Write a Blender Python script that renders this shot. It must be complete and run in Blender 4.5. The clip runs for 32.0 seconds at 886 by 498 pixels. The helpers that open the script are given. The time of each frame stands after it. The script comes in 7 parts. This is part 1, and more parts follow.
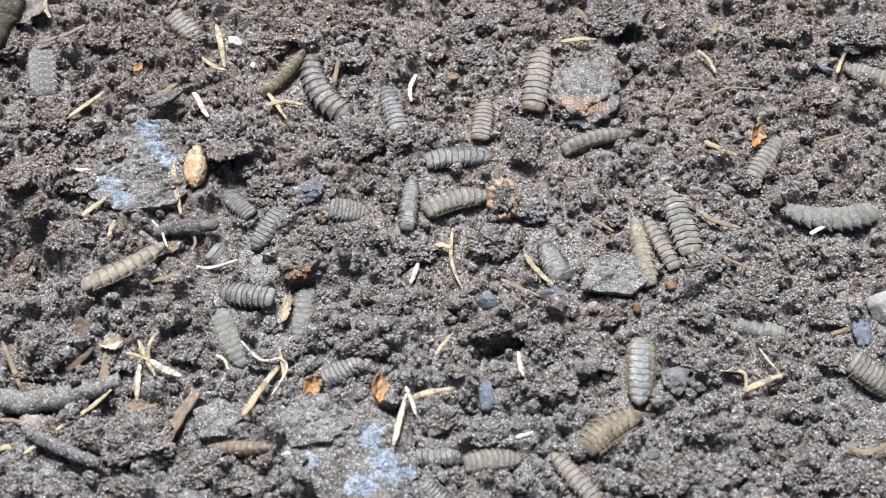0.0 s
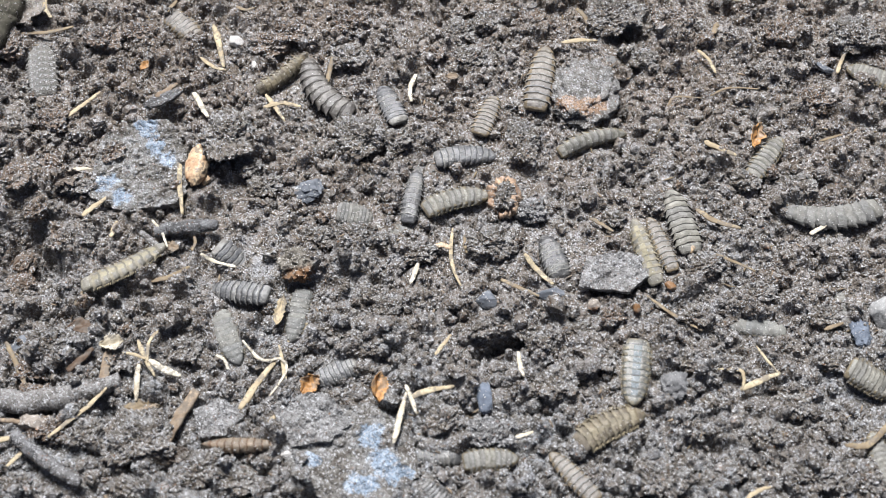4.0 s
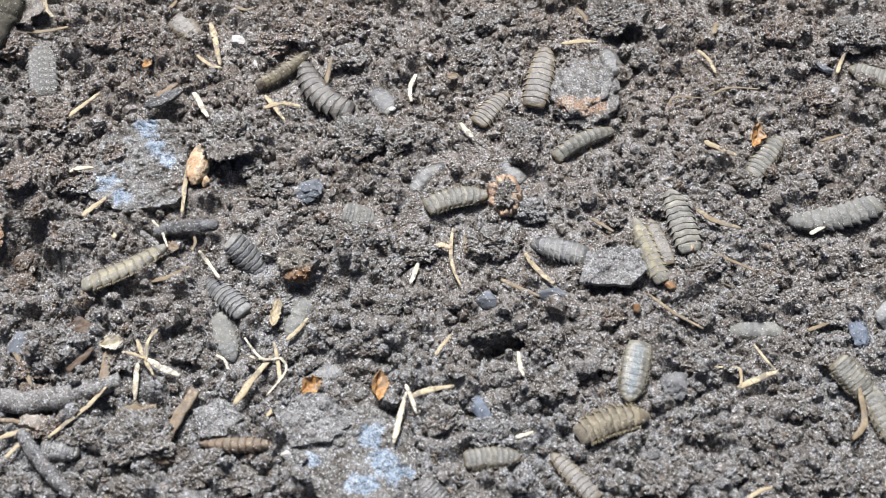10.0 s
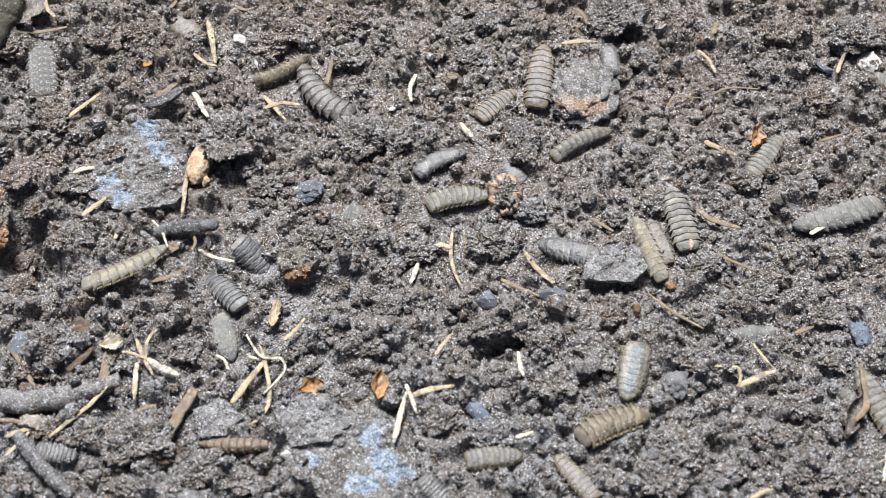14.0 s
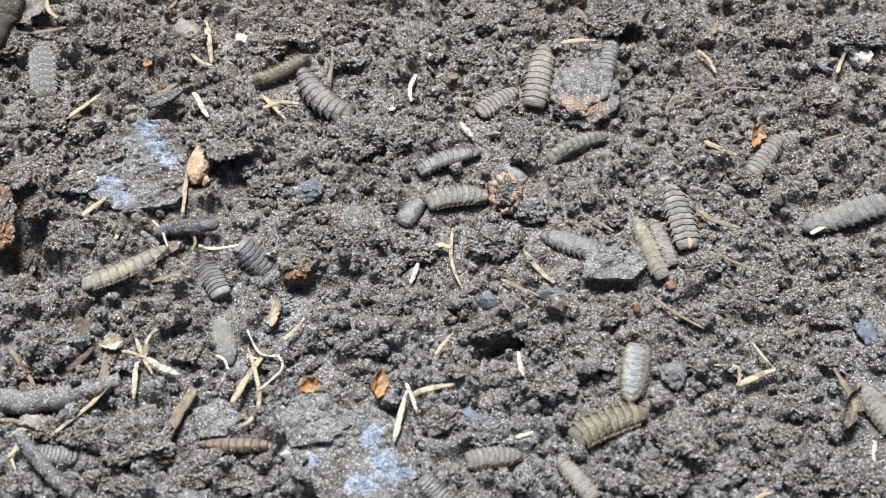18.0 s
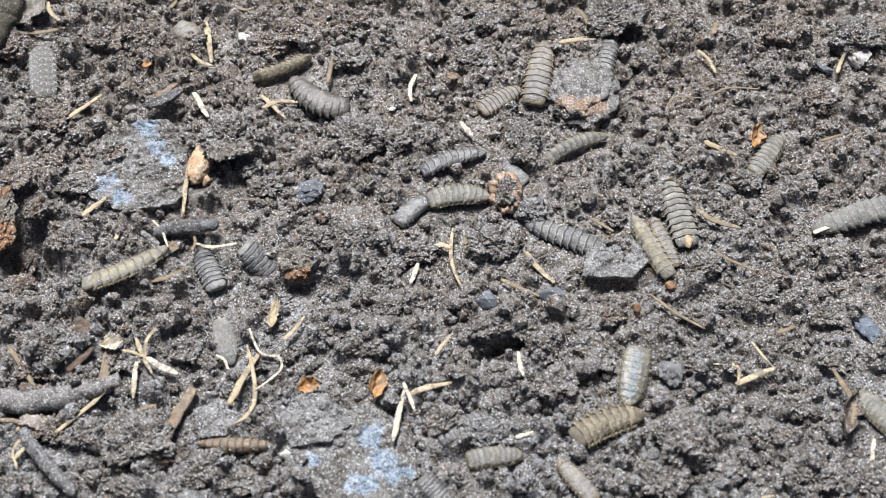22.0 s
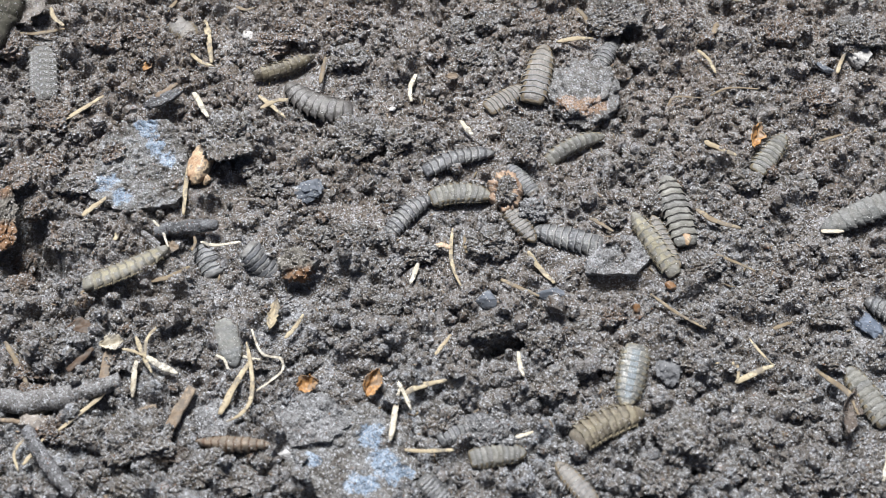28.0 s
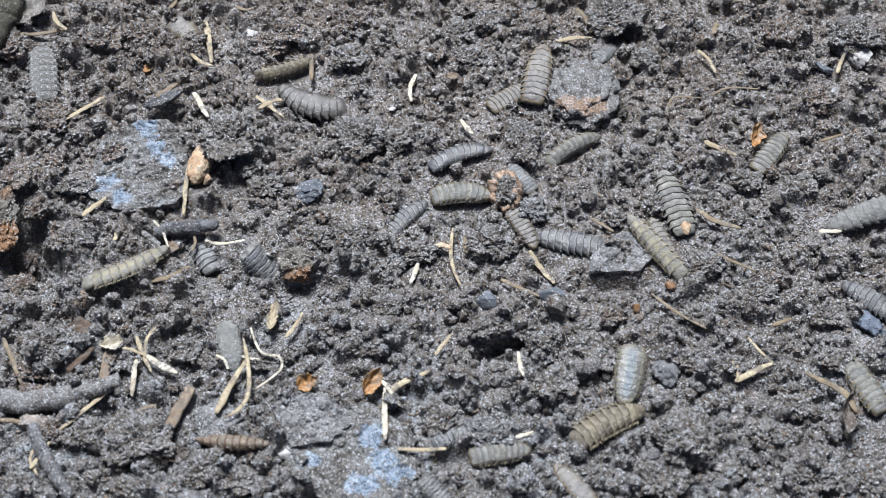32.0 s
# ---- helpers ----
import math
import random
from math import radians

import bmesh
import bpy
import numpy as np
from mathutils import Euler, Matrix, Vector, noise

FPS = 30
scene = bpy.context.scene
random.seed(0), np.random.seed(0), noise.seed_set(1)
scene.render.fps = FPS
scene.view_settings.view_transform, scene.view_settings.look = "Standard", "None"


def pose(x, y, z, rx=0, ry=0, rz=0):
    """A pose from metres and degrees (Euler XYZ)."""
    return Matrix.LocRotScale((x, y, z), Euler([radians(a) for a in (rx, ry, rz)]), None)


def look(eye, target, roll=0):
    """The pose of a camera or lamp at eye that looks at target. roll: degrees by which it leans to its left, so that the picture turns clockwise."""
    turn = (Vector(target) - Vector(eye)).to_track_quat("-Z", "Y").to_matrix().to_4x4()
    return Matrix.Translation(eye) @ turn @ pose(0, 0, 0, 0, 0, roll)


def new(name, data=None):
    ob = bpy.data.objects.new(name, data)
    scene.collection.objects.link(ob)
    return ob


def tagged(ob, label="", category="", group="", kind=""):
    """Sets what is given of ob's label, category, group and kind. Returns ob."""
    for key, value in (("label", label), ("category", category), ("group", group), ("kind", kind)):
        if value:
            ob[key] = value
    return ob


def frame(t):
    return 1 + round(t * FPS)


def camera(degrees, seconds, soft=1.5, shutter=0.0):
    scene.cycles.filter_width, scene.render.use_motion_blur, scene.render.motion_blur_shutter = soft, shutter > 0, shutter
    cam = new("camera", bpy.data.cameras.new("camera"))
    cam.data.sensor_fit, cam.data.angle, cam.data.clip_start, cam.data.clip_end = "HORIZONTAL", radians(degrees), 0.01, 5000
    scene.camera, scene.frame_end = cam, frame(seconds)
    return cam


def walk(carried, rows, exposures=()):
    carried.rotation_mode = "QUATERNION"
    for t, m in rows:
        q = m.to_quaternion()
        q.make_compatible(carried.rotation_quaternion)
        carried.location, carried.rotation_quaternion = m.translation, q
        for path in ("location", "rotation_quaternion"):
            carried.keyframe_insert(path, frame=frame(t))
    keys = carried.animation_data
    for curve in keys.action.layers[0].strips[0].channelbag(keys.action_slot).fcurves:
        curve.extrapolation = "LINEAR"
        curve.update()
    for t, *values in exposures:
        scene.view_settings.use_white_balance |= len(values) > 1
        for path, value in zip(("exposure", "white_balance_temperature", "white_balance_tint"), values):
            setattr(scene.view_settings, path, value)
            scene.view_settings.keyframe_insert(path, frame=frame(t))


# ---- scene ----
import collections

cam = camera(36.0, 32.0, soft=0.88)
cam.data.dof.use_dof, cam.data.dof.focus_distance, cam.data.dof.aperture_fstop = True, 0.312, 17.0
EYE = (0.0, -0.1416, 0.2663)
walk(cam, [(0.0, look(EYE, (0, 0, 0))), (32.0, look(EYE, (0, 0, 0)))],
     exposures=[(0.0, 0.85, 6060, 10.3), (25.5, 0.77, 6060, 10.3), (28.0, 0.69, 5950, 9.3), (32.0, 0.61, 5640, 9.3)])

# ---- light: open shade under a bright sky, the sun's side beyond the far edge ----
SUN_UP, SUN_TURN = radians(62), radians(-14)
world = bpy.data.worlds.new("world")
scene.world = world
world.use_nodes = True
sky = world.node_tree.nodes.new("ShaderNodeTexSky")
sky.sky_type, sky.sun_disc = "NISHITA", False
sky.air_density, sky.dust_density, sky.ozone_density = 0.7, 4.0, 0.4
sky.sun_elevation, sky.sun_rotation = SUN_UP, SUN_TURN
background = world.node_tree.nodes["Background"]
world.node_tree.links.new(sky.outputs[0], background.inputs[0])
background.inputs[1].default_value = 0.030
sun_data = bpy.data.lights.new("sun", "SUN")
sun_data.energy, sun_data.angle, sun_data.color = 5.15, radians(20), (1.0, 0.96, 0.91)
sun = new("sun", sun_data)
sun.matrix_world = look((math.sin(SUN_TURN) * math.cos(SUN_UP), math.cos(SUN_TURN) * math.cos(SUN_UP), math.sin(SUN_UP)), (0, 0, 0))

# ---- the soil's relief, in millimetres ----
def hashed(ix, iy, seed):
    h = (ix.astype(np.int64) * 374761393 + iy.astype(np.int64) * 668265263 + seed * 1274126177) & 0xFFFFFFFF
    h = ((h ^ (h >> 13)) * 1103515245) & 0xFFFFFFFF
    h = ((h ^ (h >> 16)) * 2246822519) & 0xFFFFFFFF
    return ((h ^ (h >> 15)) & 0xFFFFFF) / float(0x1000000)


def waves(x, y, size, seed):
    """Smooth value noise from -1 to 1."""
    u, v = x / size, y / size
    i, j = np.floor(u), np.floor(v)
    f, g = u - i, v - j
    f, g = f * f * (3 - 2 * f), g * g * (3 - 2 * g)
    a, b = hashed(i, j, seed), hashed(i + 1, j, seed)
    c, d = hashed(i, j + 1, seed), hashed(i + 1, j + 1, seed)
    return 2 * ((a * (1 - f) + b * f) * (1 - g) + (c * (1 - f) + d * f) * g) - 1


def domes(x, y, size, seed, fill, low=0.36, high=0.62):
    """Rounded crumbs, one at most in each cell of that size."""
    i, j = np.floor(x / size), np.floor(y / size)
    top = np.zeros_like(x)
    for a in (-1, 0, 1):
        for b in (-1, 0, 1):
            p, q = i + a, j + b
            r = size * (low + (high - low) * hashed(p, q, seed + 2)) * (hashed(p, q, seed + 3) < fill)
            dx = x - (p + hashed(p, q, seed)) * size
            dy = y - (q + hashed(p, q, seed + 1)) * size
            inside = np.maximum(1 - (dx * dx + dy * dy) / np.maximum(r * r, 1e-9), 0)
            top = np.maximum(top, r * inside * (0.65 + 0.5 * hashed(p, q, seed + 4)))
    return top


# hollows (negative) and rises: centre x, y, half widths, height
DENTS = [
    (13.4, -22.9, 3.4, 1.2, -6.5),
    (9.8, -24.4, 2.1, 1.2, -5.5),
    (16.8, -21.4, 1.6, 1.3, -5),
    (7.4, -25.4, 1.2, 0.8, -3),
    (12.0, -26.2, 3.6, 1.5, -3),
    (-51.2, -3.8, 4.2, 2.8, -3),
    (-93.2, 1.6, 6.3, 8.5, -9),
    (-71.0, 47.3, 3.5, 2.9, -2.4),
    (-78.8, 16.9, 2.6, 2.4, -2.8),
    (41.3, 40.0, 1.9, 6.4, -2.8),
    (75.3, 35.6, 2.1, 3.2, -2.8),
    (42.0, 16.1, 4.4, 2.7, -2.4),
    (92.1, 37.6, 2.9, 2.5, -2.4),
    (36.5, -9.3, 9.2, 1.9, -3.1),
    (31.7, -19.1, 5.5, 2.1, -2.1),
    (20.1, -37.8, 4.7, 2.0, -2.1),
    (55.8, -46.2, 2.8, 1.7, -2.4),
    (-70.0, -9.9, 9.8, 1.9, -2.1),
    (-10.9, 67.1, 4.1, 2.1, -2.8),
    (43.1, 58.0, 3.3, 2.7, -2.1),
    (32.4, 33.7, 4.7, 1.9, -2.1),
    (-63.8, 35.2, 4.5, 2.2, -2.1),
    (-32.5, -9.6, 6.2, 2.5, -2.1),
    (-85.1, -38.5, 7.1, 1.8, -2.8),
    (21.9, -4.1, 3.7, 2.0, -1.8),
    (1.8, -48.9, 3.5, 1.7, -2.1),
    (68.3, 65.7, 5.5, 2.4, -2.1),
    (104.2, 65.7, 5.5, 2.4, -2.1),
    (-68.1, -37.8, 7.1, 2.3, -1.8),
    (-82.1, -16.4, 7.3, 1.9, -1.8),
    (69.4, -33.4, 7.1, 1.8, -1.8),
    (-10.1, -27.0, 4.8, 1.8, -1.8),
    (-26.9, 36.0, 5.3, 4.7, -1.4),
    (-40.6, -53.1, 5.7, 3.0, -1.4),
    (-21.6, -5.5, 9.9, 5.6, 0.5),
    (67.8, -4.1, 14.9, 8.4, 0.5),
    (54.2, 26.7, 11.7, 7.7, 1.5),
    (-82.3, -24.4, 8.4, 3.9, 1.5),
    (-26.2, -42.2, 10.5, 4.9, 1.5),
    (-47.7, 31.3, 7.9, 7.8, 1.5),
    (-88.3, -3.5, 5.5, 4.8, -8),
    (5.7, 60.9, 3.6, 3.7, -1.8),
]


def relief(x, y):
    x, y = np.asarray(x, float), np.asarray(y, float)
    z = 1.5 * waves(x, y, 34.0, 5) + 0.9 * waves(x, y, 15.0, 6)
    for cx, cy, sx, sy, h in DENTS:
        d = ((x - cx) / sx) ** 2 + ((y - cy) / sy) ** 2
        z = z + h * np.exp(-np.minimum(d, 60.0) ** 1.3)
    return z


def fine_crumbs(x, y):
    return 0.95 * domes(x, y, 2.0, 50, 0.62) + 0.7 * domes(x, y, 1.05, 60, 0.66)


def crumbled(x, y):
    """The crumbs that cover the relief."""
    wx = x + 0.55 * waves(x, y, 1.9, 21) + 0.22 * waves(x, y, 0.7, 23)
    wy = y + 0.55 * waves(x, y, 1.9, 22) + 0.22 * waves(x, y, 0.7, 24)
    # the trodden middle is smoother than the loose heaps round it
    loose = np.clip(np.hypot(x / 105.0, (y - 5.0) / 62.0) - 0.5, 0, 0.6)
    rough = 1.0 + 0.4 * waves(x, y, 26.0, 9) + 0.9 * loose + 0.4 * np.clip(-y / 40.0, 0, 1)
    z = 0.5 * domes(wx, wy, 9.5, 30, 0.5) + 0.74 * domes(wx, wy, 4.8, 40, 0.55)
    pits = 1.0 * domes(wx, wy, 7.5, 80, 0.4, 0.12, 0.26)
    return z * rough + fine_crumbs(wx, wy) - pits * (1 + 1.2 * loose) - 1.06 - 0.7 * loose


def ground_at(x, y):
    return float(relief(x, y))

# ---- materials ----
def material(name, rough=0.8, specular=0.4):
    m = bpy.data.materials.new(name)
    m.use_nodes = True
    b = m.node_tree.nodes["Principled BSDF"]
    b.inputs["Roughness"].default_value = rough
    b.inputs["Specular IOR Level"].default_value = specular
    return m, m.node_tree, b


def node(tree, kind, **inputs):
    n = tree.nodes.new(kind)
    for key, value in inputs.items():
        n.inputs[key.replace("_", " ")].default_value = value
    return n


def ramp(tree, source, stops):
    n = tree.nodes.new("ShaderNodeValToRGB")
    while len(n.color_ramp.elements) < len(stops):
        n.color_ramp.elements.new(0.5)
    for e, (at, c) in zip(n.color_ramp.elements, stops):
        e.position, e.color = at, (*c, 1)
    tree.links.new(source, n.inputs[0])
    return n.outputs[0]


def blend(tree, factor, a, b, mode="MIX"):
    n = tree.nodes.new("ShaderNodeMix")
    n.data_type, n.blend_type = "RGBA", mode
    for value, socket in ((factor, n.inputs[0]), (a, n.inputs[6]), (b, n.inputs[7])):
        if isinstance(value, bpy.types.NodeSocket):
            tree.links.new(value, socket)
        else:
            socket.default_value = value if isinstance(value, float) else (*value, 1)
    return n.outputs[2]


def coords(tree):
    return tree.nodes.new("ShaderNodeTexCoord").outputs["Object"]


def noisy(tree, at, scale, detail=4.0, rough=0.55):
    n = node(tree, "ShaderNodeTexNoise", Scale=scale, Detail=detail, Roughness=rough)
    tree.links.new(at, n.inputs["Vector"])
    return n.outputs["Fac"]


def grains(tree, at, scale):
    n = node(tree, "ShaderNodeTexVoronoi", Scale=scale)
    tree.links.new(at, n.inputs["Vector"])
    s = tree.nodes.new("ShaderNodeSeparateColor")
    tree.links.new(n.outputs["Color"], s.inputs[0])
    return n.outputs["Distance"], s.outputs[0], s.outputs[1]


def relief_bump(tree, bsdf, height, depth, strength=0.6, after=None):
    n = node(tree, "ShaderNodeBump", Strength=strength, Distance=depth)
    tree.links.new(height, n.inputs["Height"])
    if after:
        tree.links.new(after, n.inputs["Normal"])
    tree.links.new(n.outputs[0], bsdf.inputs["Normal"])
    return n.outputs[0]


def step(tree, value, edge, width=0.02):
    n = tree.nodes.new("ShaderNodeMapRange")
    n.inputs[1].default_value, n.inputs[2].default_value = edge, edge + width
    tree.links.new(value, n.inputs[0])
    return n.outputs[0]


def soil_material(name, dark=(0.056, 0.042, 0.030), mid=(0.198, 0.182, 0.155), pale=(0.36, 0.367, 0.37), brown=(0.175, 0.136, 0.097), glint=0.90, stain=(0.27, 0.35, 0.45), bloom=(0.62, 0.70, 0.80), spots=(), damp=False, grainy=False):
    """Damp crumbly earth: brown and grey patches, and grains of clear sand that catch the light."""
    m, t, b = material(name, 0.62, 0.45)
    # humus is darker while it is damp
    dark, mid, pale, brown, stain, bloom = (tuple(0.77 * v for v in c) for c in (dark, mid, pale, brown, stain, bloom))
    at = coords(t)
    tone = ramp(t, noisy(t, at, 420.0, 5.0, 0.65), [(0.35, dark), (0.475, mid), (0.64, pale)])
    patch = ramp(t, noisy(t, at, 38.0, 3.0), [(0.36, (0, 0, 0)), (0.58, (1, 1, 1))])
    tone = blend(t, patch, tone, blend(t, 0.55, tone, brown))
    if grainy:
        # every grain has a shade of its own: humus, clay, and now and then clear quartz
        own = t.nodes.new("ShaderNodeNewGeometry").outputs["Random Per Island"]
        shade = ramp(t, own, [(0.0, dark), (0.30, brown), (0.62, mid), (0.90, pale), (0.94, tuple(1.3 * v for v in pale)), (0.96, (0.58, 0.58, 0.59))])
        tone = blend(t, 0.62, tone, shade)
    if damp:
        # the far ground is a warmer brown, the near ground a colder grey
        axes = t.nodes.new("ShaderNodeSeparateXYZ")
        lie = node(t, "ShaderNodeMath")
        lie.operation = "MULTIPLY_ADD"
        t.links.new(at, axes.inputs[0])
        t.links.new(axes.outputs["Y"], lie.inputs[0])
        lie.inputs[1].default_value, lie.inputs[2].default_value = 6.0, 0.5
        tone = blend(t, 1.0, tone, ramp(t, lie.outputs[0], [(0.1, (0.938, 1.0, 1.10)), (0.9, (1.082, 1.0, 0.95))]), "MULTIPLY")
    for cx, cy, rx, ry in spots:
        off, away = t.nodes.new("ShaderNodeMapping"), t.nodes.new("ShaderNodeVectorMath")
        off.vector_type, away.operation = "TEXTURE", "LENGTH"
        off.inputs["Location"].default_value, off.inputs["Scale"].default_value = (cx * 0.001, cy * 0.001, 0), (rx * 0.001, ry * 0.001, 0.02)
        t.links.new(at, off.inputs[0])
        t.links.new(off.outputs[0], away.inputs[0])
        inside = ramp(t, away.outputs["Value"], [(0.3, (1, 1, 1)), (1.0, (0, 0, 0))])
        ragged = ramp(t, noisy(t, at, 260.0, 6.0, 0.75), [(0.36, (0, 0, 0)), (0.64, (1, 1, 1))])
        where = ramp(t, blend(t, 0.5, inside, ragged), [(0.52, (0, 0, 0)), (0.60, (1, 1, 1))])
        tone = blend(t, where, tone, ramp(t, noisy(t, at, 500.0, 5.0, 0.7), [(0.36, tuple(0.55 * v for v in stain)), (0.50, stain), (0.72, bloom)]))
    far, pick, other = grains(t, at, 2900.0)
    small = grains(t, at, 4800.0)
    sand = blend(t, 1.0, step(t, pick, glint), step(t, small[1], glint - 0.02), "LIGHTEN")
    tone = blend(t, sand, tone, (0.42, 0.425, 0.435))
    tone = blend(t, step(t, small[2], 0.78), tone, blend(t, 0.6, tone, (0.022, 0.016, 0.012)))
    rust = step(t, other, 0.985)
    tone = blend(t, rust, tone, (0.15, 0.07, 0.03))
    t.links.new(tone, b.inputs["Base Color"])
    t.links.new(ramp(t, sand, [(0.0, (0.50, 0.50, 0.50)), (1.0, (0.26, 0.26, 0.26))]), b.inputs["Roughness"])
    first = relief_bump(t, b, noisy(t, at, 1300.0, 4.0, 0.75), 0.0005, 0.9)
    relief_bump(t, b, far, 0.0003, 0.7, first)
    return m


def skin_material(name, base, ridge, dirt=0.6, gloss=0.55):
    """Leathery larva skin, finely pitted, with dust clinging to it."""
    m, t, b = material(name, gloss, 0.4)
    base, ridge = tuple(0.74 * v for v in base), tuple(0.74 * v for v in ridge)
    shift = t.nodes.new("ShaderNodeVectorMath")
    which = t.nodes.new("ShaderNodeObjectInfo")
    t.links.new(coords(t), shift.inputs[0])
    t.links.new(which.outputs["Random"], shift.inputs[1])
    at = shift.outputs[0]
    tone = ramp(t, noisy(t, at, 420.0, 6.0, 0.7), [(0.36, base), (0.60, ridge), (0.74, tuple(1.35 * v for v in ridge))])
    dust = ramp(t, noisy(t, at, 430.0, 5.0, 0.75), [(0.66 - 0.25 * dirt, (0, 0, 0)), (0.76 - 0.2 * dirt, (1, 1, 1))])
    tone = blend(t, blend(t, 0.5, (0, 0, 0), dust), tone, (0.115, 0.106, 0.093))
    far, pick, other = grains(t, at, 3000.0)
    tone = blend(t, step(t, pick, 0.985), tone, (0.28, 0.265, 0.245))
    info = t.nodes.new("ShaderNodeObjectInfo")
    tone = blend(t, 1.0, tone, ramp(t, info.outputs["Random"], [(0.0, (0.88, 0.88, 0.9)), (1.0, (1.1, 1.08, 1.02))]), "MULTIPLY")
    t.links.new(tone, b.inputs["Base Color"])
    first = relief_bump(t, b, noisy(t, at, 420.0, 3.0, 0.6), 0.0009, 0.5)
    relief_bump(t, b, noisy(t, at, 1500.0, 4.0, 0.7), 0.0005, 0.55, first)
    return m


def plant_material(name, pale, dark, rough=0.65, streak=300.0, soil=0.53):
    """Dry plant fibre, streaked and a little soiled."""
    m, t, b = material(name, rough, 0.22)
    at = coords(t)
    fibre = ramp(t, noisy(t, at, streak, 5.0, 0.6), [(0.30, dark), (0.66, pale)])
    soiled = ramp(t, noisy(t, at, 520.0, 4.0, 0.7), [(soil, (0, 0, 0)), (soil + 0.1, (1, 1, 1))])
    t.links.new(blend(t, blend(t, 0.75, (0, 0, 0), soiled), fibre, (0.12, 0.105, 0.09)), b.inputs["Base Color"])
    relief_bump(t, b, noisy(t, at, 1300.0, 3.0), 0.0002, 0.6)
    return m


def stone_material(name, dark, pale, stain=None, stain_at=0.56, glint=0.95, rust=None):
    """Dusty stone or flake with sand grains, and a stain where the real one has it."""
    m, t, b = material(name, 0.7, 0.4)
    at = coords(t)
    tone = ramp(t, noisy(t, at, 480.0, 5.0, 0.65), [(0.32, dark), (0.68, pale)])
    if rust:
        tone = blend(t, ramp(t, noisy(t, at, 90.0, 3.0), [(0.50, (0, 0, 0)), (0.60, (1, 1, 1))]), tone, rust)
    if stain:
        where = ramp(t, noisy(t, at, 75.0, 4.0, 0.7), [(stain_at, (0, 0, 0)), (stain_at + 0.05, (1, 1, 1))])
        tone = blend(t, where, tone, ramp(t, noisy(t, at, 600.0, 3.0), [(0.42, stain), (0.75, (0.42, 0.52, 0.68))]))
    far, pick, other = grains(t, at, 4200.0)
    tone = blend(t, step(t, pick, glint), tone, (0.42, 0.41, 0.395))
    t.links.new(tone, b.inputs["Base Color"])
    first = relief_bump(t, b, noisy(t, at, 1200.0, 4.0, 0.7), 0.0004, 0.8)
    relief_bump(t, b, far, 0.0002, 0.5, first)
    return m


SOIL = soil_material("soil", damp=True)
CRUMB = soil_material("soil_crumb", damp=True, mid=(0.204, 0.188, 0.162), pale=(0.37, 0.374, 0.372), grainy=True)
SKINS = {
    "grey": skin_material("larva_grey_skin", (0.165, 0.163, 0.148), (0.310, 0.306, 0.280), 0.7, 0.48),
    "dark": skin_material("larva_dark_skin", (0.058, 0.059, 0.061), (0.140, 0.142, 0.144), 0.6, 0.30),
    "ashen": skin_material("larva_ashen_skin", (0.140, 0.143, 0.137), (0.270, 0.275, 0.264), 0.8, 0.55),
    "sheen": skin_material("larva_sheen_skin", (0.118, 0.118, 0.104), (0.235, 0.230, 0.200), 0.3, 0.30),
    "slate": skin_material("larva_slate_skin", (0.080, 0.083, 0.088), (0.190, 0.194, 0.200), 0.6, 0.34),
    "brown": skin_material("larva_brown_skin", (0.145, 0.131, 0.116), (0.275, 0.252, 0.224), 0.6, 0.42),
    "olive": skin_material("larva_olive_skin", (0.092, 0.076, 0.053), (0.200, 0.168, 0.120), 0.5, 0.48),
    "tan": skin_material("larva_tan_skin", (0.172, 0.166, 0.146), (0.280, 0.270, 0.238), 0.6, 0.5),
    "powdery": skin_material("larva_powdery_skin", (0.150, 0.150, 0.141), (0.285, 0.286, 0.272), 0.8, 0.6),
    "russet": skin_material("pupa_russet_skin", (0.135, 0.098, 0.068), (0.280, 0.218, 0.158), 0.9, 0.5),
}
SKINS["dusty"] = soil_material("larva_dusty_skin", dark=(0.115, 0.112, 0.104), mid=(0.200, 0.196, 0.182), pale=(0.310, 0.308, 0.292), brown=(0.165, 0.152, 0.132), glint=0.95)
SKINS["umber"] = skin_material("larva_umber_skin", (0.078, 0.071, 0.064), (0.165, 0.153, 0.139), 0.6, 0.34)
SKINS["bold"] = SKINS["grey"]
for wet, shine in (("sheen", 0.9), ("slate", 0.85), ("dark", 0.9), ("brown", 0.6), ("umber", 0.75)):
    SKINS[wet].node_tree.nodes["Principled BSDF"].inputs["Specular IOR Level"].default_value = shine
LIP_TAN = skin_material("larva_tan_lip", (0.20, 0.178, 0.128), (0.34, 0.308, 0.232), 0.4)
LIP_OLIVE = skin_material("larva_olive_lip", (0.155, 0.134, 0.094), (0.295, 0.260, 0.188), 0.4)
LIP_GREY = skin_material("larva_grey_lip", (0.132, 0.129, 0.112), (0.240, 0.232, 0.207), 0.5)
# pale hind rims: the highlight on each ring's edge, put into the colour
RIM_HIGHLIGHT = skin_material("larva_rim_highlight", (0.150, 0.150, 0.146), (0.290, 0.290, 0.280), 0.3)
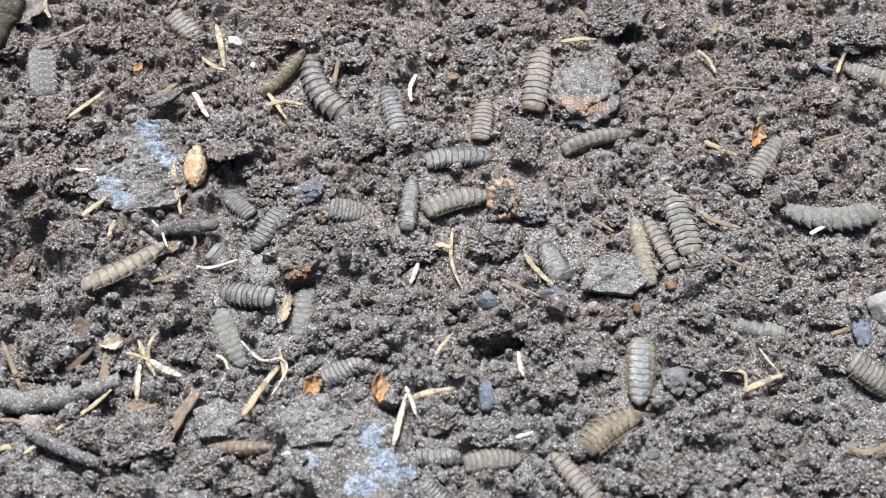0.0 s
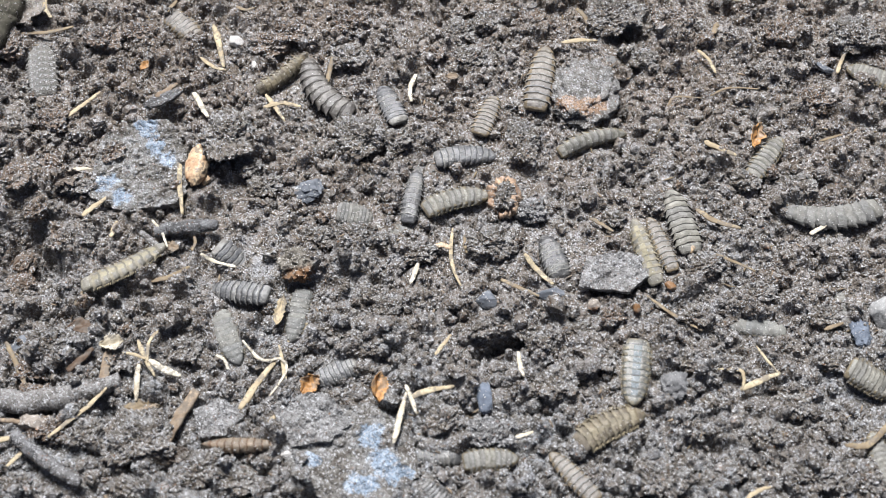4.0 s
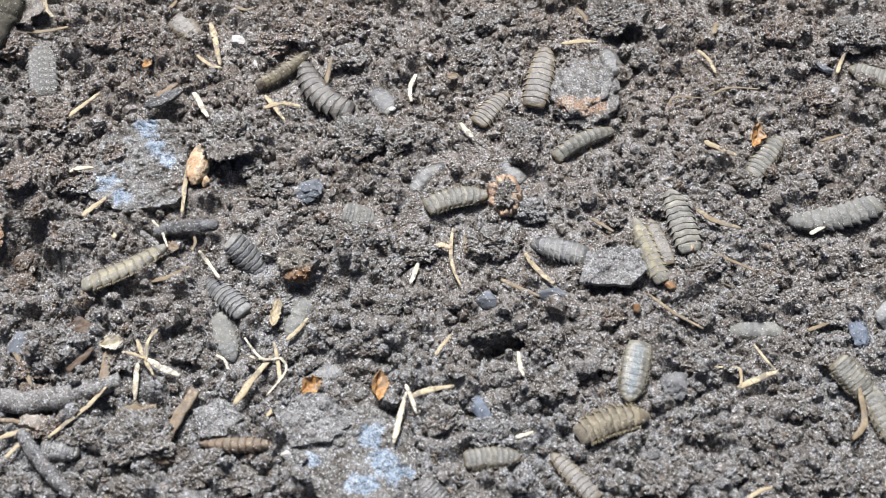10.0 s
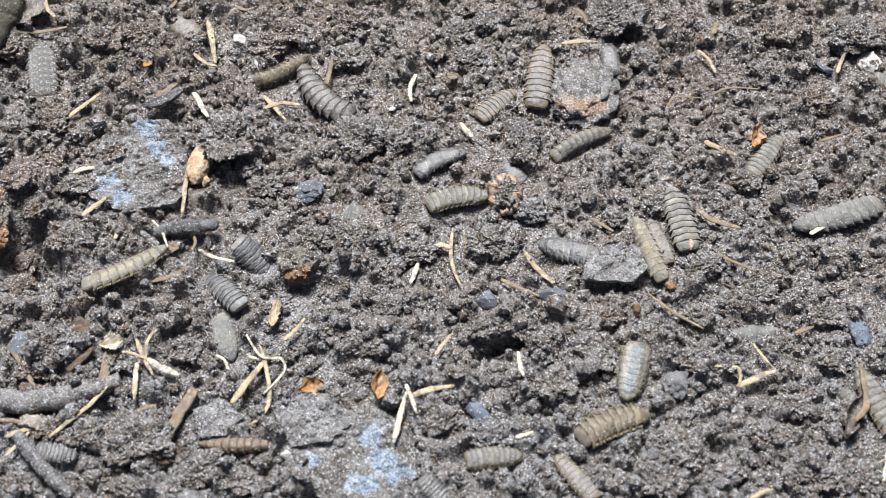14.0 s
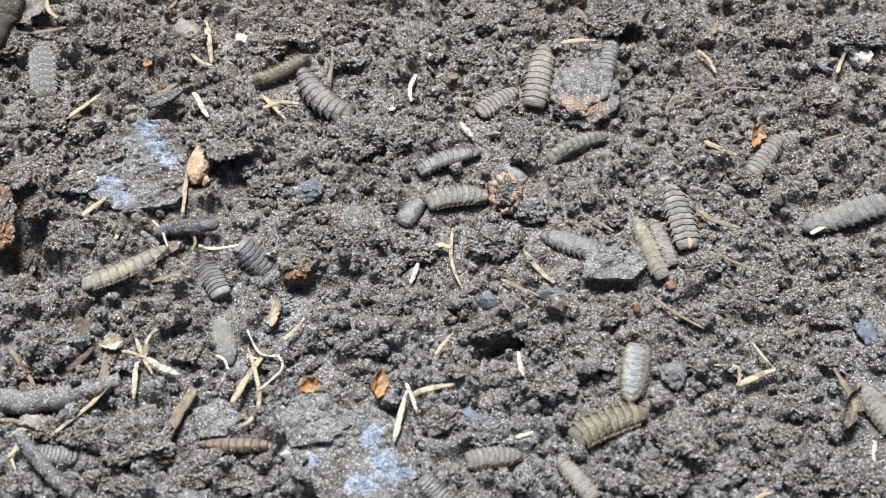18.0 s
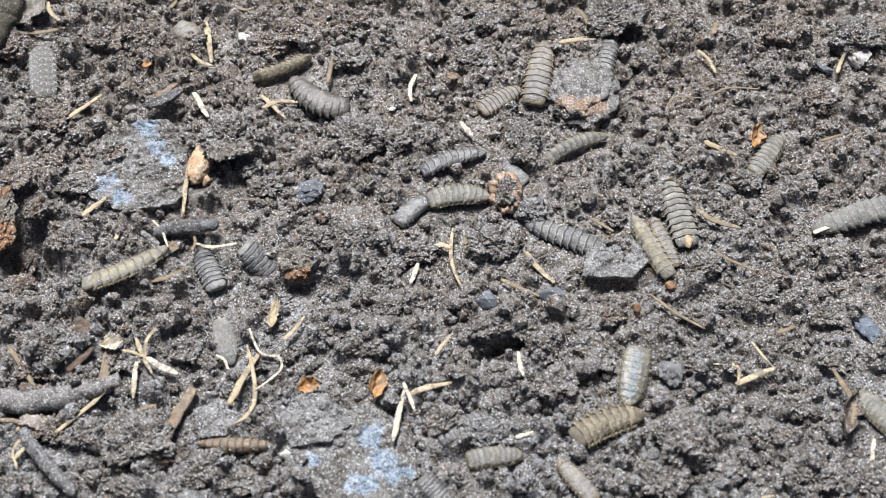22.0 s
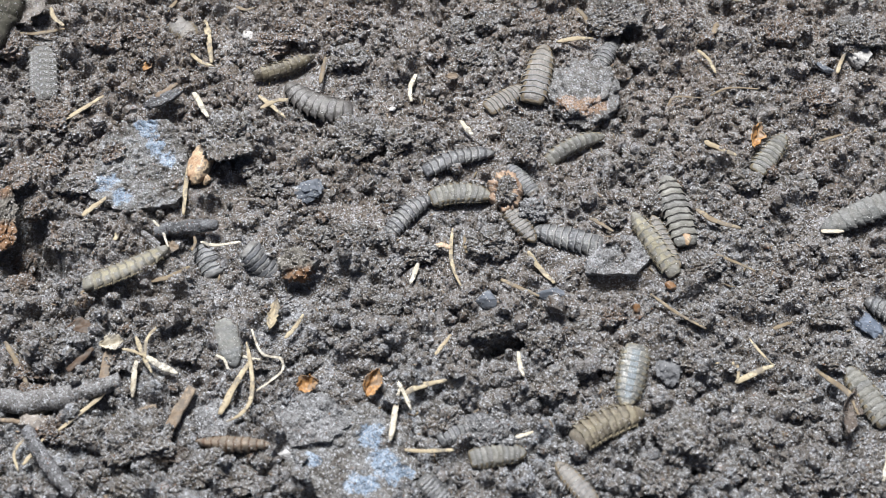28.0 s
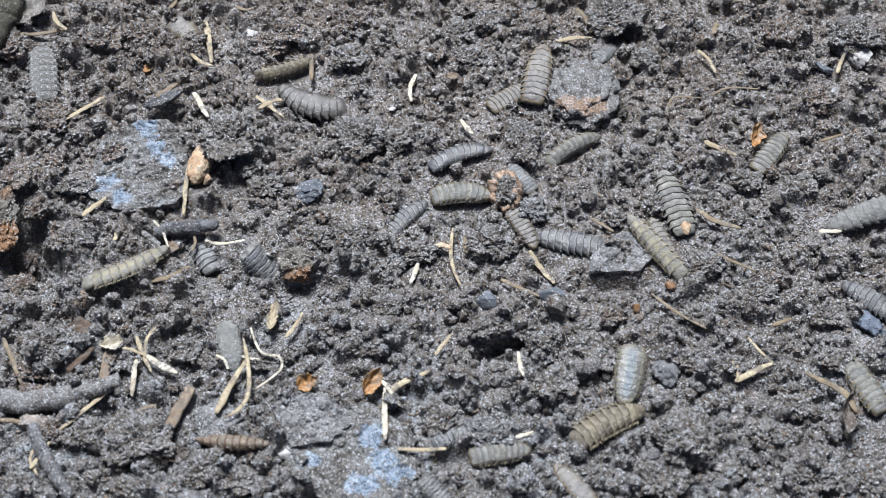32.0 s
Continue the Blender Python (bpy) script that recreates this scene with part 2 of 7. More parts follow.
# folds between the rings: dark membrane, with the shade under each lap painted in
SHADED_CREASES = {kind: skin_material("larva_%s_crease" % kind, base, tuple(1.7 * v for v in base), 0.2) for kind, base in (
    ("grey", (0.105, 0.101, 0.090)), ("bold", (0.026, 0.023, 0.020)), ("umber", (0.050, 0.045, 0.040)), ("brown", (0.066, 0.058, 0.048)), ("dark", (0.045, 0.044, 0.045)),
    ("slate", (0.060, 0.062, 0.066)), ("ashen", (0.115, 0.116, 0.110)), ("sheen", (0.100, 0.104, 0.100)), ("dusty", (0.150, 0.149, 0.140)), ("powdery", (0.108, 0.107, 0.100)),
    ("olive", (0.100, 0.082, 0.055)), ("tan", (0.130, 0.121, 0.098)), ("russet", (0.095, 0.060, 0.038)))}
FRINGE = {"sheen": LIP_TAN, "ashen": SKINS["ashen"], "grey": skin_material("larva_tan_fringe", (0.128, 0.105, 0.068), (0.240, 0.203, 0.135), 0.4), "olive": skin_material("larva_olive_fringe", (0.110, 0.096, 0.072), (0.205, 0.180, 0.138), 0.5), "tan": skin_material("larva_dull_fringe", (0.165, 0.155, 0.130), (0.275, 0.260, 0.215), 0.5),
          "brown": skin_material("larva_brown_fringe", (0.14, 0.11, 0.07), (0.27, 0.22, 0.15), 0.4)}
# a band along the back: own colour, but for sheen a painted sky reflection
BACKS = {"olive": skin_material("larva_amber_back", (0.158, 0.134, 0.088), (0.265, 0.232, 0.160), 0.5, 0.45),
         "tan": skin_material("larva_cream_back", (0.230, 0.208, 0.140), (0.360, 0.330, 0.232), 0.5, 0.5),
         "sheen": skin_material("larva_sky_sheen_back", (0.135, 0.158, 0.170), (0.245, 0.275, 0.290), 0.3, 0.25)}
PALE_TAIL = skin_material("larva_pale_tail", (0.200, 0.198, 0.190), (0.330, 0.328, 0.315), 0.6, 0.4)
SETA = plant_material("seta", (0.33, 0.285, 0.19), (0.19, 0.155, 0.10))
PLANTS = {
    "white": plant_material("bleached_straw", (0.68, 0.64, 0.53), (0.32, 0.27, 0.19), 0.65, 300.0, 0.50),
    "pale": plant_material("pale_straw", (0.50, 0.43, 0.29), (0.22, 0.17, 0.105), 0.65, 300.0, 0.49),
    "tan": plant_material("tan_straw", (0.28, 0.225, 0.145), (0.11, 0.08, 0.05), 0.65, 300.0, 0.49),
    "amber": plant_material("amber_husk", (0.56, 0.31, 0.11), (0.12, 0.055, 0.024), 0.4, 620.0, 0.48),
    "seed": plant_material("seed_husk", (0.60, 0.47, 0.31), (0.23, 0.12, 0.065), 0.4, 420.0, 0.50),
    "bark": plant_material("brown_bark", (0.33, 0.26, 0.185), (0.10, 0.072, 0.05), 0.8, 600.0, 0.47),
    "rust": plant_material("rusty_leaf", (0.12, 0.078, 0.052), (0.045, 0.03, 0.02), 0.7, 700.0, 0.46),
    "greytwig": soil_material("grey_twig", dark=(0.05, 0.047, 0.045), mid=(0.26, 0.25, 0.24), pale=(0.40, 0.395, 0.385), brown=(0.125, 0.112, 0.098), glint=0.92),
    "slatetwig": soil_material("slate_twig", dark=(0.05, 0.05, 0.052), mid=(0.180, 0.180, 0.186), pale=(0.31, 0.312, 0.32), brown=(0.115, 0.108, 0.10), glint=0.94),
    "darktwig": soil_material("dark_twig", dark=(0.04, 0.041, 0.044), mid=(0.115, 0.118, 0.125), pale=(0.23, 0.235, 0.245), brown=(0.10, 0.096, 0.09), glint=0.955),
    "rustyseed": plant_material("rusty_seed", (0.29, 0.155, 0.062), (0.085, 0.045, 0.024), 0.4, 500.0, 0.47),
    "paleleaf": soil_material("pale_dusty_leaf", dark=(0.10, 0.085, 0.07), mid=(0.27, 0.245, 0.215), pale=(0.40, 0.375, 0.34), brown=(0.21, 0.175, 0.145), glint=0.96),
    "dustyleaf": soil_material("dusty_leaf", dark=(0.07, 0.05, 0.036), mid=(0.17, 0.14, 0.115), pale=(0.27, 0.235, 0.20), brown=(0.15, 0.115, 0.09), glint=0.96),
    "crust": stone_material("shell_crust", (0.16, 0.095, 0.06), (0.48, 0.35, 0.24), None, 0.5, 0.93),
    "mossy": plant_material("mossy_wood", (0.10, 0.094, 0.072), (0.018, 0.017, 0.013), 0.85, 420.0),
}
# stains: middle x, y and half widths, in each slab's own plan
SLAB_SPOTS = ((14.5, -0.6, 4.4, 3.8), (10.4, -2.6, 4.8, 3.6), (5.2, -4.4, 4.6, 3.0), (0.6, -6.1, 3.8, 2.8), (-1.4, 8.1, 3.4, 4.4), (-5.9, 5.5, 3.6, 3.2))
BROAD_SPOTS = ((-7.0, -3.0, 6.0, 2.2), (3.0, 4.4, 4.4, 4.4), (6.6, 0.6, 4.8, 4.0), (9.5, -2.2, 5.4, 3.6), (3.0, -5.8, 5.4, 3.4), (-15.0, -8.0, 6.0, 3.4))
STONES = {
    "clod": soil_material("clod_earth", mid=(0.186, 0.174, 0.152), pale=(0.32, 0.322, 0.32), glint=0.91),
    "brownclod": soil_material("brown_clod_earth", dark=(0.06, 0.036, 0.022), mid=(0.185, 0.138, 0.10), pale=(0.31, 0.26, 0.215), brown=(0.19, 0.125, 0.08)),
    "slab": soil_material("stained_slab", mid=(0.19, 0.18, 0.162), brown=(0.17, 0.155, 0.135), glint=0.91, spots=SLAB_SPOTS),
    "broadslab": soil_material("broad_stained_slab", mid=(0.19, 0.18, 0.162), brown=(0.17, 0.155, 0.135), glint=0.91, spots=BROAD_SPOTS),
    "crusted": soil_material("crusted_stone", dark=(0.10, 0.095, 0.088), mid=(0.215, 0.208, 0.196), pale=(0.36, 0.356, 0.345), brown=(0.155, 0.14, 0.12), glint=0.91, stain=(0.40, 0.25, 0.15), bloom=(0.66, 0.56, 0.48), spots=((-4.4, -4.0, 4.2, 3.2), (-0.6, -5.6, 4.6, 4.0), (2.6, -5.0, 3.6, 3.2))),
    "greyslab": soil_material("grey_slab", dark=(0.09, 0.088, 0.086), mid=(0.23, 0.228, 0.225), pale=(0.38, 0.378, 0.375), brown=(0.22, 0.21, 0.20), glint=0.91),
    "crust": soil_material("shell_soil", dark=(0.12, 0.07, 0.042), mid=(0.27, 0.185, 0.12), pale=(0.42, 0.33, 0.25), brown=(0.28, 0.165, 0.095), glint=0.93),
    "blue": stone_material("blue_grey_stone", (0.06, 0.068, 0.082), (0.165, 0.178, 0.20)),
    "deepblue": stone_material("dark_blue_stone", (0.06, 0.073, 0.097), (0.155, 0.18, 0.225), None, 0.5, 0.97),
    "white": stone_material("white_stone", (0.40, 0.385, 0.36), (0.66, 0.64, 0.615)),
    "speckled": stone_material("speckled_stone", (0.30, 0.285, 0.265), (0.60, 0.58, 0.55), None, 0.5, 0.94),
    "ochre": stone_material("ochre_crust", (0.14, 0.12, 0.10), (0.34, 0.30, 0.26), None, 0.5, 0.9, (0.36, 0.19, 0.10)),
    "umber": stone_material("umber_clod", (0.085, 0.074, 0.06), (0.23, 0.212, 0.18), None, 0.5, 0.92, (0.19, 0.105, 0.052)),
    "dull": stone_material("dull_pebble", (0.10, 0.10, 0.102), (0.20, 0.20, 0.202), None, 0.5, 0.97),
    "grains": stone_material("clinging_sand", (0.14, 0.13, 0.12), (0.55, 0.54, 0.52), None, 0.5, 0.8),
    "grey": stone_material("grey_pebble", (0.16, 0.16, 0.158), (0.33, 0.33, 0.325)),
}
# the sand that clings to each of them
GRIT = collections.defaultdict(lambda: CRUMB)
for kind in ("slab", "broadslab", "crusted", "greyslab", "crust", "umber"):
    GRIT[kind] = STONES[kind]
STREAKS = {"white": "pale", "pale": "tan", "tan": "bark", "amber": "rust", "seed": "amber", "bark": "rust"}

# ---- helpers for meshes ----
MM = 0.001


def mesh_of(name, bm, mats, smooth=True, crisp=True):
    me = bpy.data.meshes.new(name)
    bmesh.ops.recalc_face_normals(bm, faces=bm.faces)
    for e in bm.edges:
        e.smooth = not crisp or not e.is_manifold or e.calc_face_angle() < 0.75
    bm.to_mesh(me)
    bm.free()
    for m in mats:
        me.materials.append(m)
    if smooth:
        me.polygons.foreach_set("use_smooth", [True] * len(me.polygons))
    return me


def part(name, data, parent, m=None, label=""):
    ob = new(name, data)
    ob.parent = parent
    if m is not None:
        ob.matrix_basis = m
    return tagged(ob, label)


def rings(bm, loops, close_start=True, close_end=True, slots=None):
    """Skin a row of closed loops of points."""
    made = [[bm.verts.new(p) for p in loop] for loop in loops]
    n = len(made[0])
    for k in range(len(made) - 1):
        for i in range(n):
            f = bm.faces.new((made[k][i], made[k][(i + 1) % n], made[k + 1][(i + 1) % n], made[k + 1][i]))
            f.material_index = slots[k] if slots else 0
    if close_start:
        bm.faces.new(made[0][::-1])
    if close_end:
        bm.faces.new(made[-1])
    return made


# ---- the ground: one sheet, fine where it is seen near, out to the horizon ----
def spread(low, high, fine, reach):
    inner = list(np.arange(low, high, fine))
    step_out, right, left = fine, [high], [low]
    while right[-1] < reach:
        step_out *= 1.3
        right.append(right[-1] + step_out)
        left.append(left[-1] - step_out)
    return np.array(left[:0:-1] + inner + right)


def grid_mesh(name, xs, ys, z, mats):
    nx, ny = len(xs), len(ys)
    co = np.empty((ny, nx, 3))
    co[..., 0], co[..., 1], co[..., 2] = xs[None, :], ys[:, None], z
    k = (np.arange(ny - 1)[:, None] * nx + np.arange(nx - 1)[None, :]).ravel()
    quads = np.stack([k, k + 1, k + nx + 1, k + nx], 1).astype(np.int32)
    return raw_mesh(name, co.reshape(-1, 3) * MM, quads, mats)


def raw_mesh(name, verts, faces, mats, smooth=True, core=None):
    """core: how many of the first faces take the first material (or which do); the grains take the second."""
    me = bpy.data.meshes.new(name)
    n, k = faces.shape
    me.vertices.add(len(verts))
    me.vertices.foreach_set("co", np.ascontiguousarray(verts, np.float32).ravel())
    me.loops.add(n * k)
    me.loops.foreach_set("vertex_index", np.ascontiguousarray(faces, np.int32).ravel())
    me.polygons.add(n)
    me.polygons.foreach_set("loop_start", np.arange(0, n * k, k, dtype=np.int32))
    me.polygons.foreach_set("use_smooth", np.full(n, smooth))
    if core is not None:
        me.polygons.foreach_set("material_index", (~core).astype(np.int32) if isinstance(core, np.ndarray) else (np.arange(n) >= core).astype(np.int32))
    me.update(calc_edges=True)
    for m in mats:
        me.materials.append(m)
    return me


def open_ground(x, y):
    """The relief near by, easing into gently uneven ground far off."""
    off = np.maximum(np.maximum(np.abs(x) - 112.0, 0), np.maximum(np.abs(y - 7.0) - 69.0, 0))
    near = np.clip(1 - off / 14.0, 0, 1)
    far = 5.0 * waves(x, y, 160.0, 90) + 14.0 * waves(x, y, 700.0, 91)
    return near * surface(x, y) + (1 - near) * np.clip(off / 400.0, 0, 1) * far


# ---- loose crumbs that lie on the ground ----
def lump(seed, level, rough=0.30, fine=0.16):
    """A knobbly crumb of radius 1: its points and triangles."""
    bm = bmesh.new()
    bmesh.ops.create_icosphere(bm, subdivisions=level, radius=1.0)
    shift = Vector((seed * 7.3, seed * 3.1, seed * 5.7))
    for v in bm.verts:
        n = v.co.normalized()
        near = noise.voronoi(n * 1.7 + shift)[0]
        v.co = n * (1.12 + rough * noise.noise(n * 1.3 + shift) - 0.32 * near[0] + fine * noise.noise(n * 4.1 + shift) - (0.26 * noise.voronoi(n * 4.3 + shift)[0][0] if level > 2 else 0))
    bm.verts.ensure_lookup_table()
    co = np.array([v.co[:] for v in bm.verts])
    tri = np.array([[v.index for v in f.verts] for f in bm.faces])
    bm.free()
    return co, tri


MOVES, CLEAR, FOOT = [], [], []
OCTA = np.array([(1, 0, 0), (-1, 0, 0), (0, 1, 0), (0, -1, 0), (0, 0, 1), (0, 0, -1)], float)
OCTA_FACES = np.array([(0, 2, 4), (2, 1, 4), (1, 3, 4), (3, 0, 4), (2, 0, 5), (1, 2, 5), (3, 1, 5), (0, 3, 5)])


def turns(rng, count):
    """That many random turns, as matrices."""
    q = rng.normal(size=(count, 4))
    w, x, y, z = (q / np.linalg.norm(q, axis=1)[:, None]).T
    return np.stack([1 - 2 * (y * y + z * z), 2 * (x * y - z * w), 2 * (x * z + y * w), 2 * (x * y + z * w), 1 - 2 * (x * x + z * z),
                     2 * (y * z - x * w), 2 * (x * z - y * w), 2 * (y * z + x * w), 1 - 2 * (x * x + y * y)], 1).reshape(-1, 3, 3)


def sand(rng, centres, radii):
    """Angular grains of sand, one round each centre: their points and triangles."""
    n = len(centres)
    shape = OCTA[None] * rng.uniform(0.7, 1.25, (n, 6, 1)) + rng.normal(0, 0.12, (n, 6, 3))
    points = np.einsum("nij,nkj->nki", turns(rng, n), shape) * radii[:, None, None] + centres[:, None, :]
    faces = OCTA_FACES[None] + 6 * np.arange(n)[:, None, None]
    return points.reshape(-1, 3), faces.reshape(-1, 3)


def joined(*shells):
    """Several (points, triangles) as one."""
    base, points, faces = 0, [], []
    for co, tri in shells:
        points.append(co)
        faces.append(tri + base)
        base += len(co)
    return np.concatenate(points), np.concatenate(faces)


def crusted(rng, co, tri, per_area, small, big, above=-9.0):
    """Points of grains that cling to a lump, spread evenly over its surface."""
    a, b, c = co[tri[:, 0]], co[tri[:, 1]], co[tri[:, 2]]
    cross = np.cross(b - a, c - a)
    area = np.linalg.norm(cross, axis=1) / 2
    count = int(per_area * area.sum())
    f = rng.choice(len(tri), count, p=area / area.sum())
    u, v = rng.random(count), rng.random(count)
    u, v = np.where(u + v > 1, 1 - u, u), np.where(u + v > 1, 1 - v, v)
    spots = a[f] + (b - a)[f] * u[:, None] + (c - a)[f] * v[:, None]
    spots = spots[spots[:, 2] > above]
    return sand(rng, spots, small + (big - small) * rng.random(len(spots)) ** 1.8)


def aggregate(seed, grains_on):
    """A soil crumb of radius 1: a core with grains baked onto it."""
    rng = np.random.default_rng(seed)
    co, tri = lump(seed, 1, 0.34, 0.2)
    co = co * 0.85
    fine = 1.0 if grains_on < 2 else 0.62
    return joined((co, tri), crusted(rng, co, tri, grains_on, 0.2 * fine, 0.42 * fine))


def in_plot(x, y):
    return np.abs(x) < 105 + 0.13 * y


def scatter(name, count, small, big, grains_on, mat, label, seed, power=2.4, far=75):
    rng = np.random.default_rng(seed)
    kinds = [aggregate(seed + k, grains_on) for k in range(12)]
    x, y = rng.uniform(-112, 112, count), rng.uniform(-62, far, count)
    r = small + (big - small) * rng.random(count) ** power
    z = surface(x, y)
    turned = turns(rng, count)
    shells, cores = [], []
    for k in np.flatnonzero(in_plot(x, y) & (pressed(x, y) < 0.4)):
        co, tri = kinds[k % 12]
        shells.append(((co * (r[k] * rng.uniform(0.8, 1.15, 3))) @ turned[k].T + (x[k], y[k], z[k] + 0.3 * r[k]), tri))
        cores.append(np.arange(len(tri)) < 20)
    co, tri = joined(*shells)
    return tagged(new(name, raw_mesh(name, co * MM, tri, [SOIL, mat], False, np.concatenate(cores))), label, "soil crumbs", kind="stuff")


def strew(name, count, small, big, mat, label, seed):
    """Single grains of sand and grit all over the soil."""
    rng = np.random.default_rng(seed)
    x, y = rng.uniform(-112, 112, count), rng.uniform(-62, 75, count)
    keep = in_plot(x, y)
    x, y = x[keep], y[keep]
    r = small + (big - small) * rng.random(len(x)) ** 1.7
    z = surface(x, y) + 0.25 * r
    co, tri = sand(rng, np.stack([x, y, z], 1), r)
    return tagged(new(name, raw_mesh(name, co * MM, tri, [mat], False)), label, "soil grit", kind="stuff")


def litter(name, count, mat, label, seed, long):
    """Tiny slivers of rotted plant matter strewn over the soil, as one piece of stuff."""
    rng = np.random.default_rng(seed)
    x, y = rng.uniform(-110, 110, count), rng.uniform(-61, 75, count)
    z = surface(x, y) + 0.35
    points, quads = [], []
    for k in range(count):
        run, wide, turn, rise = rng.uniform(0.6, long), rng.uniform(0.1, 0.32), rng.uniform(0, 6.28), rng.uniform(-0.3, 0.3)
        ahead = np.array((math.cos(turn), math.sin(turn), rise))
        side = np.array((-math.sin(turn), math.cos(turn), 0))
        base = len(points)
        for s, f in ((-0.5, 0.3), (0.0, 1.0), (0.5, 0.4)):
            mid = np.array((x[k], y[k], z[k])) + ahead * run * s + side * (0.25 * run * s * s)
            for a, b in ((-1, 0), (0, 0.6), (1, 0), (0, -0.6)):
                points.append(mid + side * wide * f * a + np.array((0, 0, wide * f * b)))
        for r in (0, 4):
            for j in range(4):
                quads.append((base + r + j, base + r + (j + 1) % 4, base + r + 4 + (j + 1) % 4, base + r + 4 + j))
        quads += [(base + 3, base + 2, base + 1, base), (base + 8, base + 9, base + 10, base + 11)]
    me = raw_mesh(name, np.array(points) * MM, np.array(quads), [mat])
    return tagged(new(name, me), label, "plant litter", kind="stuff")


# ---- larvae ----
PROFILE_U = (0.0, 0.10, 0.32, 0.58, 0.78, 0.91, 1.0)
PROFILE_W = (0.88, 0.96, 1.0, 0.97, 0.87, 0.71, 0.45)
SPINDLE_W = (0.30, 0.58, 0.95, 1.0, 0.80, 0.55, 0.28)
SEGMENTS = 10
# how deep the folds between the rings are
FOLDS = {"umber": 0.45, "dark": 0.5, "slate": 0.45, "brown": 0.45, "dusty": 0.15, "powdery": 0.45, "russet": 0.6, "sheen": 0.3, "ashen": 0.45, "grey": 0.5, "tan": 0.7, "olive": 0.7, "bold": 1.1}
LIPS = {"umber": SKINS["umber"], "ashen": SKINS["ashen"], "tan": LIP_TAN, "olive": LIP_OLIVE, "grey": LIP_GREY, "bold": LIP_GREY, "sheen": SKINS["sheen"], "dusty": SKINS["dusty"], "powdery": SKINS["powdery"], "russet": SKINS["russet"]}
SEGMENT_MESHES = {}


def segment_mesh(i, spacing, wide, skin, thick):
    """One ring of the body, its rear edge lapping over the ring behind. Built along x, head at +x."""
    key = (i, round(spacing, 2), round(wide, 1), skin, thick)
    if key in SEGMENT_MESHES:
        return SEGMENT_MESHES[key]
    bm = bmesh.new()
    u = (i + 0.5) / SEGMENTS
    outline = SPINDLE_W if skin == "russet" else PROFILE_W
    rear_w = np.interp(u - 0.5 / SEGMENTS, PROFILE_U, outline) * wide / 2
    front_w = np.interp(u + 0.5 / SEGMENTS, PROFILE_U, outline) * wide / 2
    half = 0.5 * spacing
    fold = FOLDS.get(skin, 1.0)
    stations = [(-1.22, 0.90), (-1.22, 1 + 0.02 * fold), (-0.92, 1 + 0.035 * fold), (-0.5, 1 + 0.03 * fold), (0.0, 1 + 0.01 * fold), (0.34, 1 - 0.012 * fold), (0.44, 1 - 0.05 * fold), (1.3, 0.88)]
    # slot 1: membrane, its colour also standing in for the lap's shadow
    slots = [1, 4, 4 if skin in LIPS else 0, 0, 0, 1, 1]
    if i == 0:
        # the last ring is a broad blunt plate
        stations = [(-1.95, 0.52), (-1.9, 0.78), (-1.72, 0.93), (-1.2, 1.0), (-0.5, 1.03), (0.0, 1.01), (0.34, 1 - 0.012 * fold), (0.44, 1 - 0.05 * fold), (1.3, 0.88)]
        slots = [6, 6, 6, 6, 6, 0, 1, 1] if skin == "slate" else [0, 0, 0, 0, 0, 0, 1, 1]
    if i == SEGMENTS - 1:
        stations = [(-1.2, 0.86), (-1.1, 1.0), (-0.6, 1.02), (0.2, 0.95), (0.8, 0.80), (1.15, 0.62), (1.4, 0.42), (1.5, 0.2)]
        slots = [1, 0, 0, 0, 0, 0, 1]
    loops = []
    flat = 0.68 if skin != "russet" else 1.0
    for s, f in stations:
        w = (rear_w + (front_w - rear_w) * (s + 1) / 2) * f
        h = (rear_w * 0.75 + 0.25 * wide / 2) * thick * flat * f
        if i == 0:
            h *= np.interp(s, (-2.0, -0.2), (0.62, 1.0))
        loop = []
        for k in range(24):
            a = 2 * math.pi * k / 24
            c, sn = math.cos(a), math.sin(a)
            # hind edges run in a shallow wave and end in a point at either side
            wave = (0.15 * math.cos(2 * math.pi * c) - 0.22 * c ** 4) if 0 < i < SEGMENTS - 1 else 0.0
            corner = math.exp(-((s + 1.1) / 0.5) ** 2) * math.exp(-(sn / 0.32) ** 2) * (0 < i < SEGMENTS - 1)
            rib = 1 + 0.035 * math.cos(5 * a) * (sn > 0) - 0.05 * math.exp(-((abs(c) - 0.62) / 0.1) ** 2) * (sn > 0)
            uneven = 1 + 0.06 * noise.noise(Vector((i * 1.7 + s * 0.9 + 7 * wide, 2.2 * c, 2.2 * sn))) + 0.04 * noise.noise(Vector((i * 3.1 + s * 2.5 + 7 * wide, 6 * c, 6 * sn)))
            y = w * (1.0 + (0.26 if skin in ("tan", "olive") else 0.2) * corner) * math.copysign(abs(c) ** 0.85, c)
            z = h * rib * math.copysign(abs(sn) ** 0.9, sn) * (1.0 if sn > 0 else 0.7)
            along = s + wave - 0.42 * corner + 0.12 * noise.noise(Vector((i * 5.3 + 7 * wide, 3 * c, s)))
            loop.append((along * half * MM, y * uneven * MM, z * uneven * MM))
        loops.append(loop)
    rings(bm, loops, slots=slots)
    # grains of sand cling to the back
    stuck = np.random.default_rng(int(1000 * wide) + i)
    for k in range(stuck.integers(1, 5) + {"dusty": 6, "powdery": 5, "ashen": 4}.get(skin, 0)):
        a, s = stuck.uniform(0.35, 2.8), stuck.uniform(-0.9, 0.4)
        r = stuck.uniform(0.1, 0.24) * MM
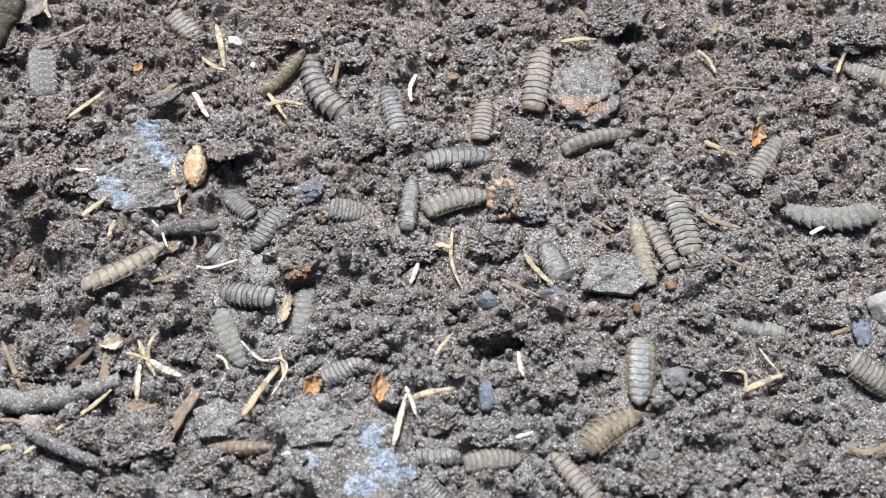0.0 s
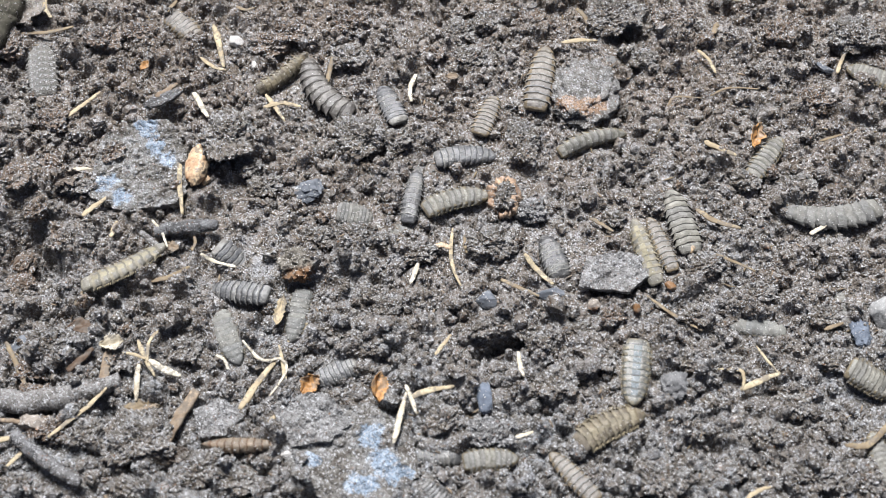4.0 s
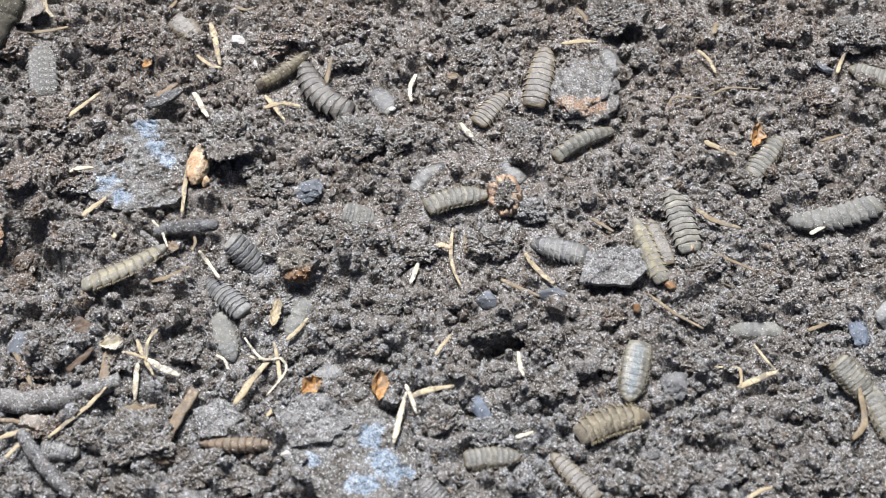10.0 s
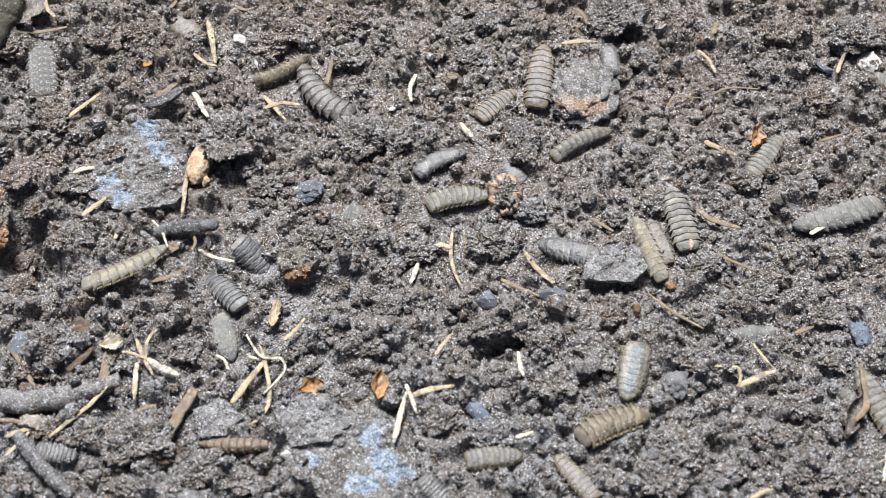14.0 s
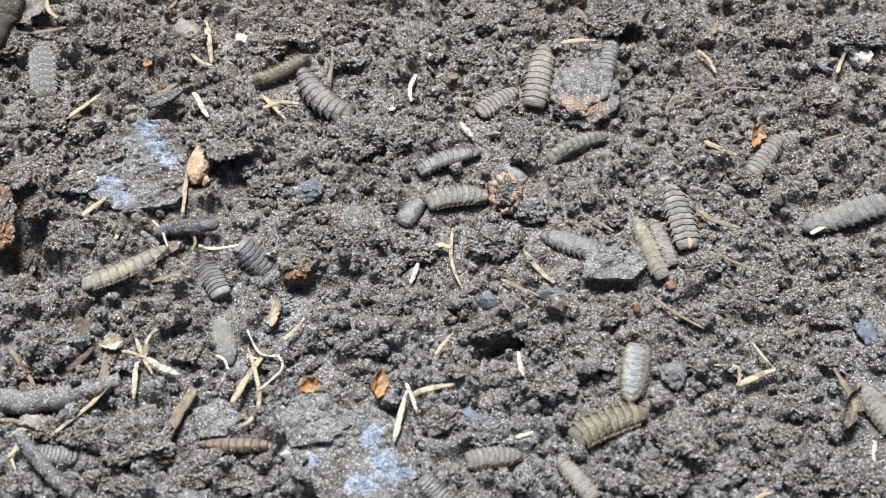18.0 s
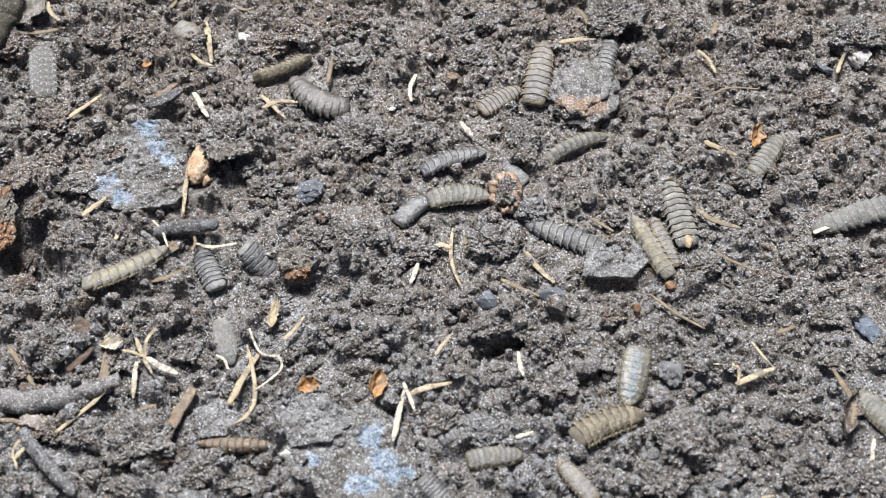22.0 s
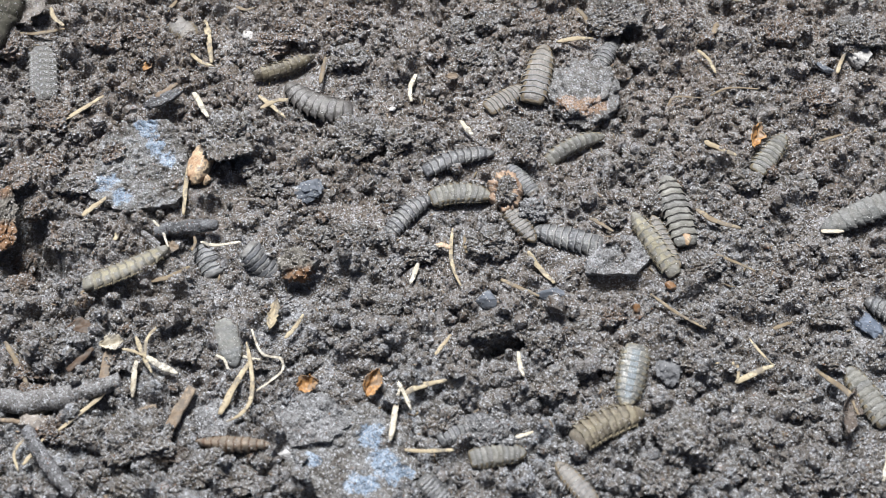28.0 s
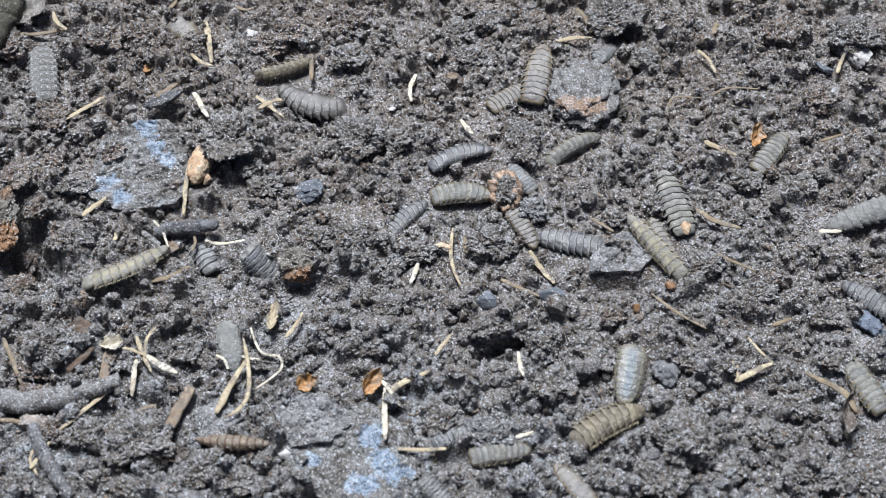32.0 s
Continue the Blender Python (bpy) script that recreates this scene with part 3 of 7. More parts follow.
        at = Vector((s * half * MM, rear_w * math.cos(a) * MM, 0.98 * (rear_w * 0.75 + 0.25 * wide / 2) * thick * flat * math.sin(a) ** 0.9 * MM))
        spin = Euler(stuck.uniform(0, 6, 3)).to_matrix()
        tips = [bm.verts.new(at + spin @ Vector(p) * r * stuck.uniform(0.7, 1.2)) for p in OCTA]
        for tri in OCTA_FACES:
            bm.faces.new([tips[j] for j in tri]).material_index = 5
    bm.faces.ensure_lookup_table()
    for f in bm.faces:
        if f.material_index == 0 and skin in FRINGE and len(f.verts) == 4 and max(abs(v.co.z) for v in f.verts) < 0.5 * wide / 2 * thick * MM:
            f.material_index = 3
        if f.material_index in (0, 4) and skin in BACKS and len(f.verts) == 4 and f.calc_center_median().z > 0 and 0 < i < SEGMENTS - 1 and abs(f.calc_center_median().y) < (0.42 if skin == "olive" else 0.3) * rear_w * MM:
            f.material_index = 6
    lip = LIPS.get(skin, RIM_HIGHLIGHT)
    plate = mesh_of("body_segment", bm, [SKINS[skin], SHADED_CREASES[skin], SETA, FRINGE.get(skin, SKINS[skin]), lip, STONES["grains"], BACKS.get(skin, PALE_TAIL)])
    bm = bmesh.new()
    pick = random.Random(i)
    for side in (-1, 1):
        for k in range(4):
            s = -0.9 + 0.42 * k
            w = (rear_w + (front_w - rear_w) * (s + 1) / 2) * 1.03
            root = Vector((s * half, side * w, 0.02 * wide)) * MM
            long = 0.24 if skin in ("tan", "olive") else 0.09 if skin == "brown" else 0.13
            tip = root + Vector((-0.3 * half, side * long * wide * pick.uniform(0.6, 1.2), pick.uniform(-0.05, 0.08) * wide)) * MM
            r = 0.13 * long * wide * MM
            base = [bm.verts.new(root + Vector((r * math.cos(a), 0, r * math.sin(a)))) for a in (0, 2.1, 4.2)]
            top = bm.verts.new(tip)
            for j in range(3):
                bm.faces.new((base[j], base[(j + 1) % 3], top))
            bm.faces.new(base[::-1])
    SEGMENT_MESHES[key] = plate, mesh_of("bristles", bm, [FRINGE["brown"] if skin == "brown" else SETA])
    return SEGMENT_MESHES[key]


def chain(chord, bow):
    """Poses of the rings along a bent body, in the larva's own space."""
    poses = []
    for i in range(SEGMENTS):
        s = (i + 0.5) / SEGMENTS
        # both ends sag on to the soil
        out = 2 * s - 1
        sag, pitch = -0.035 * chord * abs(out) ** 3, math.degrees(0.21 * out * abs(out))
        poses.append(pose((s - 0.5) * chord * MM, 4 * bow * s * (1 - s) * MM, sag * MM, 0, pitch, math.degrees(math.atan2(4 * bow * (1 - 2 * s), chord))))
    return poses


def larva(label, skin, wide, dive, rows, thick=0.62, lift=0.0, roll=0, name="fly_larva"):
    """Rows: seconds, middle x and y, heading, length from end to end, sideways bow, depth below the surface (mm, degrees). dive: degrees by which its head points down."""
    thing = tagged(new(name), label, "larva" if name == "fly_larva" else "pupa", "larvae in the soil")
    wide *= 0.9
    longest = max(r[4] for r in rows)
    spacing = longest / SEGMENTS
    body = []
    for i in range(SEGMENTS):
        kind = "tail_segment" if i == 0 else "head" if i == SEGMENTS - 1 else "body_segment"
        plate, bristles = segment_mesh(i, spacing, wide, skin, thick)
        body.append(part(kind, plate, thing, chain(rows[0][4], rows[0][5])[i]))
        if skin in FRINGE and 0 < i < SEGMENTS - 1:
            part("bristles", bristles, body[-1], None, "fringe of short tan bristles")
    path = []
    for t, x, y, turn, chord, bow, sink in rows:
        a = radians(turn)
        dx, dy = math.cos(a) * chord * 0.35, math.sin(a) * chord * 0.35
        head, tail = ground_at(x + dx, y + dy), ground_at(x - dx, y - dy)
        slope = math.degrees(math.atan2(tail - head, 0.7 * chord)) * 0.6
        z = 0.5 * (head + tail) + lift - 0.3 + 0.5 * thick * wide * 0.5 + (0.35 if sink < 0.7 else 0.0) - sink
        if sink < 0.7:
            CLEAR.extend((x + k * dx, y + k * dy, 0.30 * wide) for k in (-1.1, -0.55, 0.0, 0.55, 1.1))
        path.append((t, pose(x * MM, y * MM, z * MM, 0, 0, turn) @ pose(0, 0, 0, roll, slope + dive, 0)))
    MOVES.append((thing, path))
    bends = [(r[4], r[5]) for r in rows]
    if max(b[0] for b in bends) - min(b[0] for b in bends) > 0.3 or max(b[1] for b in bends) - min(b[1] for b in bends) > 0.3:
        shapes = [(r[0], chain(r[4], r[5])) for r in rows]
        for i, ob in enumerate(body):
            MOVES.append((ob, [(t, s[i]) for t, s in shapes]))
    else:
        thing.matrix_basis = path[0][1]
    return thing


# ---- plant scraps, twigs, flakes ----
def bent(points, count):
    """A smooth run of points through the given ones."""
    p = [np.array(q, float) for q in points]
    p = [2 * p[0] - p[1]] + p + [2 * p[-1] - p[-2]]
    out = []
    spans = len(p) - 3
    for k in range(count):
        f = k / (count - 1) * spans
        i = min(int(f), spans - 1)
        f -= i
        a, b, c, d = p[i:i + 4]
        out.append(0.5 * (2 * b + (c - a) * f + (2 * a - 5 * b + 4 * c - d) * f * f + (3 * b - a - 3 * c + d) * f ** 3))
    return out


def stem_bm(bm, points, wide, flat, taper, seed, count=14, ragged=0.12):
    """A stalk swept along plan points (mm); flat: thickness as a share of its width."""
    pick = random.Random(seed)
    run = bent(points, count)
    for k, q in enumerate(run):
        f = 6.0 * k / (count - 1)
        q += 0.16 * wide * np.array((noise.noise(Vector((f, seed, 1))), noise.noise(Vector((f, seed, 5))), 0.6 * noise.noise(Vector((f, seed, 9)))))
    loops = []
    for k, q in enumerate(run):
        ahead = run[min(k + 1, count - 1)] - run[max(k - 1, 0)]
        ahead = ahead / (np.linalg.norm(ahead) + 1e-9)
        side = np.array((-ahead[1], ahead[0], 0.0))
        side = side / (np.linalg.norm(side) + 1e-9)
        up = np.cross(ahead, side)
        s = k / (count - 1)
        r = wide / 2 * (1 - taper * abs(2 * s - 1) ** (6.0 if s < 0.5 else 2.2)) * (1 + pick.uniform(-ragged, ragged) * (0.25 if count > 30 else 0.5) + 1.6 * ragged * noise.noise(Vector((k * 0.35, seed * 3.3, 0))))
        loop = []
        around = 8 if wide < 2 else 20
        for j in range(around):
            a = 2 * math.pi * j / around
            crease = 1 - 0.35 * math.exp(-((a - math.pi / 2) / 0.4) ** 2) * (flat < 0.6)
            if flat < 0.6:
                edge = (abs(math.cos(a)) ** 4 + abs(math.sin(a)) ** 4) ** -0.22
                loop.append(tuple((q + (side * r * math.cos(a) + up * wide / 2 * flat * crease * math.sin(a)) * edge) * MM))
                continue
            knob = 1 + (0.9 * ragged * noise.noise(Vector((q[0] * 0.9, q[1] * 0.9 + 2 * math.cos(a), 2 * math.sin(a) + seed))) + 0.8 * ragged * noise.noise(Vector((q[0] * 2.2, q[1] * 2.2 + 4 * math.cos(a), 4 * math.sin(a) + seed))))
            loop.append(tuple((q + (side * r * math.cos(a) + up * r * flat * crease * math.sin(a)) * knob) * MM))
        loops.append(loop)
    rings(bm, loops)
    bm.faces.ensure_lookup_table()
    around = len(loops[0])
    dark = [pick.random() < 0.3 for j in range(around)]
    for f in bm.faces:
        if f.index >= 0 and len(f.verts) == 4:
            ring, j = divmod(f.index, around)
            f.material_index = int(dark[j] and pick.random() < 0.85)


def plant_mats(mat):
    return [PLANTS[mat], PLANTS[STREAKS.get(mat, mat)]]


def laid(points, lift, wide, flat):
    """Plan points, laid on the ground round their middle: where that is, and the points seen from it."""
    cx, cy = sum(p[0] for p in points) / len(points), sum(p[1] for p in points) / len(points)
    heights = [ground_at(p[0], p[1]) + lift + (p[2] if len(p) > 2 else 0) for p in points]
    base = min(heights)
    return (cx, cy, base), [(p[0] - cx, p[1] - cy, h - base) for p, h in zip(points, heights)]


def drift(ob, place, rows):
    """Rows: seconds, shift x, shift y, turn, sink (mm, degrees)."""
    x, y, z = place
    MOVES.append((ob, [(t, pose((x + dx) * MM, (y + dy) * MM, (z + ground_at(x + dx, y + dy) - ground_at(x, y) - sink) * MM, 0, 0, turn)) for t, dx, dy, turn, sink in rows]))


def scrap(name, label, category, mat, wide, points, flat=0.26, taper=0.45, lift=1.0, seed=1, rows=(), ragged=0.14, count=18):
    place, near = laid(points, lift + 0.5, wide, flat)
    FOOT.extend((*q[:2], 0.35 * wide) for q in bent([p[:2] for p in points], 7))
    bm = bmesh.new()
    stem_bm(bm, near, wide, flat, taper, seed, count, ragged)
    if mat in ("greytwig", "darktwig", "slatetwig", "mossy"):
        bmesh.ops.triangulate(bm, faces=bm.faces)
        bm.verts.ensure_lookup_table()
        co, tri = np.array([v.co[:] for v in bm.verts]), np.array([[v.index for v in f.verts] for f in bm.faces])
        bm.free()
        grit = crusted(np.random.default_rng(seed), co / MM, tri, 1.3, 0.1, 0.26)
        both = joined((co, tri), (grit[0] * MM, grit[1]))
        data = raw_mesh(name, *both, [PLANTS[mat], CRUMB], True, len(tri))
    else:
        data = mesh_of(name, bm, plant_mats(mat), crisp=False)
    ob = tagged(new(name, data), label, category, "plant scraps on the soil")
    ob.matrix_basis = pose(*(v * MM for v in place))
    if rows:
        drift(ob, place, rows)
    return ob


def tuft(name, label, category, mat, stalks, lift=0.8, seed=1, rows=()):
    """A scrap of several stalks that hang together: each stalk is (part name, material, width, plan points)."""
    every = [p for s in stalks for p in s[3]]
    lift += 0.5
    place, _ = laid(every, lift, 1, 1)
    FOOT.extend((*q[:2], 0.3 * st[2]) for st in stalks for q in bent([p[:2] for p in st[3]], 7))
    thing = tagged(new(name), label, category, "plant scraps on the soil")
    thing.matrix_basis = pose(*(v * MM for v in place))
    for k, (kind, m, wide, points) in enumerate(stalks):
        bm = bmesh.new()
        near = [(p[0] - place[0], p[1] - place[1], ground_at(p[0], p[1]) + lift - place[2] + 0.12 * k + (p[2] if len(p) > 2 else 0)) for p in points]
        stem_bm(bm, near, wide, 0.28, 0.6, seed + k, 18, 0.16)
        part(kind, mesh_of(kind, bm, plant_mats(m), crisp=False), thing)
    if rows:
        drift(thing, place, rows)
    return thing


def stone(name, label, category, mat, x, y, size, turn=0, seed=1, facets=15, sink=0.35, tilt=0, rows=(), level=4, lumpy=0.06, group="stones in the soil", mats=None, grit=0.0):
    """A worn stone: a ball cut by random planes. size: its three widths."""
    pick = random.Random(seed)
    bm = bmesh.new()
    bmesh.ops.create_icosphere(bm, subdivisions=level, radius=1.0)
    planes = []
    for k in range(facets):
        n = Vector((pick.gauss(0, 1), pick.gauss(0, 1), pick.gauss(0, 1))).normalized()
        planes.append((n, pick.uniform(0.50, 0.80)))
    shift = Vector((seed * 3.7, seed * 1.9, seed * 2.3))
    for v in bm.verts:
        p = v.co.copy()
        for n, d in planes:
            over = p.dot(n) - d
            if over > 0:
                p -= n * over * 0.93
        p *= 1 + lumpy * noise.noise(p * 4 + shift) + 0.5 * lumpy * noise.noise(p * 11 + shift)
        v.co = Vector((p.x * size[0], p.y * size[1], p.z * size[2])) * 0.57 * MM
    if grit:
        bm.verts.ensure_lookup_table()
        co, tri = np.array([v.co[:] for v in bm.verts]), np.array([[v.index for v in f.verts] for f in bm.faces])
        bm.free()
        dust = crusted(np.random.default_rng(seed), co / MM, tri, grit, 0.1, 0.27, 0.0)
        both = joined((co, tri), (dust[0] * MM, dust[1]))
        data = raw_mesh(name, *both, [(mats or [STONES[mat]])[0], CRUMB], True, len(tri))
    else:
        data = mesh_of(name, bm, mats or [STONES[mat]])
    ob = tagged(new(name, data), label, category, group)
    z = ground_at(x, y) + size[2] * (0.5 - sink) + 0.3
    FOOT.append((x, y, 0.42 * min(size[:2])))
    ob.matrix_basis = pose(x * MM, y * MM, z * MM, tilt, 0, turn)
    if rows:
        drift_turned(ob, (x, y, z), turn, tilt, rows)
    return ob


def drift_turned(ob, place, turn, tilt, rows):
    x, y, z = place
    MOVES.append((ob, [(t, pose((x + dx) * MM, (y + dy) * MM, (z - sink) * MM, tilt, 0, turn + more)) for t, dx, dy, more, sink in rows]))


def clod(name, label, mat, x, y, size, turn=0, seed=1, sink=0.14, rows=()):
    """A lump of earth, knobbly with crumbs."""
    bm = bmesh.new()
    bmesh.ops.create_icosphere(bm, subdivisions=5 if max(size) > 8.5 else 4, radius=1.0)
    shift = Vector((seed * 4.1, seed * 2.7, seed * 1.3))
    big = max(size)
    for v in bm.verts:
        n = v.co.normalized()
        n = n / (abs(n.x) ** 3 + abs(n.y) ** 3 + abs(n.z) ** 3) ** 0.3
        q = Vector((n.x * size[0], n.y * size[1], n.z * size[2]))
        crumbs = noise.voronoi(q * 0.62 + shift)[0][0]
        fine = noise.voronoi(q * 1.35 + shift)[0][0]
        v.co = q * 0.5 * (0.95 + 0.5 * noise.noise(n * 1.4 + shift)) * MM + n * (0.75 - 1.45 * crumbs + 0.4 - 0.75 * fine) * MM
    bm.verts.ensure_lookup_table()
    co, tri = np.array([v.co[:] for v in bm.verts]), np.array([[v.index for v in f.verts] for f in bm.faces])
    bm.free()
    grit = crusted(np.random.default_rng(seed), co / MM, tri, 2.2, 0.16, 0.42, -0.2 * size[2])
    both = joined((co, tri), (grit[0] * MM, grit[1]))
    ob = new(name, raw_mesh(name, *both, [STONES[mat], GRIT[mat]], False, len(tri)))
    z = ground_at(x, y) + size[2] * (0.5 - sink)
    ob.matrix_basis = pose(x * MM, y * MM, z * MM, 0, 0, turn)
    tagged(ob, label, "soil clod", "clods of earth")
    if rows:
        drift_turned(ob, (x, y, z), turn, 0, rows)
    return ob


def slab(name, label, category, mat, x, y, size, turn=0, seed=1, thick=1.6, tilt=(0, 0), lift=0.6, corners=7, crumbs=0.5, group="flat pieces in the soil", rows=()):
    """A flat broken piece with an angular outline and an earthy top."""
    pick = random.Random(seed)
    edge = [(2 * math.pi * (k + pick.uniform(-0.28, 0.28)) / corners, pick.uniform(0.82, 1.08)) for k in range(corners)]
    pts = [Vector((math.cos(a) * r, math.sin(a) * r)) for a, r in edge]
    around, ring_count = (160, 44) if size[0] > 12 else (96, 26)

    def reach(a):
        d = Vector((math.cos(a), math.sin(a)))
        best = 1.0
        for k in range(corners):
            p, q = pts[k], pts[(k + 1) % corners]
            e = q - p
            det = d.x * (-e.y) + d.y * e.x
            if abs(det) > 1e-6:
                s = (p.x * (-e.y) + p.y * e.x) / det
                u = (d.x * p.y - d.y * p.x) / det
                if s > 0 and -0.001 <= u <= 1.001:
                    best = s
        return best + 0.05 * noise.noise(Vector((math.cos(a) * 5, math.sin(a) * 5, seed))) + 0.04 * noise.noise(Vector((math.cos(a) * 14, math.sin(a) * 14, seed)))
    reaches = [reach(2 * math.pi * k / around) for k in range(around)]
    loops = []
    for r in range(1, ring_count + 1):
        f = r / ring_count
        loop = []
        for k in range(around):
            a = 2 * math.pi * k / around
            px, py = math.cos(a) * reaches[k] * f * size[0] / 2, math.sin(a) * reaches[k] * f * size[1] / 2
            loop.append([px, py, 0])
        loops.append(loop)
    flat = np.array(loops)
    u = flat[..., 0] + 50 * seed + 0.5 * waves(flat[..., 0], flat[..., 1], 1.7, seed)
    v = flat[..., 1] + 0.5 * waves(flat[..., 0], flat[..., 1], 1.7, seed + 1)
    z = 0.5 * waves(u, v, 6.0, seed) + 0.7 * crumbs * fine_crumbs(u, v)
    flat[..., 2] = z + thick / 2
    rim = flat[-1].copy()
    rim[:, 2] = -thick / 2 + 0.2 * waves(rim[:, 0], rim[:, 1], 2.0, seed)
    under = rim * 0.9
    under[:, 2] = rim[:, 2]
    bm = bmesh.new()
    rings(bm, [[tuple(np.array(p) * MM) for p in loop] for loop in [*flat, rim, under]])
    bmesh.ops.triangulate(bm, faces=bm.faces)
    bm.verts.ensure_lookup_table()
    co, tri = np.array([v.co[:] for v in bm.verts]), np.array([[v.index for v in f.verts] for f in bm.faces])
    bm.free()
    grit = crusted(np.random.default_rng(seed), co / MM, tri, 1.8, 0.12, 0.30, 0.0)
    both = joined((co, tri), (grit[0] * MM, grit[1]))
    ob = tagged(new(name, raw_mesh(name, *both, [STONES[mat], GRIT[mat]], False, len(tri))), label, category, group)
    ob.matrix_basis = pose(x * MM, y * MM, (ground_at(x, y) + lift + 0.4) * MM, tilt[0], tilt[1], turn)
    FOOT.append((x, y, 0.36 * min(size)))
    if rows:
        z = ground_at(x, y) + lift + 0.4
        MOVES.append((ob, [(t, pose((x + dx) * MM, (y + dy) * MM, (z - down) * MM, tilt[0], tilt[1], turn + more)) for t, dx, dy, more, down in rows]))
    return ob


def flake(name, label, category, mat, x, y, size, turn=0, seed=1, curl=0.5, tilt=(0, 0), lift=1.2, rows=()):
    """A thin curled husk or leaf scrap with a ragged edge."""
    bm = bmesh.new()
    nu, nv = 22, 15
    shift = Vector((seed * 1.7, seed * 2.9, 0))
    top, low = [], []
    for i in range(nu):
        u = 2 * i / (nu - 1) - 1
        span = max(0.12, (1 - abs(u) ** 2.3)) * (1 + 0.6 * noise.noise(Vector((u * 2.5, seed, 0))) + 0.5 * noise.noise(Vector((u * 7, seed, 3))) + 0.12 * noise.noise(Vector((u * 17, seed, 6))))
        for j in range(nv):
            v = 2 * j / (nv - 1) - 1
            px = u * size[0] / 2 * (1 + 0.22 * noise.noise(Vector((v * 4, seed, 8))) + 0.12 * noise.noise(Vector((v * 11, seed, 9))))
            py = (v * span + 0.25 * noise.noise(Vector((u * 1.6, seed, 12)))) * size[1] / 2
            pz = curl * (v * v * span * size[1] * 0.35 + 0.12 * u * u * size[0]) + 0.16 * size[1] * noise.noise(Vector((u * 2, v * 2, 0)) + shift) + 0.05 * size[1] * noise.noise(Vector((u * 5, v * 5, 0)) + shift)
            top.append(bm.verts.new((px * MM, py * MM, (pz + 0.12) * MM)))
            low.append(bm.verts.new((px * MM, py * MM, (pz - 0.12) * MM)))
    for i in range(nu - 1):
        for j in range(nv - 1):
            k = i * nv + j
            bm.faces.new((top[k], top[k + nv], top[k + nv + 1], top[k + 1]))
            bm.faces.new((low[k], low[k + 1], low[k + nv + 1], low[k + nv]))
    border = [j for j in range(nv)] + [i * nv + nv - 1 for i in range(1, nu)] + [(nu - 1) * nv + j for j in range(nv - 2, -1, -1)] + [i * nv for i in range(nu - 2, 0, -1)]
    for k in range(len(border)):
        a, b = border[k], border[(k + 1) % len(border)]
        bm.faces.new((top[a], top[b], low[b], low[a]))
    ob = tagged(new(name, mesh_of(name, bm, [PLANTS[mat]], crisp=False)), label, category, "plant scraps on the soil")
    z = ground_at(x, y) + lift + 0.5
    FOOT.append((x, y, 0.4 * size[1]))
    ob.matrix_basis = pose(x * MM, y * MM, z * MM, tilt[0], tilt[1], turn)
    if rows:
        MOVES.append((ob, [(t, pose((x + dx) * MM, (y + dy) * MM, (z - sink) * MM, tilt[0], tilt[1], turn + more)) for t, dx, dy, more, sink in rows]))
    return ob


def shell_ring(label, x, y, size, seed=1, rows=()):
    """The broken rim of a seed shell: a rough ring, thicker on one side."""
    bm = bmesh.new()
    loops = []
    for k in range(72):
        a = 2 * math.pi * k / 72
        thick = 1.15 + 0.55 * math.sin(a + 0.4) + 0.6 * noise.noise(Vector((3 * math.cos(a), 3 * math.sin(a), seed)))
        out = 1 + 0.2 * noise.noise(Vector((2 * math.cos(a), 2 * math.sin(a), seed + 4)))
        loop = []
        for j in range(10):
            b = 2 * math.pi * j / 10
            knob = 1 + 0.5 * noise.noise(Vector((7 * math.cos(a) + math.cos(b), 7 * math.sin(a), 1.6 * math.sin(b) + seed))) + 0.5 * noise.noise(Vector((15 * math.cos(a) + 2 * math.cos(b), 15 * math.sin(a), 3 * math.sin(b) + seed)))
            reach = thick * knob * math.cos(b)
            loop.append(((size[0] / 2 * out + reach - 0.7) * math.cos(a) * MM, (size[1] / 2 * out + reach - 0.7) * math.sin(a) * MM, 1.35 * thick * knob * math.sin(b) * MM))
        loops.append(loop)
    rings(bm, loops + [loops[0]], False, False)
    bmesh.ops.remove_doubles(bm, verts=bm.verts, dist=1e-6)
    bmesh.ops.triangulate(bm, faces=bm.faces)
    bm.verts.ensure_lookup_table()
    co, tri = np.array([v.co[:] for v in bm.verts]), np.array([[v.index for v in f.verts] for f in bm.faces])
    bm.free()
    grit = crusted(np.random.default_rng(seed), co / MM, tri, 0.8, 0.12, 0.32)
    both = joined((co, tri), (grit[0] * MM, grit[1]))
    ob = tagged(new("shell_ring", raw_mesh("shell_ring", *both, [PLANTS["crust"], CRUMB], True, len(tri))), label, "seed shell", "plant scraps on the soil")
    z = ground_at(x, y) + 1.6
    ob.matrix_basis = pose(x * MM, y * MM, z * MM)
    drift_turned(ob, (x, y, z), 0, 0, rows)
    return ob


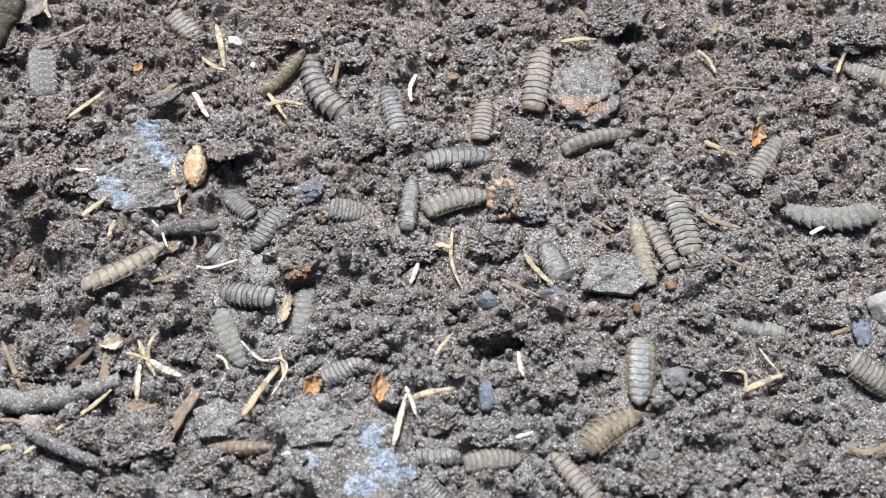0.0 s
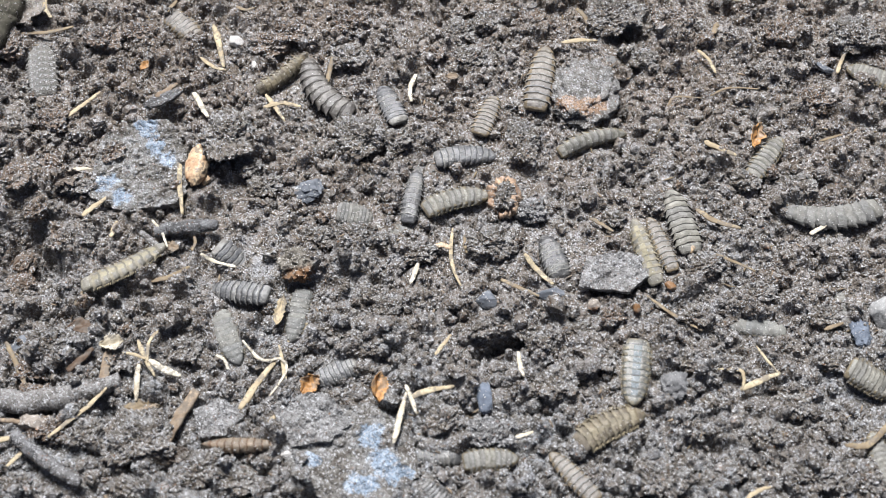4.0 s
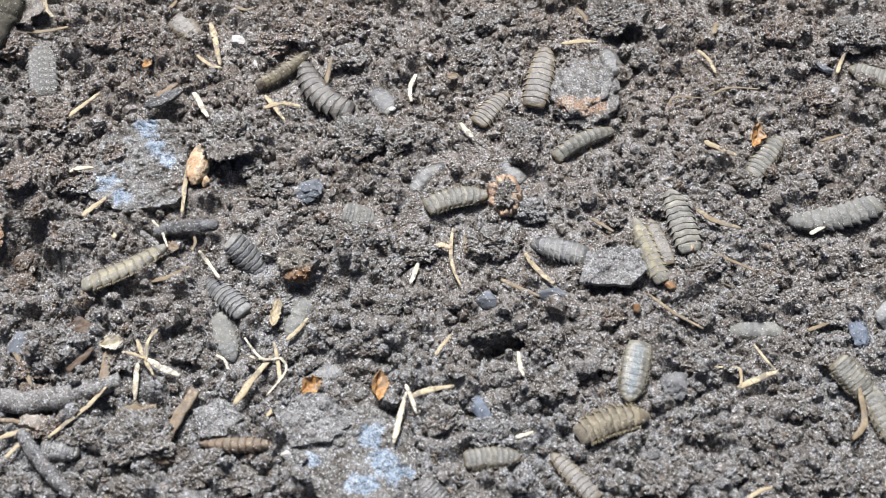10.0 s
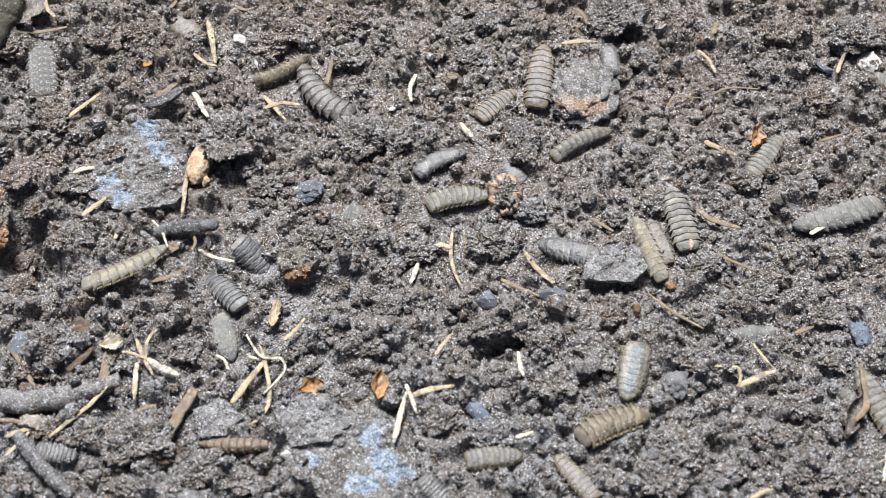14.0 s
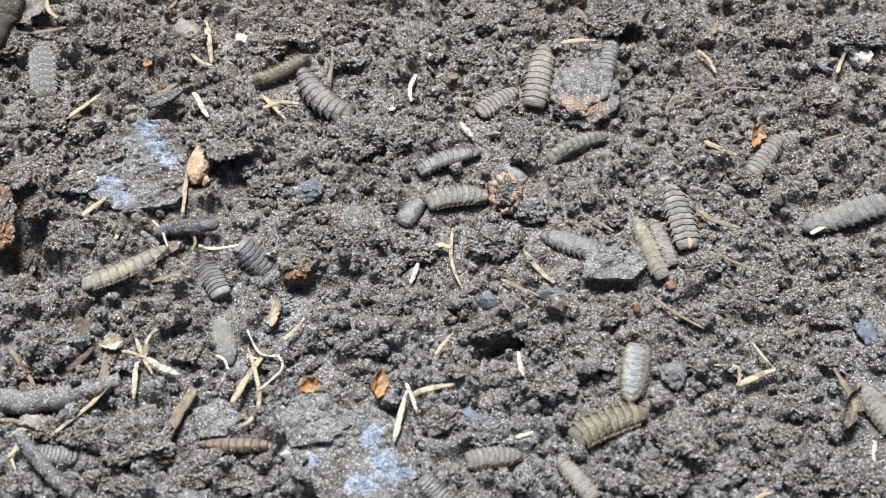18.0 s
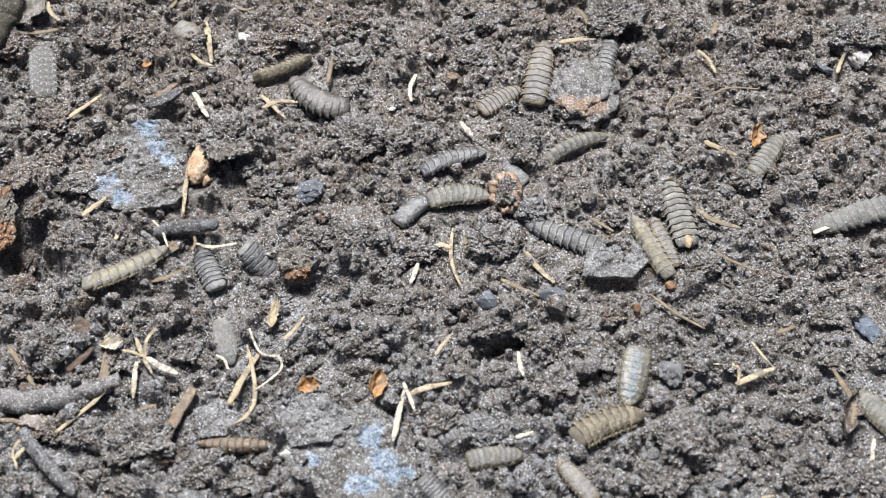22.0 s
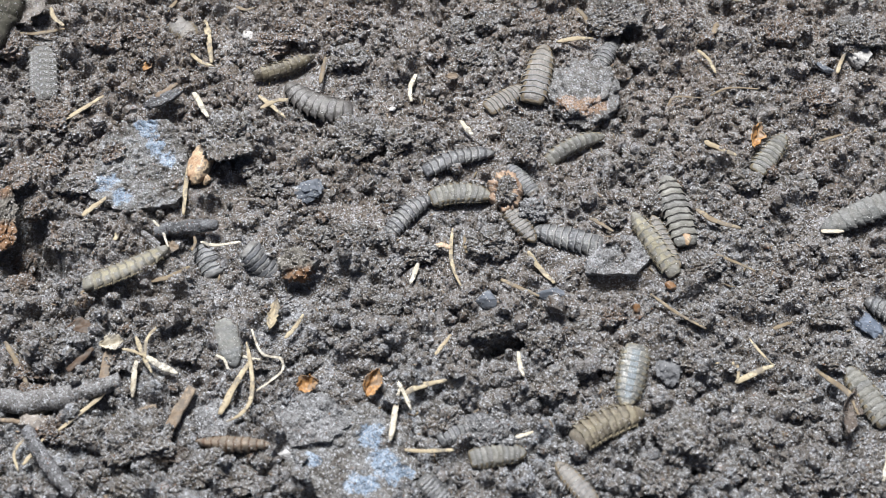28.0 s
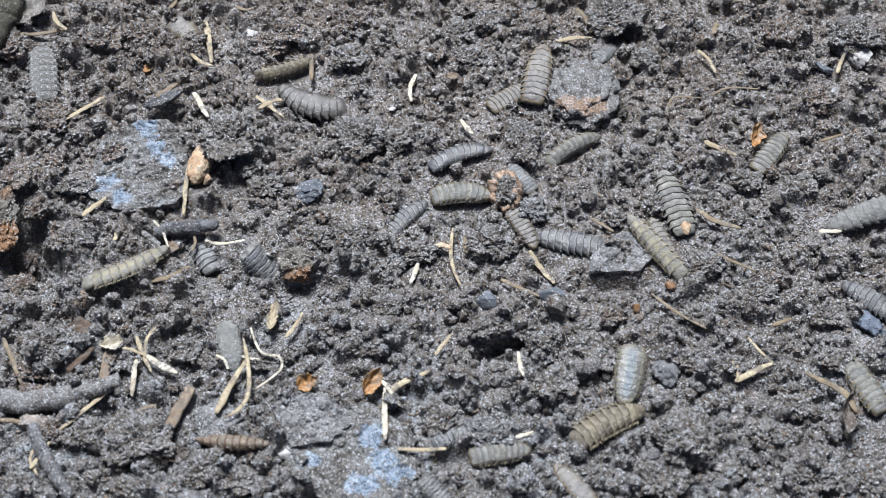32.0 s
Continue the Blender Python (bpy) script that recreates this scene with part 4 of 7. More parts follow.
# larvae of the far side of the plot
larva("grey-brown fly larva with dark ring lines beside a speckled stone", "brown", 6.68, 0, [
    (0, 22.41, 44.65, 80.21, 17.33, 0, 0),
    (6, 23.14, 44.65, 78.3, 16.4, 0, 0),
    (8, 23.02, 44.8, 75.8, 15.57, 0, 0),
    (14, 22.89, 45.23, 82.18, 16.72, 0, 0),
    (19, 22.71, 45.55, 78.9, 16.57, 0, 0),
    (23, 22.73, 46.2, 79.07, 16.9, 0, 0),
    (28, 22.59, 45.95, 77.27, 15.5, 0, 0),
    (32, 22.45, 45.87, 78.35, 15.61, 0, 0)], lift=0.9)
larva("small brown fly larva slipping under a larger one", "brown", 5.11, 3, [
    (0, 9.388, 33.16, 81.33, 11.25, 0, 0),
    (2, 9.4, 33.6, 81.25, 11.25, 0, 0),
    (3, 9.911, 33.94, 76, 11.25, 0, 0),
    (6, 10.79, 34.57, 63.81, 11.25, 0, 0),
    (8, 11.21, 35.11, 59.04, 11.25, 0, 0),
    (10, 11.64, 36.3, 52.38, 11.25, 0, 0),
    (12, 12.15, 37.11, 47.44, 11.25, 0, 0),
    (14, 12.61, 37.41, 44.74, 11.25, 0, 0),
    (19, 13.09, 38.54, 37.62, 11.25, 0, 0),
    (23, 13.8, 38.98, 36.9, 11.25, 0, 0),
    (28, 15.09, 39.36, 37.4, 11.25, 0, 0),
    (32, 15.79, 39.66, 36.79, 11.25, 0, 0)], lift=0.1)
larva("pale grey fly larva lying on its side", "grey", 3.87, 0, [
    (0, 35.61, 26.96, 15.17, 15.76, 1.17, 0),
    (6, 34.01, 26.67, 21.51, 15.78, 1.17, 0),
    (10, 32.84, 26.56, 28.36, 15, 1.17, 0),
    (14, 32.26, 26.56, 28.67, 14.89, 1.17, 0),
    (19, 31.1, 25.39, 25.43, 14.82, 1.17, 0),
    (23, 30.91, 25.39, 25.23, 14.93, 1.17, 0),
    (32, 30.31, 24.95, 32.17, 13.71, 1.17, 0)], thick=0.85, lift=0.5, roll=25)
larva("grey fly larva beside an orange leaf scrap", "grey", 5.14, 0, [
    (0, 73.67, 22.75, 55.22, 12.63, 0, 0),
    (6, 73.96, 23.05, 52.66, 12.69, 0, 0),
    (14, 73.88, 23.5, 52.92, 12.29, 0, 0),
    (19, 73.84, 23.73, 53.05, 12.09, 0, 0),
    (23, 74.42, 23.73, 54.5, 11.87, 0, 0),
    (32, 75.15, 24.42, 51.92, 12.48, 0, 0)], lift=0.5)
larva("grey ringed fly larva sliding off under the soil", "grey", 5.19, 0, [
    (0, 100.7, 46.13, 159.8, 11.08, 0, 0),
    (6, 101.1, 46.05, 158.2, 10.74, 0, 0),
    (10, 101.5, 46.05, 158, 10.62, 0, 0),
    (12, 102.3, 45.9, 159.6, 10.54, 0, 0),
    (14, 104.4, 45.74, 160.8, 10.09, 0, 1),
    (17, 108.7, 45.12, 165.8, 10.63, 0, 4),
    (32, 108.7, 45.12, 165.8, 10.63, 0, 4)])
larva("thick dark brown fly larva curled in a hollow", "umber", 6.73, 0, [
    (0, -26.89, 43.24, 118.4, 18.48, 2.68, 0),
    (3, -26.81, 42.98, 122.4, 18.12, 2.68, 0),
    (6, -27.01, 42.74, 126.6, 17.78, 2.68, 0),
    (10, -27.4, 42.64, 129.2, 17.12, 2.546, 0),
    (14, -27.37, 41.79, 129.6, 17.85, 2.412, 0),
    (19, -27.75, 41.23, 134.4, 16.52, 2.144, 0),
    (21, -28.66, 41.02, 143.5, 15.21, 2.144, 0),
    (23, -29.32, 40.93, 149.6, 14.39, 2.144, 0),
    (25, -29.16, 40.38, 151.7, 15, 2.278, 0),
    (28, -29.19, 39.73, 153.7, 16.05, 2.278, 0),
    (32, -30.85, 39.93, 160.8, 15.24, 2.278, 0)], thick=0.75, lift=0.4)
larva("olive hairy fly larva lying on its side", "olive", 3.47, 0, [
    (0, -37.48, 46.38, 53.46, 15.03, -0.6669, 0),
    (6, -37.43, 46.65, 41.96, 14.53, -0.6669, 0),
    (12, -37.61, 47.3, 37.05, 13.98, -0.6669, 0),
    (14, -37.68, 47.24, 32.34, 13.74, -0.6669, 0),
    (19, -37.88, 47.32, 30.92, 14, -0.6669, 0),
    (23, -37.53, 48.04, 24.47, 13.89, -0.6669, 0),
    (28, -37.2, 48.12, 23.18, 14.2, -0.6669, 0),
    (32, -36.92, 47.75, 19.96, 14.2, -0.6669, 0)], thick=0.9, lift=0.8, roll=35)
larva("dark bluish-grey fly larva burrowing into the soil", "slate", 5.38, 6, [
    (0, -11.82, 36.42, 105, 13.06, 0, 0),
    (2, -11.96, 36.88, 106.1, 12.17, 0, 0),
    (3, -12.16, 37.02, 108, 11.29, 0, 0),
    (6, -12.97, 38.16, 122.4, 10.92, 0, 0),
    (8, -13.9, 38.65, 124.8, 9.297, 0, 0),
    (10, -14.24, 39.37, 125.3, 7.552, 0, 0.8),
    (12, -14.51, 39.78, 129.1, 6.04, 0, 4),
    (14, -14.51, 39.78, 129.1, 6.04, 0, 9),
    (32, -14.51, 39.78, 129.1, 6.04, 0, 9)])
larva("dark slate fly larva with dusty back sinking into the soil", "slate", 5.28, 4, [
    (0, 3.738, 22.76, 4.113, 14.21, 0.6449, 0),
    (2, 4.126, 22.69, 5.876, 13.99, 0.6449, 0),
    (4, 5.351, 23.18, 4.476, 13.06, 0.6449, 0),
    (6, 6.773, 23.74, 4.722, 12.56, 0.6449, 0),
    (8, 7.8, 24.44, 4.11, 8.6, 0, 0.6),
    (10, 9.0, 24.87, 3.056, 7.6, 0, 2.6),
    (13, 11.11, 25.01, 1.778, 10.34, 0, 6),
    (32, 11.11, 25.01, 1.778, 10.34, 0, 6)], thick=0.8, lift=-0.7)
larva("grey-olive fly larva with ridged back beside a crusted shell", "grey", 5.44, 0, [
    (0, 3.366, 11.06, 13.25, 14.44, 1.145, 0),
    (6, 3.24, 11.28, 12.92, 14.16, 1.145, 0),
    (12, 3.426, 11.65, 9.414, 13.1, 1.145, 0),
    (19, 3.547, 12.02, 3.541, 13.2, 1.145, 0),
    (28, 4.181, 12.6, 0.9737, 12.93, 1.145, 0),
    (32, 4.308, 12.74, -0.3211, 12.68, 1.145, 0)], thick=0.75, lift=0.5)
larva("narrow dark fly larva turning out of a burrow", "dark", 4.27, 0, [
    (0, -7.472, 11.89, 85.11, 13.15, 0, 0),
    (3, -7.04, 13.32, 82.22, 13.1, 0, 0),
    (6, -6.218, 14.25, 75.62, 12.88, 0, 0),
    (8, -5.715, 15.09, 64.48, 11.06, 0.3823, 0.6),
    (10, -3.058, 18.68, 40.93, 10.14, 1.02, 1.6),
    (12, -1.591, 20.49, 31.26, 10.04, 1.147, 1),
    (14, -0.2436, 21.58, 25.6, 11.39, 1.02, 0),
    (19, 1.942, 21.97, 17.65, 14.3, 0.8921, 0),
    (23, 2.841, 21.83, 17.31, 14.54, 0.8921, 0),
    (28, 3.869, 21.83, 15.9, 15.78, 1.02, 0),
    (32, 4.256, 22.66, 17.2, 13.75, 1.274, 0)], thick=0.75, lift=0.4)
larva("dark ringed fly larva coming up beside another", "dark", 4.72, -5, [
    (0, -6.509, 9.282, 85.19, 6.689, 0, 9),
    (12, -6.509, 9.282, 85.19, 6.689, 0, 9),
    (14, -6.325, 9.869, 84.34, 6.983, 0, 2.5),
    (17, -6.761, 9.792, 57.4, 6.695, 0, 0.6),
    (19, -6.567, 9.643, 46.93, 7.325, 0.5073, 0),
    (23, -6.242, 9.489, 36.46, 9.519, 0.761, 0),
    (28, -7.411, 8.287, 43.12, 12.65, 0.761, 0),
    (32, -7.979, 7.921, 42.65, 11.68, 0.761, 0.8)], thick=0.75)
larva("blunt dusty end of a fly larva sunk in the soil", "powdery", 6.11, 10, [
    (0, -21, 9.778, -4.768, 8.127, 0, 0.6),
    (3, -20.03, 9.053, -7.831, 7.545, 0, 0.6),
    (6, -19.06, 8.174, -8.348, 7.423, 0, 0.6),
    (12, -18.52, 8.93, -11.18, 7.119, 0, 1.4),
    (19, -18.39, 8.786, -9.229, 6.809, 0, 1.8),
    (28, -17.83, 9.096, -9.916, 6.443, 0, 2.6),
    (32, -17.83, 9.096, -9.916, 6.443, 0, 3)], thick=0.8, lift=-0.7)
larva("dusty grey fly larva half covered by crumbs", "powdery", 4.91, 0, [
    (0, -15.06, 4.364, 7.738, 20.47, 0, 0.7),
    (3, -14.49, 4.361, 10.31, 18.69, 0, 0.7),
    (6, -14.3, 4.2, 16.28, 15.07, 0, 1.2),
    (10, -13.67, 4.197, 17.75, 13.88, 0, 3.1),
    (13, -13.17, 4.196, 19.12, 12.93, 0, 7.7),
    (32, -13.17, 4.196, 19.12, 12.93, 0, 7.7)], lift=-0.7)
larva("shiny dark fly larva end diving into the soil", "dark", 4.76, 8, [
    (0, -46.2, 11.75, 135.4, 8.846, 0, 0),
    (1, -46.87, 12.21, 135.7, 8.429, 0, 0.8),
    (2, -47.28, 12.65, 135.8, 8.019, 0, 4),
    (4, -47.28, 12.65, 135.8, 8.019, 0, 10),
    (32, -47.28, 12.65, 135.8, 8.019, 0, 10)])
larva("dark glossy fly larva sinking among crumbs", "dark", 5.24, 0, [
    (0, -39.29, 5.025, -119.1, 10.81, 0, 0.5),
    (2, -39.62, 4.181, -119.6, 10.2, 0, 0.8),
    (3, -39.72, 3.757, -119.2, 9.835, 0, 1.5),
    (4.5, -40.08, 3.346, -118.7, 9.476, 0, 4.5),
    (7, -40.08, 3.346, -118.7, 9.476, 0, 10.5),
    (32, -40.08, 3.346, -118.7, 9.476, 0, 10.5)], thick=0.8)
larva("dark olive fly larva with a pale blunt tail end", "slate", 5.51, 16, [
    (0, -43.26, -11.51, 165.9, 13.33, 0, 0),
    (1, -45.31, -11.13, 156.5, 13.33, 0, 0),
    (2, -46.32, -11.69, 149.3, 13.33, 0, 0),
    (3, -44.06, -11.24, 161.1, 13.33, 0, 0),
    (6, -45.82, -10.43, 166.8, 13.33, 0, 0),
    (8, -46.98, -11.26, 151.6, 13.33, 0, 0),
    (10, -47.29, -11.71, 133.7, 13.33, 0, 0),
    (12, -47.37, -11.47, 140.2, 13.33, 0, 0),
    (14, -47.74, -10.11, 132.1, 13.33, 0, 0),
    (17, -51.2, -6.5, 111.8, 13.33, 0, 0),
    (19, -50.23, -6.4, 123.3, 13.33, 0, 0),
    (21, -51.34, -5.2, 114.5, 13.33, 0, 0),
    (23, -52.07, -3.6, 115.3, 13.33, 0, 0.7),
    (25, -52.44, -3.0, 115.6, 13.33, 0, 1.0),
    (28, -53.6, 1.0, 118, 13.33, 0, 0.7),
    (32, -54.5, 1.6, 123.2, 13.33, 0, 0.8)], thick=0.75, lift=0.3)
larva("grey fly larva with folded rings standing in a hollow", "slate", 6.19, 30, [
    (0, -47.09, -2.298, -34.8, 10.99, 0, 2.7),
    (3, -46.2, -2.47, -35.3, 11.38, 0, 2.2),
    (6, -43.6, -2.5, -36.79, 11.94, 0, 0),
    (8, -42.9, -1.9, -35.03, 11.96, 0, 0),
    (10, -42.3, -2.4, -37.08, 12.32, 0, 0),
    (14, -41.2, -2.4, -37.93, 11.13, 0, 0),
    (19, -40.0, -3.6, -36.81, 11.9, 0, 0),
    (23, -39.2, -3.8, -36.48, 11.51, 0, 0.2),
    (32, -38.8, -4.6, -36.47, 11.51, 0, 0.3)], thick=0.8, lift=-1.1)
larva("pale grey fly larva with faint rings", "ashen", 5.38, 0, [
    (0, -45.75, -21.49, -63.38, 14.62, 0, 0),
    (3, -45.76, -21.37, -64.97, 13, 0, 0),
    (6, -46.69, -21.66, -68.13, 12.14, 0, 0),
    (12, -46.72, -21.27, -68.4, 10.7, 0, 0),
    (19, -46.86, -22.47, -70.41, 10.26, 0, 0),
    (25, -46.14, -22.46, -70.47, 10.26, 0, 0),
    (32, -45.46, -23.5, -75.47, 11.06, 0, 0)], thick=0.7, lift=-0.7)
larva("grey ringed fly larva half sunk in crumbs", "ashen", 4.76, 3, [
    (0, -30.41, -15.87, -97.19, 12.17, 0, 0),
    (6, -31.63, -15.87, -102.8, 11.33, 0, 0),
    (9, -31.53, -16.75, -110.2, 9.362, 0, 0.4),
    (12, -31.97, -17.38, -116.7, 8.439, 0, 1),
    (19, -32.55, -17.9, -113.7, 8.774, 0, 1.2),
    (32, -32.96, -19.34, -114.6, 8.486, 0, 1.6)], lift=-0.7)
larva("dark grey fly larva backing into the soil", "slate", 5.14, 0, [
    (0, -22.07, -29.04, -150.5, 9.991, 0, 0),
    (3, -22.78, -29.29, -153.2, 9.756, 0, 0),
    (6, -24.2, -29.64, -156.1, 9.015, 0, 0),
    (8, -25.39, -29.87, -153.1, 8.155, 0, 0.5),
    (10, -25.39, -29.87, -153.1, 8.155, 0, 0.8),
    (14, -26.67, -30.75, -153.7, 7.831, 0, 2),
    (17, -27.11, -31.52, -153.4, 7.827, 0, 6),
    (32, -27.11, -31.52, -153.4, 7.827, 0, 6)], thick=0.75, lift=-0.7)

# larvae of the near side
larva("large pale grey fly larva with a bluish shiny back and tan", "sheen", 6.13, 0, [
    (0, 41.43, -30.25, -96.7, 14.37, 0, 0),
    (6, 40.13, -30.47, -99.58, 13.95, 0, 0),
    (9, 40.26, -30.35, -102.9, 13.31, 0, 0),
    (12, 39.57, -30.2, -105.5, 12.65, 0, 0),
    (19, 40, -30.79, -101.4, 12.34, 0, 0),
    (23, 39.6, -31.48, -104.1, 13.12, 0, 0),
    (28, 39.38, -31.22, -103.7, 13.62, 0, 0),
    (32, 38.92, -31.08, -102.2, 12.77, 0, 0)], lift=0.7)
larva("tan-brown fly larva with a fringe of bristles", "olive", 5.81, 0, [
    (0, 34.97, -43.55, 32.09, 13.28, 0.9254, 0),
    (3, 34.76, -43.12, 27.06, 14.68, 0.9254, 0),
    (6, 34.66, -42.89, 21.67, 14.73, 0.9254, 0),
    (10, 35.15, -42.29, 16.66, 14.71, 0.9254, 0),
    (12, 35.48, -42.53, 18.72, 14.66, 0.9254, 0),
    (19, 34.46, -42.32, 20.23, 16.08, 0.9254, 0),
    (23, 34.22, -42.51, 20.83, 14.64, 0.9254, 0),
    (28, 34.34, -42.56, 23.48, 15.23, 0.9254, 0),
    (32, 34.36, -42.37, 26.34, 15.65, 0.9254, 0)], thick=0.75, lift=0.7)
larva("grey evenly ridged fly larva", "grey", 4.93, 0, [
    (0, 10.31, -49.81, 5.306, 11.06, 0.3461, 0),
    (6, 9.746, -49.42, 2.725, 10.33, 0.3461, 0),
    (12, 10.44, -49.01, 4.815, 10.83, 0.3461, 0),
    (19, 10.56, -48.98, 7.202, 10.66, 0.3461, 0),
    (28, 11.37, -48.52, 7.334, 10.91, 0.3461, 0),
    (32, 11.84, -48.1, 8.448, 11.89, 0.3461, 0)], thick=0.8, lift=0.4)
larva("brown ringed fly larva at the soil's edge", "brown", 4.23, 0, [
    (0, 26.39, -52.83, 130.1, 12.68, 0, 0),
    (6, 26.23, -52.71, 131.9, 12.75, 0, 0),
    (19, 26.84, -53.23, 128.8, 10.24, 0, 0),
    (32, 26.21, -54.53, 130.8, 10.18, 0, 0)], lift=0.3)
larva("grey fly larva with bold dark rings", "bold", 6.25, 0, [
    (0, 52.65, 5.633, 101.5, 15.49, 0, 0),
    (6, 52.69, 6.058, 101.8, 15.24, 0, 0),
    (12, 52.59, 6.354, 100.9, 15.2, 0, 0),
    (14, 52.51, 6.797, 99.69, 15.44, 0, 0),
    (19, 52.44, 7.447, 99.59, 15.6, 0, 0),
    (23, 52.24, 8.235, 100.2, 16.06, 0, 0),
    (28, 51.91, 8.877, 100.1, 17.32, 0, 0),
    (32, 51.58, 10.96, 103.7, 15.83, 0, 0)], lift=0.6)
larva("pale tan fly larva leaning on its side", "tan", 4.1, 0, [
    (0, 43.39, -1.564, 98.34, 15.81, 0, 0),
    (6, 44.31, -1.672, 106, 15.31, 0, 0),
    (12, 44.81, -1.201, 107.7, 15.35, 0, 0),
    (19, 44.95, -0.7412, 109.8, 14.56, 0, 0),
    (23, 45.57, -0.2852, 116.5, 15.9, 0, 0),
    (28, 45.97, 0.1941, 117.9, 16.64, 0, 0),
    (32, 46.27, -0.4378, 125.7, 17.96, 0, 0)], thick=0.7, lift=1.3, roll=-20)
larva("brown ringed fly larva squeezed between two others", "brown", 3.9, 0, [
    (0, 47.64, 0.9695, 113.3, 13.77, 0, 0),
    (6, 47.99, 0.4027, 107.3, 12.6, 0, 0),
    (12, 47.44, 1.252, 108.2, 10.28, 0, 0),
    (19, 48.28, 0.9514, 107, 11.42, 0, 0),
    (28, 48.58, 0.9579, 106.8, 13.2, 0, 0),
    (32, 48.48, 0.5323, 108.9, 13.04, 0, 0)], lift=0.5)
larva("long grey fly larva, bent, with a dusty skin", "powdery", 6.05, 0, [
    (0, 85.7, 9.277, 178.4, 20.32, 2.6, 0),
    (2, 86.52, 9.714, 182.3, 20.25, 2.6, 0),
    (6, 86.32, 9.119, 183.6, 22.09, 2.47, 0),
    (10, 87.05, 8.607, 193.4, 20.49, 1.56, 0),
    (12, 87.77, 8.755, 195.4, 20.91, 1.3, 0),
    (14, 87.62, 8.064, 197.2, 19.67, 0.7801, 0),
    (19, 90.23, 7.799, 200, 19.79, 0, 0),
    (23, 92.18, 7.374, 198.9, 19.52, -0.26, 0),
    (28, 94.08, 8.261, 202.5, 20.78, -0.39, 0),
    (32, 95.36, 7.982, 199.4, 20.27, -0.5201, 0)], thick=0.75, lift=0.5)
larva("pale dusty fly larva sinking among crumbs", "ashen", 4.19, 0, [
    (0, 65.53, -19, 167.9, 14.31, 0, 0.4),
    (2, 66.61, -19.13, 169.2, 11.63, 0, 0.4),
    (6, 66.93, -19.53, 175.8, 11.36, 0, 0.4),
    (8, 66.07, -19.79, 178.4, 11.15, 0, 0.4),
    (14, 67.26, -19.93, 185.8, 10.39, 0, 0.7),
    (17, 68.27, -20.49, 189.9, 9.347, 0, 1.8),
    (23, 68.86, -20.5, 194.3, 8.839, 0, 2.6),
    (25, 68.86, -20.5, 194.3, 8.839, 0, 3.4),
    (28, 68.86, -20.5, 194.3, 8.839, 0, 5.4),
    (32, 68.86, -20.5, 194.3, 8.839, 0, 5.4)], thick=0.75, lift=-0.7)
larva("brownish fly larva barely showing in the soil", "powdery", 4.81, 0, [
    (0, 87.77, -12.23, 83.37, 10.68, 0, 1.8),
    (3, 86.52, -13.97, 83.49, 12.03, 0, 2),
    (6, 87.36, -13.28, 83.44, 11.27, 0, 2.2),
    (8, 86.52, -14.7, 85.03, 11.09, 0, 2.4),
    (10, 87.14, -13.87, 82.49, 10.1, 0, 3.5),
    (14, 87.14, -13.87, 82.49, 10.1, 0, 7),
    (32, 87.14, -13.87, 82.49, 10.1, 0, 7)])
larva("blunt pale end of a fly larva by the edge", "grey", 6.66, 8, [
    (0, 90.09, -31.59, -35.26, 10.6, 0, 0),
    (3, 89.76, -32.24, -28.7, 10.07, 0, 0),
    (6, 88.28, -32.62, -42.67, 9.748, 0, 0),
    (8, 87.47, -32.5, -46.93, 9.409, 0, 0),
    (10, 85.79, -32.26, -49.71, 9.676, 0, 0),
    (12, 86.15, -32.74, -52.18, 9.927, 0, 0.8),
    (14, 86.01, -34.72, -50.33, 9.364, 0, 3),
    (17, 86.01, -34.72, -50.33, 9.364, 0, 8),
    (32, 86.01, -34.72, -50.33, 9.364, 0, 8)], thick=0.8)
larva("grey ringed fly larva coming in over the edge", "grey", 5.62, 0, [
    (0, 103.8, -42.92, 127.7, 12.38, 0, 0),
    (6, 98.26, -41.13, 115.9, 12.15, 0, 0),
    (8, 94.27, -40.54, 109.3, 12.71, 0, 0),
    (10, 90.2, -38.36, 112.6, 12.94, 0, 0),
    (12, 89.65, -39.34, 113.1, 12.96, 0, 0),
    (14, 90.1, -36.87, 114.8, 15.4, 0, 0),
    (17, 89.54, -36.67, 122.5, 12.49, 0, 0),
    (19, 90.15, -39.23, 124.5, 11.24, 0, 0),
    (23, 89.22, -38.28, 135.1, 10.38, 0, 0),
    (28, 87.98, -35.19, 120.4, 13.46, 0, 0),
    (32, 87.39, -32.46, 119.6, 13.63, 0, 0)], thick=0.75)
larva("dark fly larva coming in over the edge late", "dark", 5.29, 0, [
    (0, 114.7, -24.66, 144, 11.49, 0, 0),
    (24, 110.4, -22.02, 145.7, 11.65, 0, 0),
    (27.5, 97.72, -16.8, 148.5, 12.41, 0, 0),
    (28, 96.51, -16.69, 147.4, 12.53, 0, 0),
    (30, 93.87, -14.13, 145.3, 12.72, 0, 0),
    (32, 92, -13.19, 143.5, 12.79, 0, 0)], thick=0.75)
